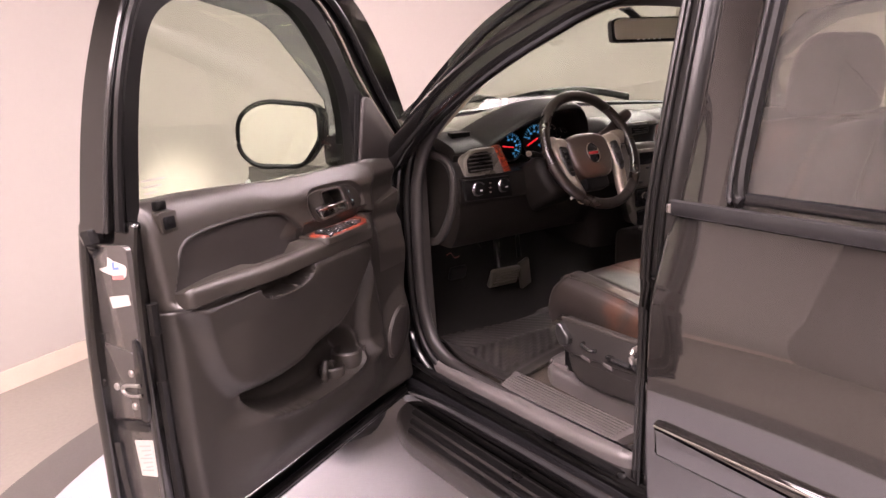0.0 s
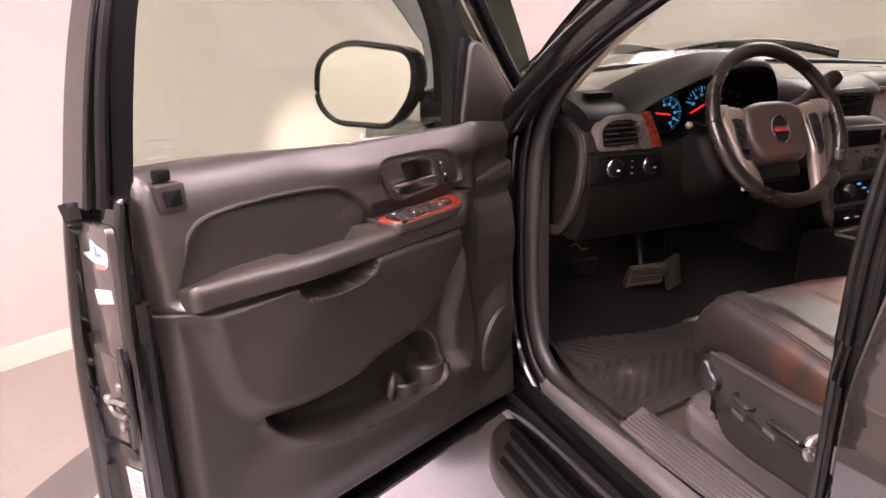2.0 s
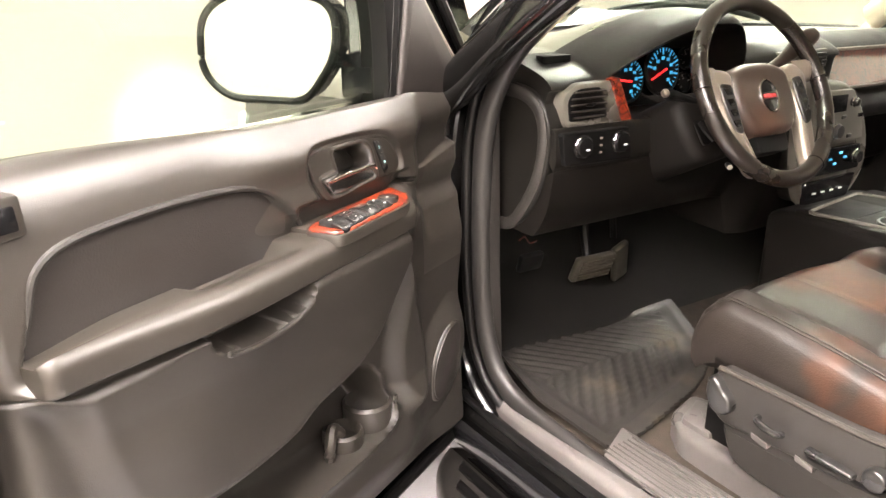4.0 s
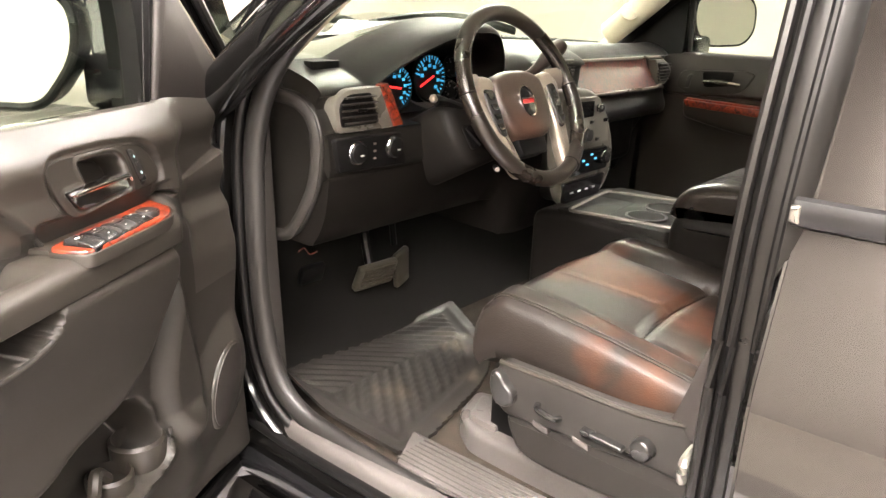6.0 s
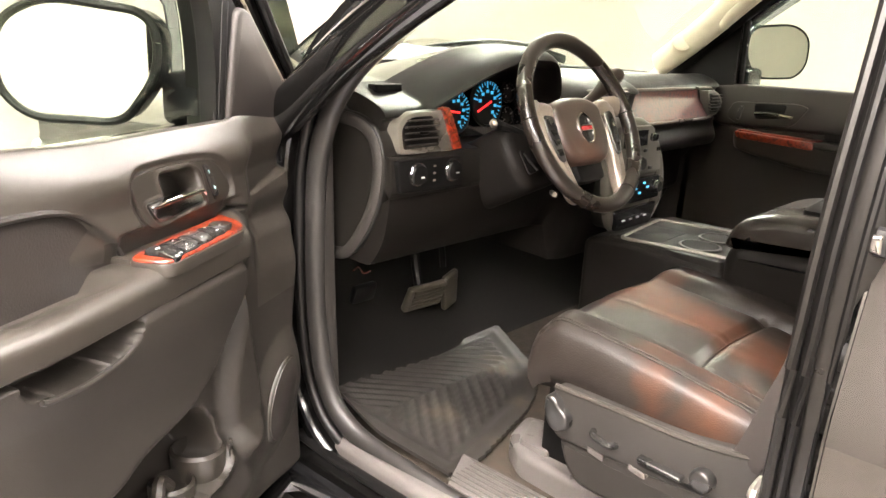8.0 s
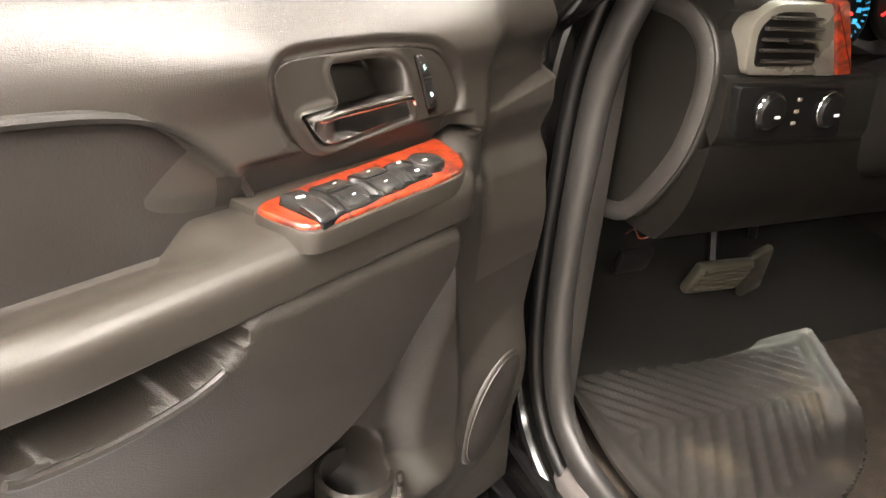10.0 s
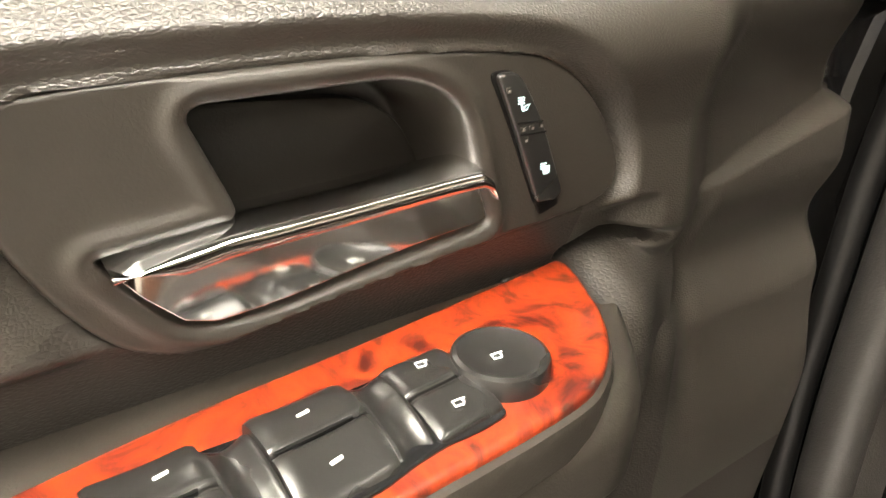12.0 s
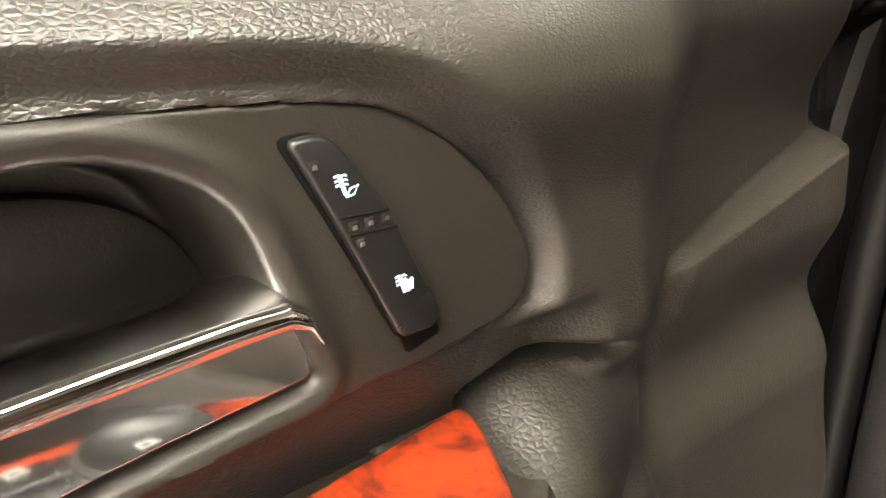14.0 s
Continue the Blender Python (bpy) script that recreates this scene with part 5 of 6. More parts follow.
part("sticker_bar", prism([(-0.050, 1.161), (-0.018, 1.165), (-0.018, 1.157), (-0.050, 1.153)], 0.0034, 0.0042, 0, on_end), "red_print", door, "red printed shape", True)
for z in (0.80, 1.06):
    hinge = box((0.05, 0.05, 0.06), DOOR @ pose(-0.115, -0.05, z), 0.008)
    part("hinge", hinge, "paint", door, "black painted door hinge")
# ---- cabin floor ----
part("cabin_floor", box((1.62, 1.2, 0.04), pose(0, -0.18, 0.588), 0.005), "carpet", car, "brown-grey carpeted cabin floor")
# Toe board blacker than the carpet: the dash's shadow over it is painted in.
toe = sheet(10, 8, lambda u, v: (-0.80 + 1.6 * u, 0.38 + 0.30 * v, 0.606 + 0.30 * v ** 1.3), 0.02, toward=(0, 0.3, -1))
part("toe_board", toe, "matt_black", car, "carpeted toe board, footwell shade put into its black")
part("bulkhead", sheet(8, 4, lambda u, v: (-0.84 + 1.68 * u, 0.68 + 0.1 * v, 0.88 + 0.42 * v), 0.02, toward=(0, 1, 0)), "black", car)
part("kick_panel", prism(rounded([(0.265, 0.62), (0.70, 0.62), (0.70, 1.25), (0.30, 1.25), (0.285, 0.9)], 0.03, 3), -0.84, -0.805, 0.01, facing_x), "lower", car, "dark grey kick panel")
part("kick_panel", prism(rounded([(0.30, 0.62), (0.70, 0.62), (0.70, 1.25), (0.30, 1.25)], 0.03, 3), 0.83, 0.80, 0.01, facing_x), "lower", car)

# ---- dashboard ----
CX, CL, CR = -0.37, 0.29, 0.135


def arch(x):
    """The instrument hood's height along x, 0 to 1: a slow rise from the door side and a steep fall by the gear selector."""
    t = (x - CX) / (CL if x < CX else CR)
    return max(0.0, 1 - abs(t) ** (1.7 if x < CX else 4.5))


def dash_profile(x):
    """The dashboard's section at x, from the windscreen down to the knee edge: (y, z)."""
    h = arch(x)
    hh = min(1.0, h * 3)
    bow = 1 - min(1, abs(x) / 0.82) ** 3
    left = float(smooth01(np.array((-0.15 - x) / 0.12)))
    far = float(smooth01(np.array((x - 0.06) / 0.12)))
    y_edge = 0.44 + 0.34 * bow
    brow = 1.287 + 0.030 * far + 0.028 * (1 - left) * (1 - far)
    f = 0.035 * far - 0.045 * (1 - left) * (1 - far)
    end = max(0.0, (x - 0.74) / 0.08)
    push = 0.05 * end * end
    low = 0.985 if left > 0.5 else 0.90
    top = 0.120 * h
    return [
        (y_edge, 1.318 + 0.02 * bow),
        (y_edge - 0.12, 1.332 + 0.010 * bow),
        (0.345 + f + push, 1.330 + 0.010 * bow + 0.55 * top),
        (0.262 - 0.02 * h + f + push, brow + 0.022 * (1 - h) + top + 0.004),
        (0.208 - 0.034 * h + f + push, brow + 0.008 * (1 - h) + top - 0.004 * h),
        (0.188 - 0.030 * h + f + push, brow - 0.010 + 0.93 * top - 0.012 * h),
        (0.200 + 0.075 * hh + f + push, brow - 0.022 + 0.80 * top - 0.012 * h),
        (0.204 + 0.085 * hh + f + push, 1.216),
        (0.190 + f + push, 1.206),
        (0.172 + 0.02 * far + f + push, 1.199 - 0.01 * far),
        (0.166 + 0.012 * far + f + push, 1.145),
        (0.172 + 0.020 * far + f + push, 1.128 - 0.01 * far),
        (0.172 + 0.06 * far + f + push, 1.115),
        (0.184 + 0.10 * far + f + push, 1.05),
        (0.214 + 0.12 * far + f + push, low + 0.012),
        (0.25 + 0.12 * far + f + push, low),
        (0.42, low + 0.01),
    ]


xs = sorted(set(np.round(np.concatenate([np.linspace(-0.778, 0.815, 90), np.linspace(CX - CL, CX + CR, 60)]), 4)))
secs = [dash_profile(float(x)) for x in xs]
grid = [[Vector((x, q.x, q.y)) for q in spline([(q[0], q[1], 0) for q in sec], 4)] for x, sec in zip(xs, secs)]


def dash_piece(lo, hi, ends):
    """The dashboard's skin between two lines of its section."""
    bm = bmesh.new()
    cols = [[bm.verts.new(q) for q in col[lo:hi + 1]] for col in grid]
    for a, b in zip(cols, cols[1:]):
        for j in range(len(a) - 1):
            bm.faces.new((a[j], b[j], b[j + 1], a[j + 1]))
    if ends:
        bm.faces.new(cols[0])
        bm.faces.new(cols[-1])
    return bm


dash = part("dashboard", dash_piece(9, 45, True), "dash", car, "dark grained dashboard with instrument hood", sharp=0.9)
part("dash_top", dash_piece(0, 9, False), "dash_top", dash, "dashboard top pad, olive-grey with windscreen glare put into its colour", sharp=0.9)
# Below the step the dash skin takes a darker copy: knee shade as colour.
part("knee_bolster", dash_piece(45, 64, True), "dash_dark", dash, "lower dashboard, footwell shade put into its colour", sharp=0.9)

# end cap by the door with its curved border
cap = spline([(0.40, 1.285), (0.320, 1.283), (0.240, 1.274), (0.196, 1.241), (0.181, 1.180), (0.198, 1.095), (0.258, 1.006), (0.34, 0.985), (0.42, 1.0), (0.43, 1.15)], 5, True)
part("end_cap", prism([(p.x, p.y) for p in cap], -0.75, -0.786, 0.006, facing_x, seg=3), "dash", dash, "dark dashboard end cover")
cap_in = spline([(0.37, 1.270), (0.318, 1.268), (0.247, 1.260), (0.207, 1.231), (0.195, 1.176), (0.213, 1.096), (0.272, 1.010), (0.32, 0.992)], 6)
part("end_border", tube([(-0.787, p.x, p.y) for p in cap_in], 0.013, 10, flat=(0.45, 1.0), up=(1, 0, 0)), "lower", dash, "curved grey border of the end cover")

# left vent with wood accent
vent_line = rounded([(-0.762, 1.264), (-0.730, 1.285), (-0.640, 1.287), (-0.596, 1.214), (-0.604, 1.205), (-0.752, 1.206)], [0.02, 0.02, 0.008, 0.006, 0.006, 0.012], 5)


def air_vent(line, hole, y, slats, parent, slope=0.0):
    to = lambda p, q, h: Vector((p, h + slope * (p - line[0].x), q))
    v = part("air_vent", prism(line, y + 0.02, y - 0.008, 0.004, to), "tower", parent, "silver-framed air vent")
    part("vent_throat", prism(hole, y, y - 0.009, 0.001, to), "black", v)
    x0, x1 = min(p.x for p in hole), max(p.x for p in hole)
    z0, z1 = min(p.y for p in hole), max(p.y for p in hole)
    for i in range(slats):
        z = z0 + (z1 - z0) * (i + 0.6) / (slats + 0.2)
        inset = 0.006 if 0 < i < slats - 1 else 0.012
        part("vent_slat", tube([to(x0 + inset, z, y - 0.011), to(x1 - inset, z, y - 0.011)], 0.0036, 6, flat=(0.55, 1.6)), "trim_fine", v)
    part("vent_tab", box((0.022, 0.006, 0.006), Matrix.Translation(to((x0 + x1) / 2, (z0 + z1) / 2, y - 0.016)), 0.002), "black", v)
    return v


hole = rounded([(-0.750, 1.258), (-0.726, 1.276), (-0.668, 1.277), (-0.645, 1.218), (-0.743, 1.216)], [0.014, 0.014, 0.008, 0.008, 0.008], 4)
air_vent(vent_line, hole, 0.182, 5, dash)
acc = rounded([(-0.646, 1.290), (-0.622, 1.292), (-0.578, 1.208), (-0.606, 1.206)], 0.005, 3)
part("wood_accent", prism(acc, 0.20, 0.170, 0.004, facing_y), "wood", dash, "orange burl wood accent")

# light switch panel
part("switch_panel", prism(rounded([(-0.772, 1.199), (-0.598, 1.197), (-0.585, 1.133), (-0.764, 1.137)], 0.008, 4), 0.18, 0.157, 0.004, facing_y), "black", dash, "black lamp switch panel")
for x in (-0.722, -0.624):
    face = Matrix.Translation((x, 0.157, 1.171)) @ pose(0, 0, 0, 90, 0, 0)
    kn = part("lamp_knob", lathe([(0.022, 0), (0.022, 0.005), (0.018, 0.011), (0.010, 0.013)], face, 24), "black", dash, "round black lamp knob with pale rim")
    part("knob_rim", tube([face @ Vector((0.0215 * math.cos(t), 0.0215 * math.sin(t), 0.006)) for t in np.linspace(0.5, 5.6, 20)], 0.0008, 5), "chrome", kn)
    part("knob_mark", box((0.008, 0.001, 0.003), pose(x + 0.002, 0.1425, 1.167), 0), "icon", kn, "", True)
for z in (1.155, 1.169, 1.183):
    part("panel_mark", box((0.007, 0.002, 0.004), pose(-0.674, 0.1565, z), 0.001), "silver", dash, "", True)

# defroster slot on the dash top
part("defroster_slot", prism(rounded([(-0.735, 0.262), (-0.655, 0.27), (-0.665, 0.305), (-0.725, 0.30)], 0.008, 3), 1.310, 1.3285, 0.001, facing_z), "black", dash, "black defroster slot")

# instruments
part("cluster_face", sheet(20, 8, lambda u, v: (-0.645 + 0.40 * u, 0.272 + 0.02 * v, 1.212 + (0.04 + 0.130 * arch(-0.645 + 0.40 * u)) * v), 0.004, toward=(0, 1, 0)), "gloss_black", dash, "black instrument panel")


def gauge(x, z, r, needle, marks=22, lit=True, first=215, last=-35):
    c = Vector((x, 0.268, z))
    g = part("gauge", lathe([(r, 0), (r, 0.006), (r - 0.004, 0.008), (r - 0.006, 0.003)], Matrix.Translation(c) @ pose(0, 0, 0, 82, 0, 0), 36), "black", dash, "round black gauge with blue-lit figures")
    bm = bmesh.new()
    for i in range(marks):
        t = math.radians(first + (last - first) * i / (marks - 1))
        long = i % 3 == 0
        d = Vector((math.cos(t), 0.02, math.sin(t)))
        tube([c + d * r * (0.66 if long else 0.78) + Vector((0, -0.008, 0)), c + d * r * 0.92 + Vector((0, -0.008, 0))], r * (0.04 if long else 0.022), 4, bm=bm)
        if long:
            box((r * 0.17, 0.001, r * 0.13), Matrix.Translation(c + d * r * 0.52 + Vector((0, -0.008, 0))), 0, 1, bm)
    tagged(part("gauge_scale", bm, "gauge_lit" if lit else "print", g, "", True), "blue lit gauge marks" if lit else "dim gauge marks", kind="stuff")
    t = math.radians(needle)
    if lit:
        part("needle", tube([c + Vector((-0.2 * r * math.cos(t), -0.010, -0.2 * r * math.sin(t))), c + Vector((0.72 * r * math.cos(t), -0.010, 0.72 * r * math.sin(t)))], 0.0022, 5), "needle_lit", g, "red lit needle")


gauge(-0.505, 1.268, 0.048, 172, 16, True, 110, -60)
gauge(-0.400, 1.283, 0.053, 205, 19, True, 165, -45)
for x, z in ((-0.325, 1.305), (-0.325, 1.252), (-0.275, 1.29), (-0.275, 1.245)):
    gauge(x, z, 0.024, 150, 9, False)

# steering column, stalk, gear selector, wheel
HUB = Matrix.Translation((-0.406, 0.022, 1.262)) @ pose(0, 0, 0, 90 - 27.5, 0, 0)


def on_wheel(p, q, h):
    """Across the wheel, up it, towards the driver."""
    return HUB @ Vector((p, q, h))


col = part("steering_column", lathe([(0.066, -0.26), (0.062, -0.16), (0.054, -0.055), (0.05, -0.035)], HUB @ pose(0, -0.015, 0), 28), "dash", car, "dark steering column shroud")
shroud = rounded([(-0.115, 0.045), (0.095, 0.050), (0.110, -0.01), (0.085, -0.085), (-0.085, -0.105), (-0.125, -0.035)], [0.03, 0.03, 0.04, 0.03, 0.035, 0.04], 5)
part("column_collar", prism(shroud, -0.25, -0.085, 0.028, on_wheel, seg=4), "dash_dark", col, "wide dark lower shroud")
part("collar_recess", prism(rounded([(-0.095, -0.015), (-0.045, -0.02), (-0.050, -0.065), (-0.085, -0.070)], 0.012, 4), -0.10, -0.083, 0.003, on_wheel), "black", col)
part("collar_lever", box((0.012, 0.006, 0.045), HUB @ pose(-0.070, -0.042, -0.080, 80, 0, 25), 0.002), "rubber", col)
part("ignition", lathe([(0.017, 0), (0.017, 0.012), (0.012, 0.016)], pose(-0.275, 0.10, 1.22, 90, 0, 0), 20), "steel", col, "steel ignition lock")
part("hazard_stalk", tube(spline([on_wheel(-0.06, 0.02, -0.09), on_wheel(-0.11, 0.035, -0.085), on_wheel(-0.150, 0.040, -0.080)], 5), [0.008] * 6 + [0.009, 0.0105, 0.012, 0.012, 0.010], 8), "black", col, "black indicator stalk")
part("stalk_knob", lathe([(0.007, 0), (0.0088, 0.004), (0.0080, 0.009), (0.004, 0.012)], HUB @ pose(-0.156, 0.042, -0.082), 16), "silver", col, "small bright stalk knob")
part("tilt_lever", tube([on_wheel(-0.05, -0.115, -0.07), on_wheel(-0.085, -0.125, -0.04)], 0.005, 8), "steel", col)
sel = spline([(-0.325, 0.10, 1.28), (-0.27, 0.09, 1.295), (-0.215, 0.08, 1.33), (-0.170, 0.07, 1.363)], 5)
part("gear_selector", tube(sel, [0.012] * 8 + [0.013, 0.015, 0.018, 0.020, 0.020, 0.019, 0.018, 0.015], 12), "pad", car, "leather-grip column gear selector")

R_MAJ = 0.175


def on_hub(p, q, h):
    """The wheel's middle sits a little below the rim's."""
    return on_wheel(p, q - 0.018, h)


rim_pts = [on_wheel(R_MAJ * math.sin(t), R_MAJ * 1.0 * math.cos(t), 0.02) for t in np.linspace(0, 2 * math.pi, 73)[:-1]]
wheel = part("steering_wheel", tube(rim_pts, 0.0158, 14, True, up=HUB.to_3x3() @ Vector((0, 0, 1))), "wheel_leather", car, "dark leather-wrapped steering wheel")
for t in (-1.5, 1.5, 2.66, -2.66):
    c = [on_wheel((R_MAJ + 0.016 * math.cos(s)) * math.sin(t), (R_MAJ + 0.016 * math.cos(s)) * math.cos(t), 0.02 + 0.016 * math.sin(s)) for s in np.linspace(0, 2 * math.pi, 15)[:-1]]
    part("rim_seam", tube(c, 0.0012, 5, True), "black", wheel)
pad = rounded([(-0.085, 0.058), (-0.04, 0.075), (0.04, 0.075), (0.085, 0.058), (0.088, -0.01), (0.062, -0.068), (-0.062, -0.068), (-0.088, -0.01)], [0.02, 0.03, 0.03, 0.02, 0.03, 0.03, 0.03, 0.03], 5)
part("hub_pad", prism(pad, -0.05, 0.022, 0.020, on_hub, seg=5), "pad", wheel, "brown-black wheel centre pad")
for sx in (-1, 1):
    spoke = rounded([(sx * 0.075, 0.062), (sx * 0.125, 0.070), (sx * 0.148, 0.045), (sx * 0.132, -0.02), (sx * 0.118, -0.085), (sx * 0.098, -0.136), (sx * 0.070, -0.144), (sx * 0.074, -0.10), (sx * 0.092, -0.03)],
                    [0.02, 0.02, 0.02, 0.04, 0.04, 0.01, 0.015, 0.04, 0.03], 4)
    part("spoke", prism(spoke, -0.012, 0.016, 0.010, on_hub, seg=3, back=True), "silver", wheel, "silver-grey spoke")
    part("spoke", tube([on_hub(sx * 0.12, 0.052, 0.0), on_hub(sx * 0.172, 0.048, 0.018)], 0.017, 10, flat=(1.3, 0.6)), "silver", wheel)
    pod = rounded([(sx * 0.092, 0.035), (sx * 0.122, 0.040), (sx * 0.128, 0.0), (sx * 0.115, -0.055), (sx * 0.094, -0.06)], [0.008, 0.01, 0.02, 0.012, 0.012], 4)
    pod_ob = part("button_pod", prism(pod, 0.0, 0.0195, 0.004, on_hub, seg=3), "button", wheel, "black wheel button cluster")
    for q in (0.022, 0.002, -0.018, -0.038):
        part("pod_button", prism(rounded([(sx * 0.100, q - 0.007), (sx * 0.117 - 0.003 * sx, q - 0.007), (sx * 0.119, q + 0.006), (sx * 0.100, q + 0.006)], 0.003, 3), 0.017, 0.0212, 0.001, on_hub), "gloss_black", pod_ob)
part("lower_spoke", prism(rounded([(-0.05, -0.06), (0.05, -0.06), (0.045, -0.10), (-0.045, -0.10)], 0.012), -0.03, 0.004, 0.006, on_hub), "black", wheel)
badge = part("badge", prism([(0.024 * math.cos(t), 0.004 + 0.031 * math.sin(t)) for t in np.linspace(0, 2 * math.pi, 33)[:-1]], 0.020, 0.0235, 0.002, on_hub), "gloss_black", wheel, "oval black badge with a bright ring")
part("badge_ring", tube([on_hub(0.024 * math.cos(t), 0.004 + 0.031 * math.sin(t), 0.0232) for t in np.linspace(0, 2 * math.pi, 33)[:-1]], 0.0022, 6, True, up=HUB.to_3x3() @ Vector((0, 0, 1))), "chrome", badge)
part("badge_bar", prism(rounded([(-0.019, -0.001), (0.019, -0.001), (0.019, 0.009), (-0.019, 0.009)], 0.002, 2), 0.0230, 0.0252, 0.0005, on_hub), "red", badge, "plain red bar")
part("badge_edge", tube([on_hub(-0.020, 0.0095, 0.025), on_hub(0.020, 0.0095, 0.025)], 0.0012, 5), "chrome", badge)
part("badge_edge", tube([on_hub(-0.020, -0.0015, 0.025), on_hub(0.020, -0.0015, 0.025)], 0.0012, 5), "chrome", badge)

# centre stack
stack = rounded([(-0.150, 1.256), (0.020, 1.254), (0.108, 1.195), (0.158, 1.10), (0.163, 1.03), (0.110, 0.968), (-0.012, 0.950), (-0.090, 0.972), (-0.125, 1.06)], [0.02, 0.04, 0.06, 0.05, 0.05, 0.05, 0.05, 0.04, 0.05], 5)
stk = part("dash_tower", prism(stack, 0.112, 0.085, 0.012, facing_y, seg=4), "tower", car, "grey centre console surround")
part("tower_body", prism([((p.x - 0.01) * 0.96 + 0.01, (p.y - 1.1) * 0.96 + 1.1) for p in stack], 0.24, 0.110, 0, facing_y), "dash_dark", stk, "dark sides of the centre stack")
part("radio", prism(rounded([(-0.120, 1.236), (0.035, 1.234), (0.090, 1.175), (0.105, 1.112), (-0.115, 1.112)], 0.008, 3), 0.09, 0.074, 0.004, facing_y), "tower", stk, "grey radio unit")
part("radio_screen", prism(rounded([(-0.105, 1.226), (0.010, 1.224), (0.012, 1.186), (-0.105, 1.184)], 0.003, 3), 0.075, 0.0725, 0.001, facing_y), "gloss_black", stk)
part("climate_panel", prism(rounded([(-0.112, 1.102), (0.106, 1.102), (0.112, 1.042), (-0.105, 1.040)], 0.008, 3), 0.09, 0.074, 0.004, facing_y), "gloss_black", stk, "black climate control panel")
part("lower_panel", prism(rounded([(-0.100, 1.028), (0.108, 1.030), (0.085, 0.976), (-0.085, 0.972)], 0.008, 3), 0.09, 0.076, 0.004, facing_y), "gloss_black", stk)
for x, z, r in ((-0.022, 1.143, 0.017), (0.034, 1.205, 0.010), (0.080, 1.074, 0.016), (-0.074, 1.074, 0.016)):
    kn = part("control_knob", lathe([(r, 0), (r, 0.01), (r * 0.85, 0.016)], pose(x, 0.074, z, 90, 0, 0), 22), "button", stk, "round black control knob")
    part("knob_rim", tube([(x + r * math.cos(t), 0.068, z + r * math.sin(t)) for t in np.linspace(0, 2 * math.pi, 25)[:-1]], 0.0016, 5, True), "chrome", kn)
for i in range(6):
    part("radio_button", box((0.017, 0.006, 0.009), pose(-0.095 + 0.034 * i, 0.073, 1.172 if i % 2 else 1.126), 0.002), "button", stk)
for i in range(5):
    part("climate_mark", box((0.012, 0.003, 0.005), pose(-0.038 + 0.020 * i, 0.0735, 1.088 - 0.012 * (i % 3)), 0.001), "gauge_lit", stk, "", True)
for i in range(4):
    part("panel_mark", box((0.014, 0.003, 0.004), pose(-0.060 + 0.036 * i, 0.0755, 1.000), 0.001), "icon", stk, "", True)

# middle vents, wood strip, passenger vent
for x0, x1 in ((-0.165, -0.075), (-0.065, 0.03)):
    line = rounded([(x0, 1.318), (x1, 1.320), (x1 + 0.004, 1.277), (x0 + 0.004, 1.275)], 0.008, 4)
    hole = rounded([(x0 + 0.006, 1.313), (x1 - 0.006, 1.315), (x1 - 0.002, 1.282), (x0 + 0.010, 1.280)], 0.005, 4)
    air_vent(line, hole, 0.158, 4, dash)
strip = rounded([(0.045, 1.302), (0.585, 1.300), (0.622, 1.255), (0.640, 1.222), (0.06, 1.216)], [0.01, 0.02, 0.03, 0.02, 0.01], 5)
strip_at = lambda p, q, h: Vector((p, h - 0.36 * max(0.0, 1.278 - q) + 0.05 * max(0.0, q - 1.278), q))
bm = bmesh.new()
for j in range(8):
    z1, z0 = 1.302 - 0.0108 * j, 1.302 - 0.0108 * (j + 1)
    reach = lambda z: 0.585 + 0.055 * min(1, max(0, (1.300 - z) / 0.08))
    row = [[bm.verts.new(strip_at(0.045 + (reach(z) - 0.045) * i / 24, z, 0.222)) for i in range(25)] for z in (z1, z0)]
    for i in range(24):
        bm.faces.new((row[0][i], row[0][i + 1], row[1][i + 1], row[1][i]))
bmesh.ops.remove_doubles(bm, verts=bm.verts, dist=0.0002)
back = bmesh.ops.extrude_face_region(bm, geom=bm.faces[:])
for v in back["geom"]:
    if isinstance(v, bmesh.types.BMVert):
        v.co.y += 0.05
part("dash_strip", bm, "dash_wood", dash, "glossy burl wood dashboard strip")
edge_line = [strip_at(p.x, p.y, 0.221) for p in rounded([(0.04, 1.306), (0.70, 1.304), (0.752, 1.262), (0.655, 1.212), (0.05, 1.211)], [0.01, 0.05, 0.03, 0.04, 0.01], 6)]
part("strip_edge", tube(edge_line, 0.0045, 6, True), "silver", dash)
line = rounded([(0.606, 1.300), (0.690, 1.296), (0.742, 1.258), (0.700, 1.218), (0.650, 1.222)], [0.012, 0.03, 0.02, 0.012, 0.01], 5)
hole = rounded([(0.622, 1.290), (0.685, 1.288), (0.728, 1.256), (0.697, 1.228), (0.660, 1.230)], [0.008, 0.024, 0.014, 0.008, 0.006], 4)
air_vent(line, hole, 0.205, 6, dash)
glove = prism(rounded([(0.12, 1.16), (0.70, 1.16), (0.68, 0.97), (0.14, 0.95)], 0.03, 4), 0.36, 0.285, 0.02, facing_y, seg=3)
part("glove_box", glove, "dash_dark", dash, "dark glove box lid")
part("glove_shelf", sheet(12, 6, lambda u, v: (0.10 + 0.64 * u, 0.235 + 0.02 * math.sin(math.pi * u) + 0.06 * v * v, 1.235 - 0.085 * v), 0.02, toward=(0, 1, 0)), "dash", dash)

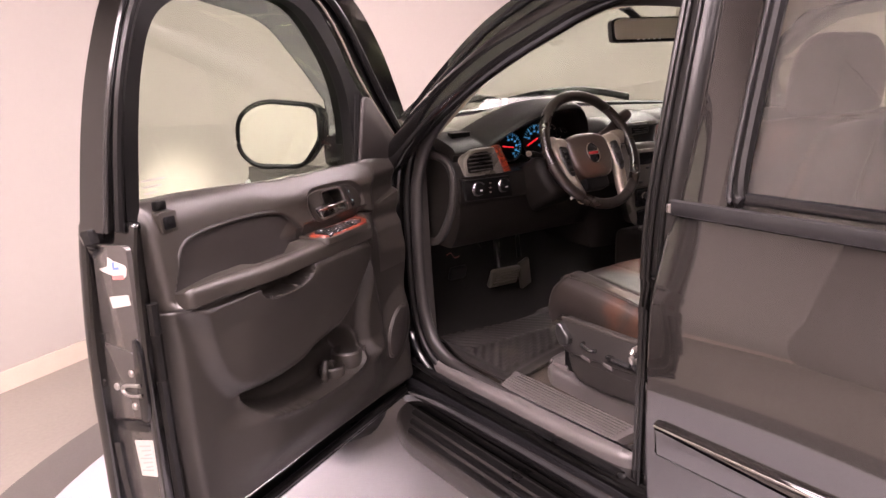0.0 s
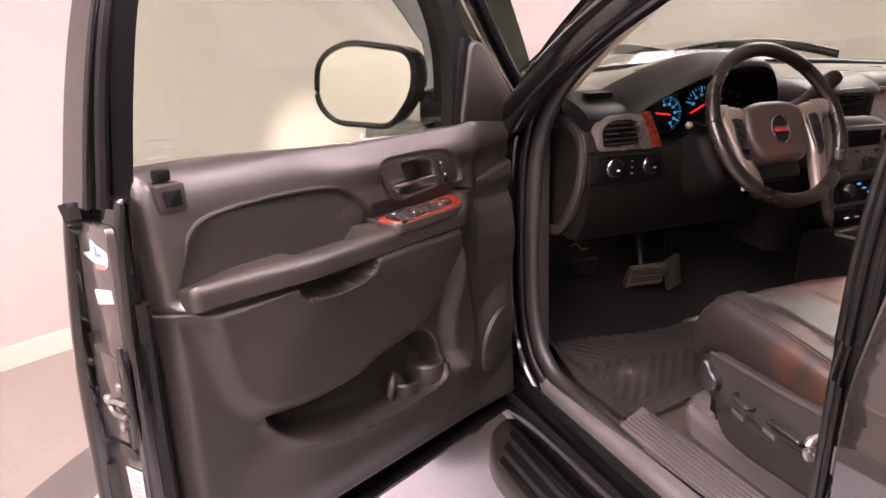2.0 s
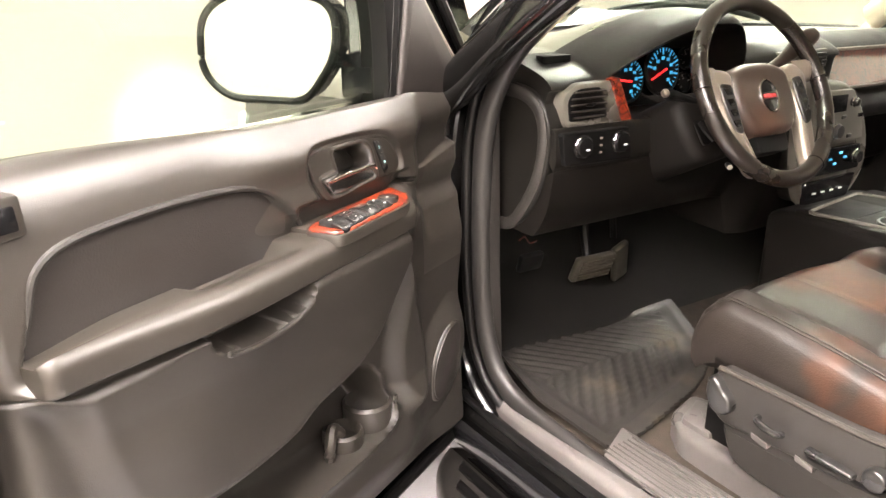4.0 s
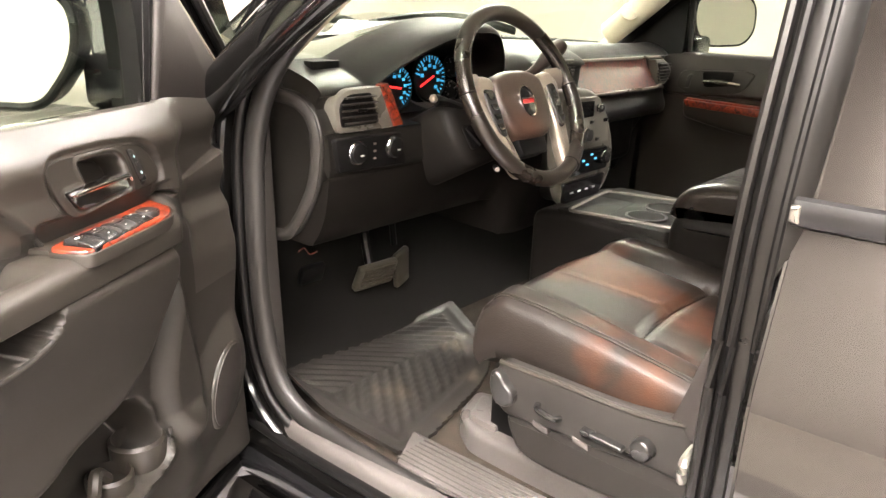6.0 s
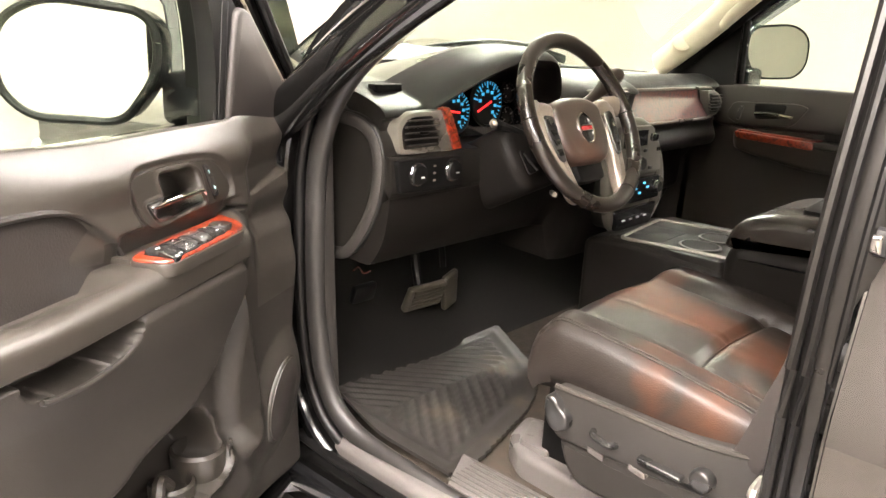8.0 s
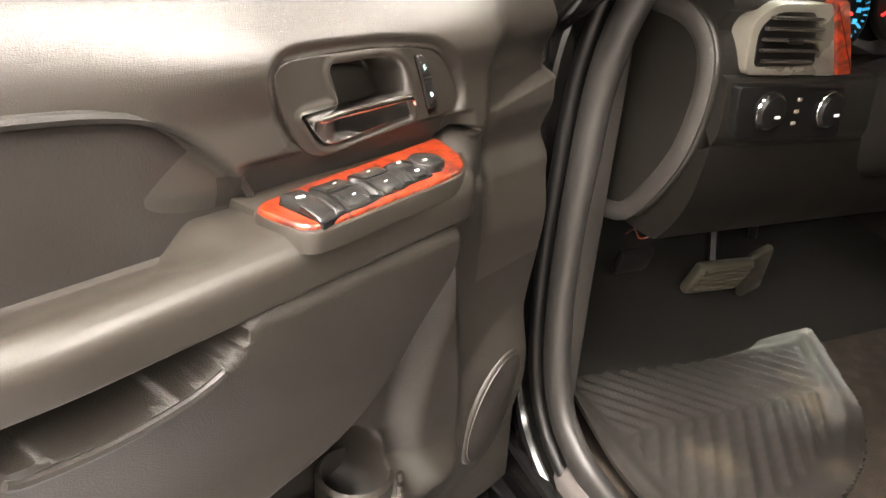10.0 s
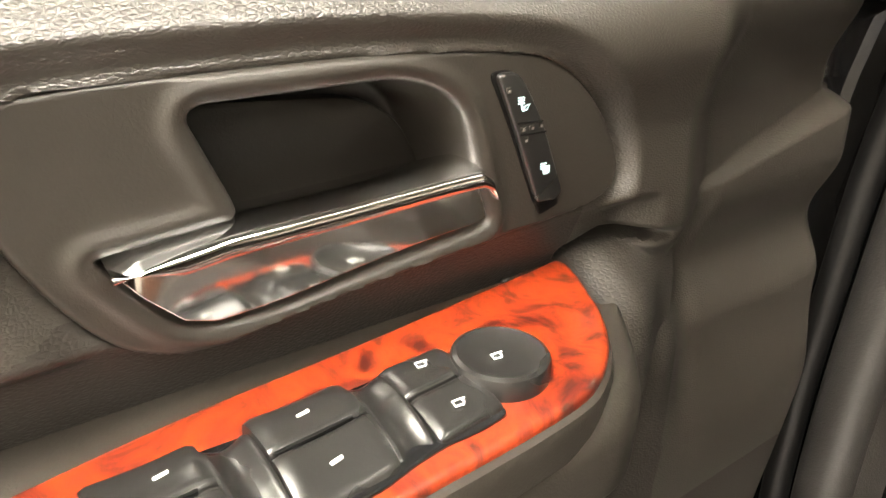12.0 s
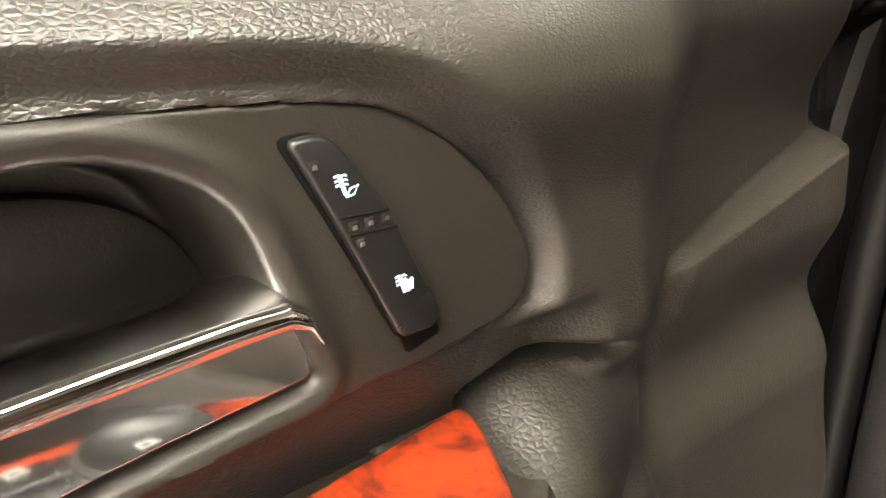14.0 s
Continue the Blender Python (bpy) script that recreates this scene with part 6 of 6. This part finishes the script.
# ---- centre console ----
con = rounded([(0.12, 0.60), (0.12, 0.97), (0.02, 0.985), (-0.12, 0.975), (-0.235, 0.965), (-0.26, 0.60)], [0.01, 0.03, 0.05, 0.05, 0.03, 0.01], 4)
console = part("centre_console", prism(con, -0.172, 0.175, 0.02, facing_x, seg=4, back=True), "dash_dark", car, "dark centre console")
part("console_top", prism(rounded([(-0.165, 0.06), (0.165, 0.06), (0.165, -0.23), (-0.165, -0.23)], 0.02, 4), 0.955, 0.984, 0.006, facing_z), "dash_dark", console, "grey console top tray")
part("console_tray", prism(rounded([(-0.15, 0.045), (0.02, 0.05), (0.02, -0.06), (-0.15, -0.06)], 0.012, 4), 0.98, 0.9855, 0.001, facing_z), "black", console)
part("tray_frame", tube([(p.x, p.y, 0.986) for p in rounded([(-0.165, 0.020), (0.085, 0.052), (0.125, -0.17), (-0.130, -0.228)], 0.015, 4)], 0.0045, 8, True), "tower", console, "silver tray border")
for x, y in ((-0.085, -0.14), (0.02, -0.14)):
    cupo = part("cup_holder", lathe([(0.048, 0.0), (0.048, 0.006), (0.043, 0.007), (0.040, -0.004)], pose(x, y, 0.983), 28), "lower", console, "round dark cup holder")
    # Flat black disc in place of a hollow: the shade inside is painted.
    part("cup_shade", lathe([(0.042, 0.0), (0.042, 0.0035)], pose(x, y, 0.985), 28), "matt_black", cupo)
bin_line = rounded([(-0.225, 0.62), (-0.225, 1.00), (-0.245, 1.035), (-0.60, 1.035), (-0.60, 0.62)], [0.01, 0.04, 0.03, 0.02, 0.01], 4)
part("console_bin", prism(bin_line, -0.172, 0.175, 0.03, facing_x, seg=4, back=True), "dash_dark", console, "dark console storage box")
lid = rounded([(-0.215, 1.020), (-0.235, 1.075), (-0.30, 1.105), (-0.62, 1.115), (-0.62, 1.03), (-0.23, 1.012)], [0.01, 0.03, 0.06, 0.02, 0.01, 0.01], 4)
lid_ob = part("armrest_lid", prism(lid, -0.165, 0.168, 0.030, facing_x, seg=5, back=True), "wheel_leather", console, "padded olive-grey leather console lid")
part("lid_slot", prism(rounded([(-0.09, -0.345), (0.10, -0.335), (0.10, -0.40), (-0.09, -0.41)], 0.012, 3), 1.09, 1.1135, 0.001, facing_z), "black", lid_ob)

# ---- pedals ----
brake = part("brake_pedal", box((0.125, 0.022, 0.075), pose(-0.405, 0.425, 0.782, 24, 0, -4), 0.008, 3), "pedal", car, "ribbed rubber brake pedal")
for i in range(5):
    part("pedal_rib", tube([pose(-0.405, 0.412, 0.782, 24, 0, -4) @ Vector((s * 0.052, -0.0005, -0.026 + 0.013 * i)) for s in (-1, 1)], 0.0035, 6), "pedal", brake)
part("pedal_arm", tube(spline([(-0.41, 0.44, 0.80), (-0.40, 0.47, 0.90), (-0.40, 0.44, 1.0)], 5), 0.012, 8), "black", brake)
gas = part("accelerator", box((0.052, 0.018, 0.135), pose(-0.298, 0.435, 0.772, 22, -24, -4), 0.008, 3), "pedal", car, "tall rubber accelerator pedal")
part("pedal_arm", tube(spline([(-0.30, 0.46, 0.83), (-0.30, 0.47, 0.93), (-0.30, 0.44, 1.0)], 4), 0.009, 8), "black", gas)
part("parking_pedal", box((0.07, 0.02, 0.05), pose(-0.60, 0.44, 0.83, 20, 0, 0), 0.008, 2), "rubber", car, "small parking brake pedal")
part("loose_wire", tube(spline([(-0.70, 0.36, 0.925), (-0.675, 0.372, 0.925), (-0.655, 0.378, 0.905), (-0.64, 0.37, 0.91)], 5), 0.0018, 6), "wood", car, "short orange wire")
part("loose_wire", tube(spline([(-0.60, 0.40, 0.99), (-0.55, 0.42, 0.95), (-0.50, 0.43, 0.90)], 5), 0.0035, 6), "black", car)

# ---- floor mat, a thing of its own on the carpet ----
mat_line = [(-0.774, -0.024), (-0.772, 0.20), (-0.768, 0.40), (-0.72, 0.475), (-0.60, 0.475), (-0.14, 0.432), (-0.098, 0.415), (-0.235, 0.185), (-0.34, 0.10), (-0.44, 0.052), (-0.60, 0.012)]


def mat_z(x, y):
    t = max(0.0, (y - 0.40) / 0.2)
    edge = max(0.0, (-0.70 - x) / 0.07)
    return 0.613 + 0.10 * t ** 1.4 + 0.014 * edge + 0.055 * edge ** 2 * float(smooth01(np.array((y - 0.16) / 0.24))) + 0.004 * math.sin(9 * x + 5 * y)


outl = [(p.x, p.y) for p in rounded(mat_line, 0.035, 5)]
NX, NY = 120, 104
gx, gy = np.meshgrid(np.linspace(-0.79, -0.08, NX), np.linspace(-0.035, 0.52, NY), indexing="ij")
dd = distance(outl, gx, gy)
ribs = np.sin((gx + 0.85 * np.abs(gy - 0.258)) * 2 * math.pi / 0.036)
rib_h = 0.0050 * smooth01(ribs * 1.5 + 0.2) * smooth01(-(dd + 0.055) / 0.01) * smooth01(np.abs(gy - 0.258) / 0.008) * smooth01((0.42 - gy) / 0.01)
lip_h = 0.003 * np.exp(-((dd + 0.030) / 0.010) ** 2)
bm = bmesh.new()
vs = [[bm.verts.new((gx[i, j], gy[i, j], mat_z(gx[i, j], gy[i, j]) + 0.006 + rib_h[i, j] + lip_h[i, j])) if dd[i, j] < 0.004 else None for j in range(NY)] for i in range(NX)]
for i in range(NX - 1):
    for j in range(NY - 1):
        q = (vs[i][j], vs[i + 1][j], vs[i + 1][j + 1], vs[i][j + 1])
        if all(q):
            bm.faces.new(q)
down = bmesh.ops.extrude_face_region(bm, geom=bm.faces[:])
for v in down["geom"]:
    if isinstance(v, bmesh.types.BMVert):
        v.co.z -= 0.008
tagged(part("floor_mat", bm, "mat", None, sharp=0.9), "scuffed black ribbed rubber floor mat in the footwell", "floor mat")

# ---- driver's seat ----


def cushion(u, v):
    """Seat cushion: u across from the door side, v from front to back; it falls towards the back."""
    x = -0.664 + 0.513 * u
    s = 2 * u - 1
    y = -0.084 - 0.034 * s * s - 0.476 * v
    side = float(smooth01(np.array((abs(s) - 0.60) / 0.16)))
    z = 0.944 - 0.070 * v + 0.010 * math.sin(math.pi * v) + 0.016 * side
    z -= 0.010 * max(0, (abs(s) - 0.93) / 0.07) ** 2
    z -= 0.030 * max(0, (0.09 - v) / 0.09) ** 2
    z -= 0.011 * math.exp(-((v - 0.57) / 0.022) ** 2) * (1 - side)
    z -= 0.003 * math.exp(-((s + 0.14 - 0.25 * v) / 0.02) ** 2) * (v < 0.57)
    z -= 0.011 * math.exp(-((abs(s) - 0.62) / 0.035) ** 2) * float(smooth01(np.array((v - 0.05) / 0.25)))
    z += 0.0012 * noise.noise((x * 16, y * 16, 1.3)) + 0.0006 * noise.noise((x * 45, y * 45, 4.1))
    return (x, y, z)


bm = bmesh.new()
NU, NV = 64, 56
top = [[bm.verts.new(cushion(i / NU, j / NV)) for j in range(NV + 1)] for i in range(NU + 1)]
for i in range(NU):
    for j in range(NV):
        bm.faces.new((top[i][j], top[i + 1][j], top[i + 1][j + 1], top[i][j + 1]))
rimv = [top[i][0] for i in range(NU + 1)] + [top[NU][j] for j in range(1, NV + 1)] + [top[i][NV] for i in range(NU - 1, -1, -1)] + [top[0][j] for j in range(NV - 1, 0, -1)]
c0 = Vector((-0.414, -0.34, 0))
last = rimv
for out, dz in ((0.006, -0.003), (0.013, -0.012), (0.019, -0.030), (0.023, -0.055), (0.021, -0.085), (0.010, -0.108)):
    nxt = []
    for v in rimv:
        w = Vector((v.co.x, v.co.y, 0)) - c0
        w = w / max(abs(w.x) / 0.27, abs(w.y) / 0.25)
        nxt.append(bm.verts.new(Vector((v.co.x, v.co.y, v.co.z)) + w.normalized() * out + Vector((0, 0, dz))))
    for i in range(len(last)):
        bm.faces.new((last[i], last[(i + 1) % len(last)], nxt[(i + 1) % len(last)], nxt[i]))
    last = nxt
bm.faces.new(last)
seat = part("driver_seat", bm, "leather", car, "black leather driver's seat cushion with orange-brown patches", sharp=1.2)
for dx in (0.0, 0.012):
    part("side_seam", tube([Vector(cushion(0.018 + dx, v)) + Vector((0, 0, 0.0015)) for v in np.linspace(0.02, 1, 40)], 0.0018, 6), "trim_fine", seat, "stitched seam")
part("cross_seam", tube([Vector(cushion(u, 0.57)) + Vector((0, 0, 0.0025)) for u in np.linspace(0.24, 0.76, 20)], 0.0012, 6), "leather", seat)


def backrest(u, v):
    s = 2 * u - 1
    x = -0.425 + 0.27 * s * (1 - 0.18 * v * v)
    z = 0.93 + 0.47 * v
    side = float(smooth01(np.array((abs(s) - 0.5) / 0.25)))
    y = -0.560 - 0.11 * v + 0.030 * side - 0.07 * max(0, (abs(s) - 0.88) / 0.12) ** 2 - 0.07 * max(0, (v - 0.92) / 0.08) ** 2
    y += 0.018 * math.sin(math.pi * v * 0.9) - 0.006 * math.exp(-((v - 0.35) / 0.02) ** 2) * (1 - side)
    return (x, y, z)


part("backrest", sheet(36, 36, backrest, 0.12, toward=(0, -1, 0.1)), "leather", seat, "black leather backrest with orange-brown patches", sharp=1.2)
head = rounded([(-0.13, 0.0), (0.13, 0.0), (0.135, 0.10), (0.09, 0.175), (-0.09, 0.175), (-0.135, 0.10)], [0.03, 0.03, 0.05, 0.05, 0.05, 0.05], 5)
part("headrest", prism(head, 0.0, 0.10, 0.035, lambda p, q, h: Vector((-0.425 + p, -0.775 + h - 0.05 * q, 1.395 + q)), seg=5, back=True), "leather", seat, "leather headrest")
for dx in (-0.06, 0.06):
    part("headrest_post", tube([(-0.425 + dx, -0.73, 1.34), (-0.425 + dx, -0.73, 1.42)], 0.007, 8), "steel", seat)

# seat base: side shield with its switches, track cover
shield = rounded([(-0.163, 0.790), (-0.178, 0.857), (-0.30, 0.858), (-0.40, 0.857), (-0.478, 0.863), (-0.60, 0.888), (-0.62, 0.76), (-0.46, 0.770), (-0.397, 0.763), (-0.29, 0.760), (-0.190, 0.754)],
                 [0.02, 0.02, 0.1, 0.1, 0.1, 0.02, 0.03, 0.05, 0.05, 0.05, 0.02], 4)
part("side_shield", prism(shield, -0.60, -0.704, 0.010, facing_x, seg=4), "lower", seat, "dark grey seat side shield")
skirt = rounded([(-0.188, 0.756), (-0.46, 0.772), (-0.60, 0.765), (-0.60, 0.690), (-0.407, 0.680), (-0.30, 0.674), (-0.215, 0.684)], [0.02, 0.05, 0.02, 0.03, 0.05, 0.05, 0.05], 4)
part("lower_shield", prism(skirt, -0.60, -0.696, 0.012, facing_x, seg=4), "lower", seat, "dark grey lower seat shield")
part("shield_edge", tube([(-0.7005, p.x, p.y) for p in spline([(-0.180, 0.852), (-0.30, 0.853), (-0.40, 0.852), (-0.48, 0.858), (-0.60, 0.882)], 6)], 0.0055, 8), "trim_fine", seat)
cap_line = rounded([(-0.172, 0.838), (-0.183, 0.842), (-0.196, 0.836), (-0.203, 0.824), (-0.219, 0.814), (-0.222, 0.792), (-0.208, 0.780), (-0.186, 0.779), (-0.170, 0.805)], [0.004, 0.004, 0.006, 0.006, 0.008, 0.01, 0.008, 0.012, 0.02], 4)
part("front_knob", prism(cap_line, -0.69, -0.722, 0.007, facing_x, seg=3), "button", seat, "black seat front cap")
part("tilt_switch", tube(spline([(-0.706, -0.264, 0.8035), (-0.719, -0.272, 0.8025), (-0.719, -0.300, 0.7965), (-0.706, -0.308, 0.7945)], 5), 0.0058, 8), "button", seat, "small black seat switch")
slide = rounded([(-0.350, 0.7985), (-0.425, 0.7940), (-0.427, 0.7860), (-0.352, 0.7890)], 0.004, 3)
part("slide_switch", prism(slide, -0.69, -0.720, 0.004, facing_x, seg=3), "button", seat, "long black seat switch")
recline = [(-0.456 + 0.019 * math.cos(t), 0.804 + 0.018 * math.sin(t)) for t in np.linspace(0, 2 * math.pi, 25)[:-1]]
part("recline_switch", prism(recline, -0.69, -0.724, 0.007, facing_x, seg=4), "button", seat, "round black recline switch")
part("switch_recess", prism(rounded([(-0.345, 0.784), (-0.43, 0.782), (-0.47, 0.788), (-0.45, 0.776), (-0.35, 0.776)], 0.004, 3), -0.69, -0.7055, 0.0008, facing_x), "black", seat)
for y, z in ((-0.255, 0.765), (-0.332, 0.767)):
    part("worn_patch", prism(rounded([(y, z + 0.005), (y - 0.030, z - 0.001), (y - 0.031, z - 0.011), (y - 0.001, z - 0.006)], 0.002, 2), -0.69, -0.7052, 0.0005, facing_x), "sill", seat, "worn pale patch")
track = rounded([(-0.655, -0.085), (-0.610, -0.022), (-0.52, 0.002), (-0.50, -0.06), (-0.52, -0.60), (-0.668, -0.60), (-0.662, -0.20)], [0.02, 0.02, 0.02, 0.03, 0.01, 0.01, 0.1], 4)
part("track_cover", prism(track, 0.605, 0.660, 0.016, facing_z, seg=4), "sill", seat, "grey seat track cover")
part("track_bump", prism(rounded([(-0.630, -0.060), (-0.545, -0.030), (-0.53, -0.10), (-0.635, -0.135)], 0.015, 4), 0.65, 0.672, 0.008, facing_z), "sill", seat)
part("seat_frame", box((0.46, 0.46, 0.10), pose(-0.42, -0.36, 0.79), 0.01), "black", seat)
for x in (-0.60, -0.25):
    part("seat_rail", box((0.05, 0.50, 0.12), pose(x, -0.36, 0.685), 0.006), "black", seat)

# seat belt
bl = spline([(-0.735, -0.615, 1.52), (-0.722, -0.575, 1.10), (-0.715, -0.540, 0.95), (-0.706, -0.515, 0.87), (-0.700, -0.505, 0.845)], 6)
bm = bmesh.new()
edges = [(bm.verts.new(q + Vector((0.006, 0.024, 0))), bm.verts.new(q + Vector((-0.006, -0.024, 0))), bm.verts.new(q + Vector((-0.0045, -0.024, 0.0))), bm.verts.new(q + Vector((0.0075, 0.024, 0.0)))) for q in bl]
for a, b in zip(edges, edges[1:]):
    for i in range(4):
        bm.faces.new((a[i], a[(i + 1) % 4], b[(i + 1) % 4], b[i]))
part("seat_belt", bm, "belt", car, "grey-brown seat belt webbing")

# ---- rear view mirror ----
ms = part("mirror_stem", tube(spline([(-0.03, 0.235, 1.705), (-0.02, 0.205, 1.685), (0.0, 0.165, 1.645)], 5), 0.013, 8), "black", car, "black mirror stem")
mm = Matrix.Translation((0.012, 0.148, 1.622)) @ pose(0, 0, 0, -3, 0, -21)
mline = rounded([(-0.132, -0.038), (0.132, -0.038), (0.138, 0.034), (0.11, 0.042), (-0.11, 0.042), (-0.138, 0.034)], [0.015, 0.015, 0.015, 0.01, 0.01, 0.015], 4)
on_mm = lambda p, q, h: mm @ Vector((p, h, q))
part("rear_view_mirror", prism(mline, 0.0, 0.045, 0.022, on_mm, seg=4), "black", ms, "black rear view mirror")
part("mirror_face", prism([(p.x * 0.93, p.y * 0.84 + 0.003) for p in mline], 0.002, -0.002, 0, on_mm), "mirror", ms, "mirror glass", True)
for i in range(5):
    part("mirror_button", box((0.008, 0.003, 0.003), mm @ pose(-0.04 + 0.02 * i, -0.003, -0.0295), 0.001), "icon", ms)

# ---- passenger door ----
FD = [(0.36, 0.62), (0.34, 1.28), (0.20, 1.315), (-0.60, 1.318), (-0.62, 0.62)]
pd = part("passenger_door", prism(rounded(FD, [0.05, 0.04, 0.04, 0.02, 0.02], 4), 0.92, 0.80, 0.02, facing_x, seg=4), "trim", car, "closed passenger door with dark panel")
part("belt_pad", prism(rounded([(0.30, 1.30), (0.22, 1.318), (-0.60, 1.32), (-0.60, 1.19), (0.24, 1.18)], 0.03, 4), 0.82, 0.785, 0.015, facing_x, seg=3), "trim", pd)
pbz = rounded([(0.185, 1.262), (-0.03, 1.272), (-0.06, 1.262), (-0.02, 1.200), (0.15, 1.185), (0.195, 1.21)], [0.03, 0.02, 0.01, 0.02, 0.03, 0.02], 5)
part("handle_bezel", prism(pbz, 0.80, 0.779, 0.004, facing_x), "trim_fine", pd, "smooth dark handle surround")
part("handle_cup", prism(rounded([(0.11, 1.262), (0.005, 1.266), (0.015, 1.222), (0.10, 1.212)], 0.012, 4), 0.79, 0.7782, 0.001, facing_x), "black", pd)
part("door_handle", tube(spline([(0.772, 0.10, 1.231), (0.768, 0.05, 1.234), (0.772, -0.02, 1.228)], 5), 0.0075, 8), "chrome", pd, "polished chrome inside handle")
part("heater_switch", prism(rounded([(0.155, 1.25), (0.140, 1.252), (0.150, 1.205), (0.165, 1.208)], 0.004, 3), 0.79, 0.7765, 0.002, facing_x), "button", pd)
part("armrest", prism(rounded([(0.15, 1.176), (-0.10, 1.165), (-0.55, 1.155), (-0.55, 1.06), (-0.05, 1.075), (0.14, 1.115)], [0.02, 0.05, 0.02, 0.02, 0.1, 0.02], 4), 0.81, 0.725, 0.02, facing_x, seg=4), "trim_fine", pd, "dark padded armrest")
part("wood_plate", prism(rounded([(0.14, 0.735), (-0.10, 0.735), (-0.12, 0.785), (0.13, 0.79)], 0.015, 4), 1.17, 1.178, 0.004, lambda p, q, h: Vector((q, p, h + 0.03 * (p - 0.1)))), "wood", pd, "orange burl wood plate")
part("wood_face", prism(rounded([(0.142, 1.174), (-0.105, 1.164), (-0.11, 1.140), (0.13, 1.152)], 0.008, 4), 0.74, 0.7225, 0.003, facing_x), "wood", pd)
part("insert_pad", prism(rounded([(-0.11, 1.19), (-0.16, 1.23), (-0.55, 1.24), (-0.55, 1.16), (-0.12, 1.165)], 0.02, 4), 0.80, 0.787, 0.004, facing_x), "insert", pd)
frame_r = spline([(0.815, 0.43, 1.315), (0.80, 0.34, 1.40), (0.79, 0.245, 1.484), (0.77, 0.106, 1.592), (0.75, -0.023, 1.673), (0.725, -0.154, 1.712), (0.72, -0.40, 1.73), (0.725, -0.60, 1.73)], 5)
part("window_frame", tube(frame_r, 0.02, 10), "rubber", pd, "matt black window surround")
sail_r = rounded([(0.415, 1.30), (0.19, 1.305), (0.185, 1.51), (0.22, 1.495)], [0.01, 0.005, 0.01, 0.01], 4)
part("sail_panel", prism(sail_r, 0.83, 0.79, 0.006, facing_x), "black", pd, "black triangular mirror cover")
part("sail_post", tube([(0.815, 0.180, 1.30), (0.79, 0.177, 1.52)], 0.011, 8), "rubber", pd)
pg = part("window_glass", sheet(8, 6, lambda u, v: (0.835 - 0.26 * (0.42 * v) * 0.9, 0.40 - 1.08 * u - 0.50 * v * (1 - u), 1.30 + 0.43 * v), 0.004, toward=(1, 0, 0)), "glass", pd, "raised clear window")
pg.visible_shadow = False
dl = [frame_r[i] + Vector((0.012, 0, -0.012)) for i in range(6, len(frame_r))]
bm = bmesh.new()
rows = [[bm.verts.new(q + o) for o in (Vector((0, 0, 0)), Vector((0.006, -0.012, -0.05)), Vector((0.009, -0.012, -0.05)), Vector((0.003, 0, 0)))] for q in dl]
for a, b in zip(rows, rows[1:]):
    for i in range(4):
        bm.faces.new((a[i], a[(i + 1) % 4], b[(i + 1) % 4], b[i]))
bm.faces.new(rows[0])
bm.faces.new(rows[-1])
sd = part("wind_deflector", bm, "smoke", pd, "smoked acrylic wind deflector")
sd.visible_shadow = False
PM = Matrix.Translation((1.035, 0.155, 1.425)) @ pose(0, 0, 0, 0, 0, -28)
PM = PM @ Matrix.Diagonal((1.18, 1.18, 1.12, 1))
pl = rounded([(0.115, 0.072), (-0.05, 0.088), (-0.118, 0.05), (-0.12, -0.04), (-0.08, -0.080), (0.065, -0.085), (0.118, -0.02)], [0.05, 0.07, 0.06, 0.06, 0.05, 0.04, 0.05], 6)
on_pm = lambda p, q, h: PM @ Vector((-p, h, q))
pmr = part("door_mirror", prism(pl, 0.0, 0.10, 0.045, on_pm, seg=5), "gloss_black", pd, "black door mirror housing")
part("mirror_glass", prism([(p.x * 0.92, p.y * 0.92) for p in pl], 0.002, -0.002, 0, on_pm), "mirror", pmr, "mirror glass", True)
part("mirror_arm", box((0.14, 0.07, 0.07), pose(0.90, 0.20, 1.335), 0.02, 3), "gloss_black", pmr)
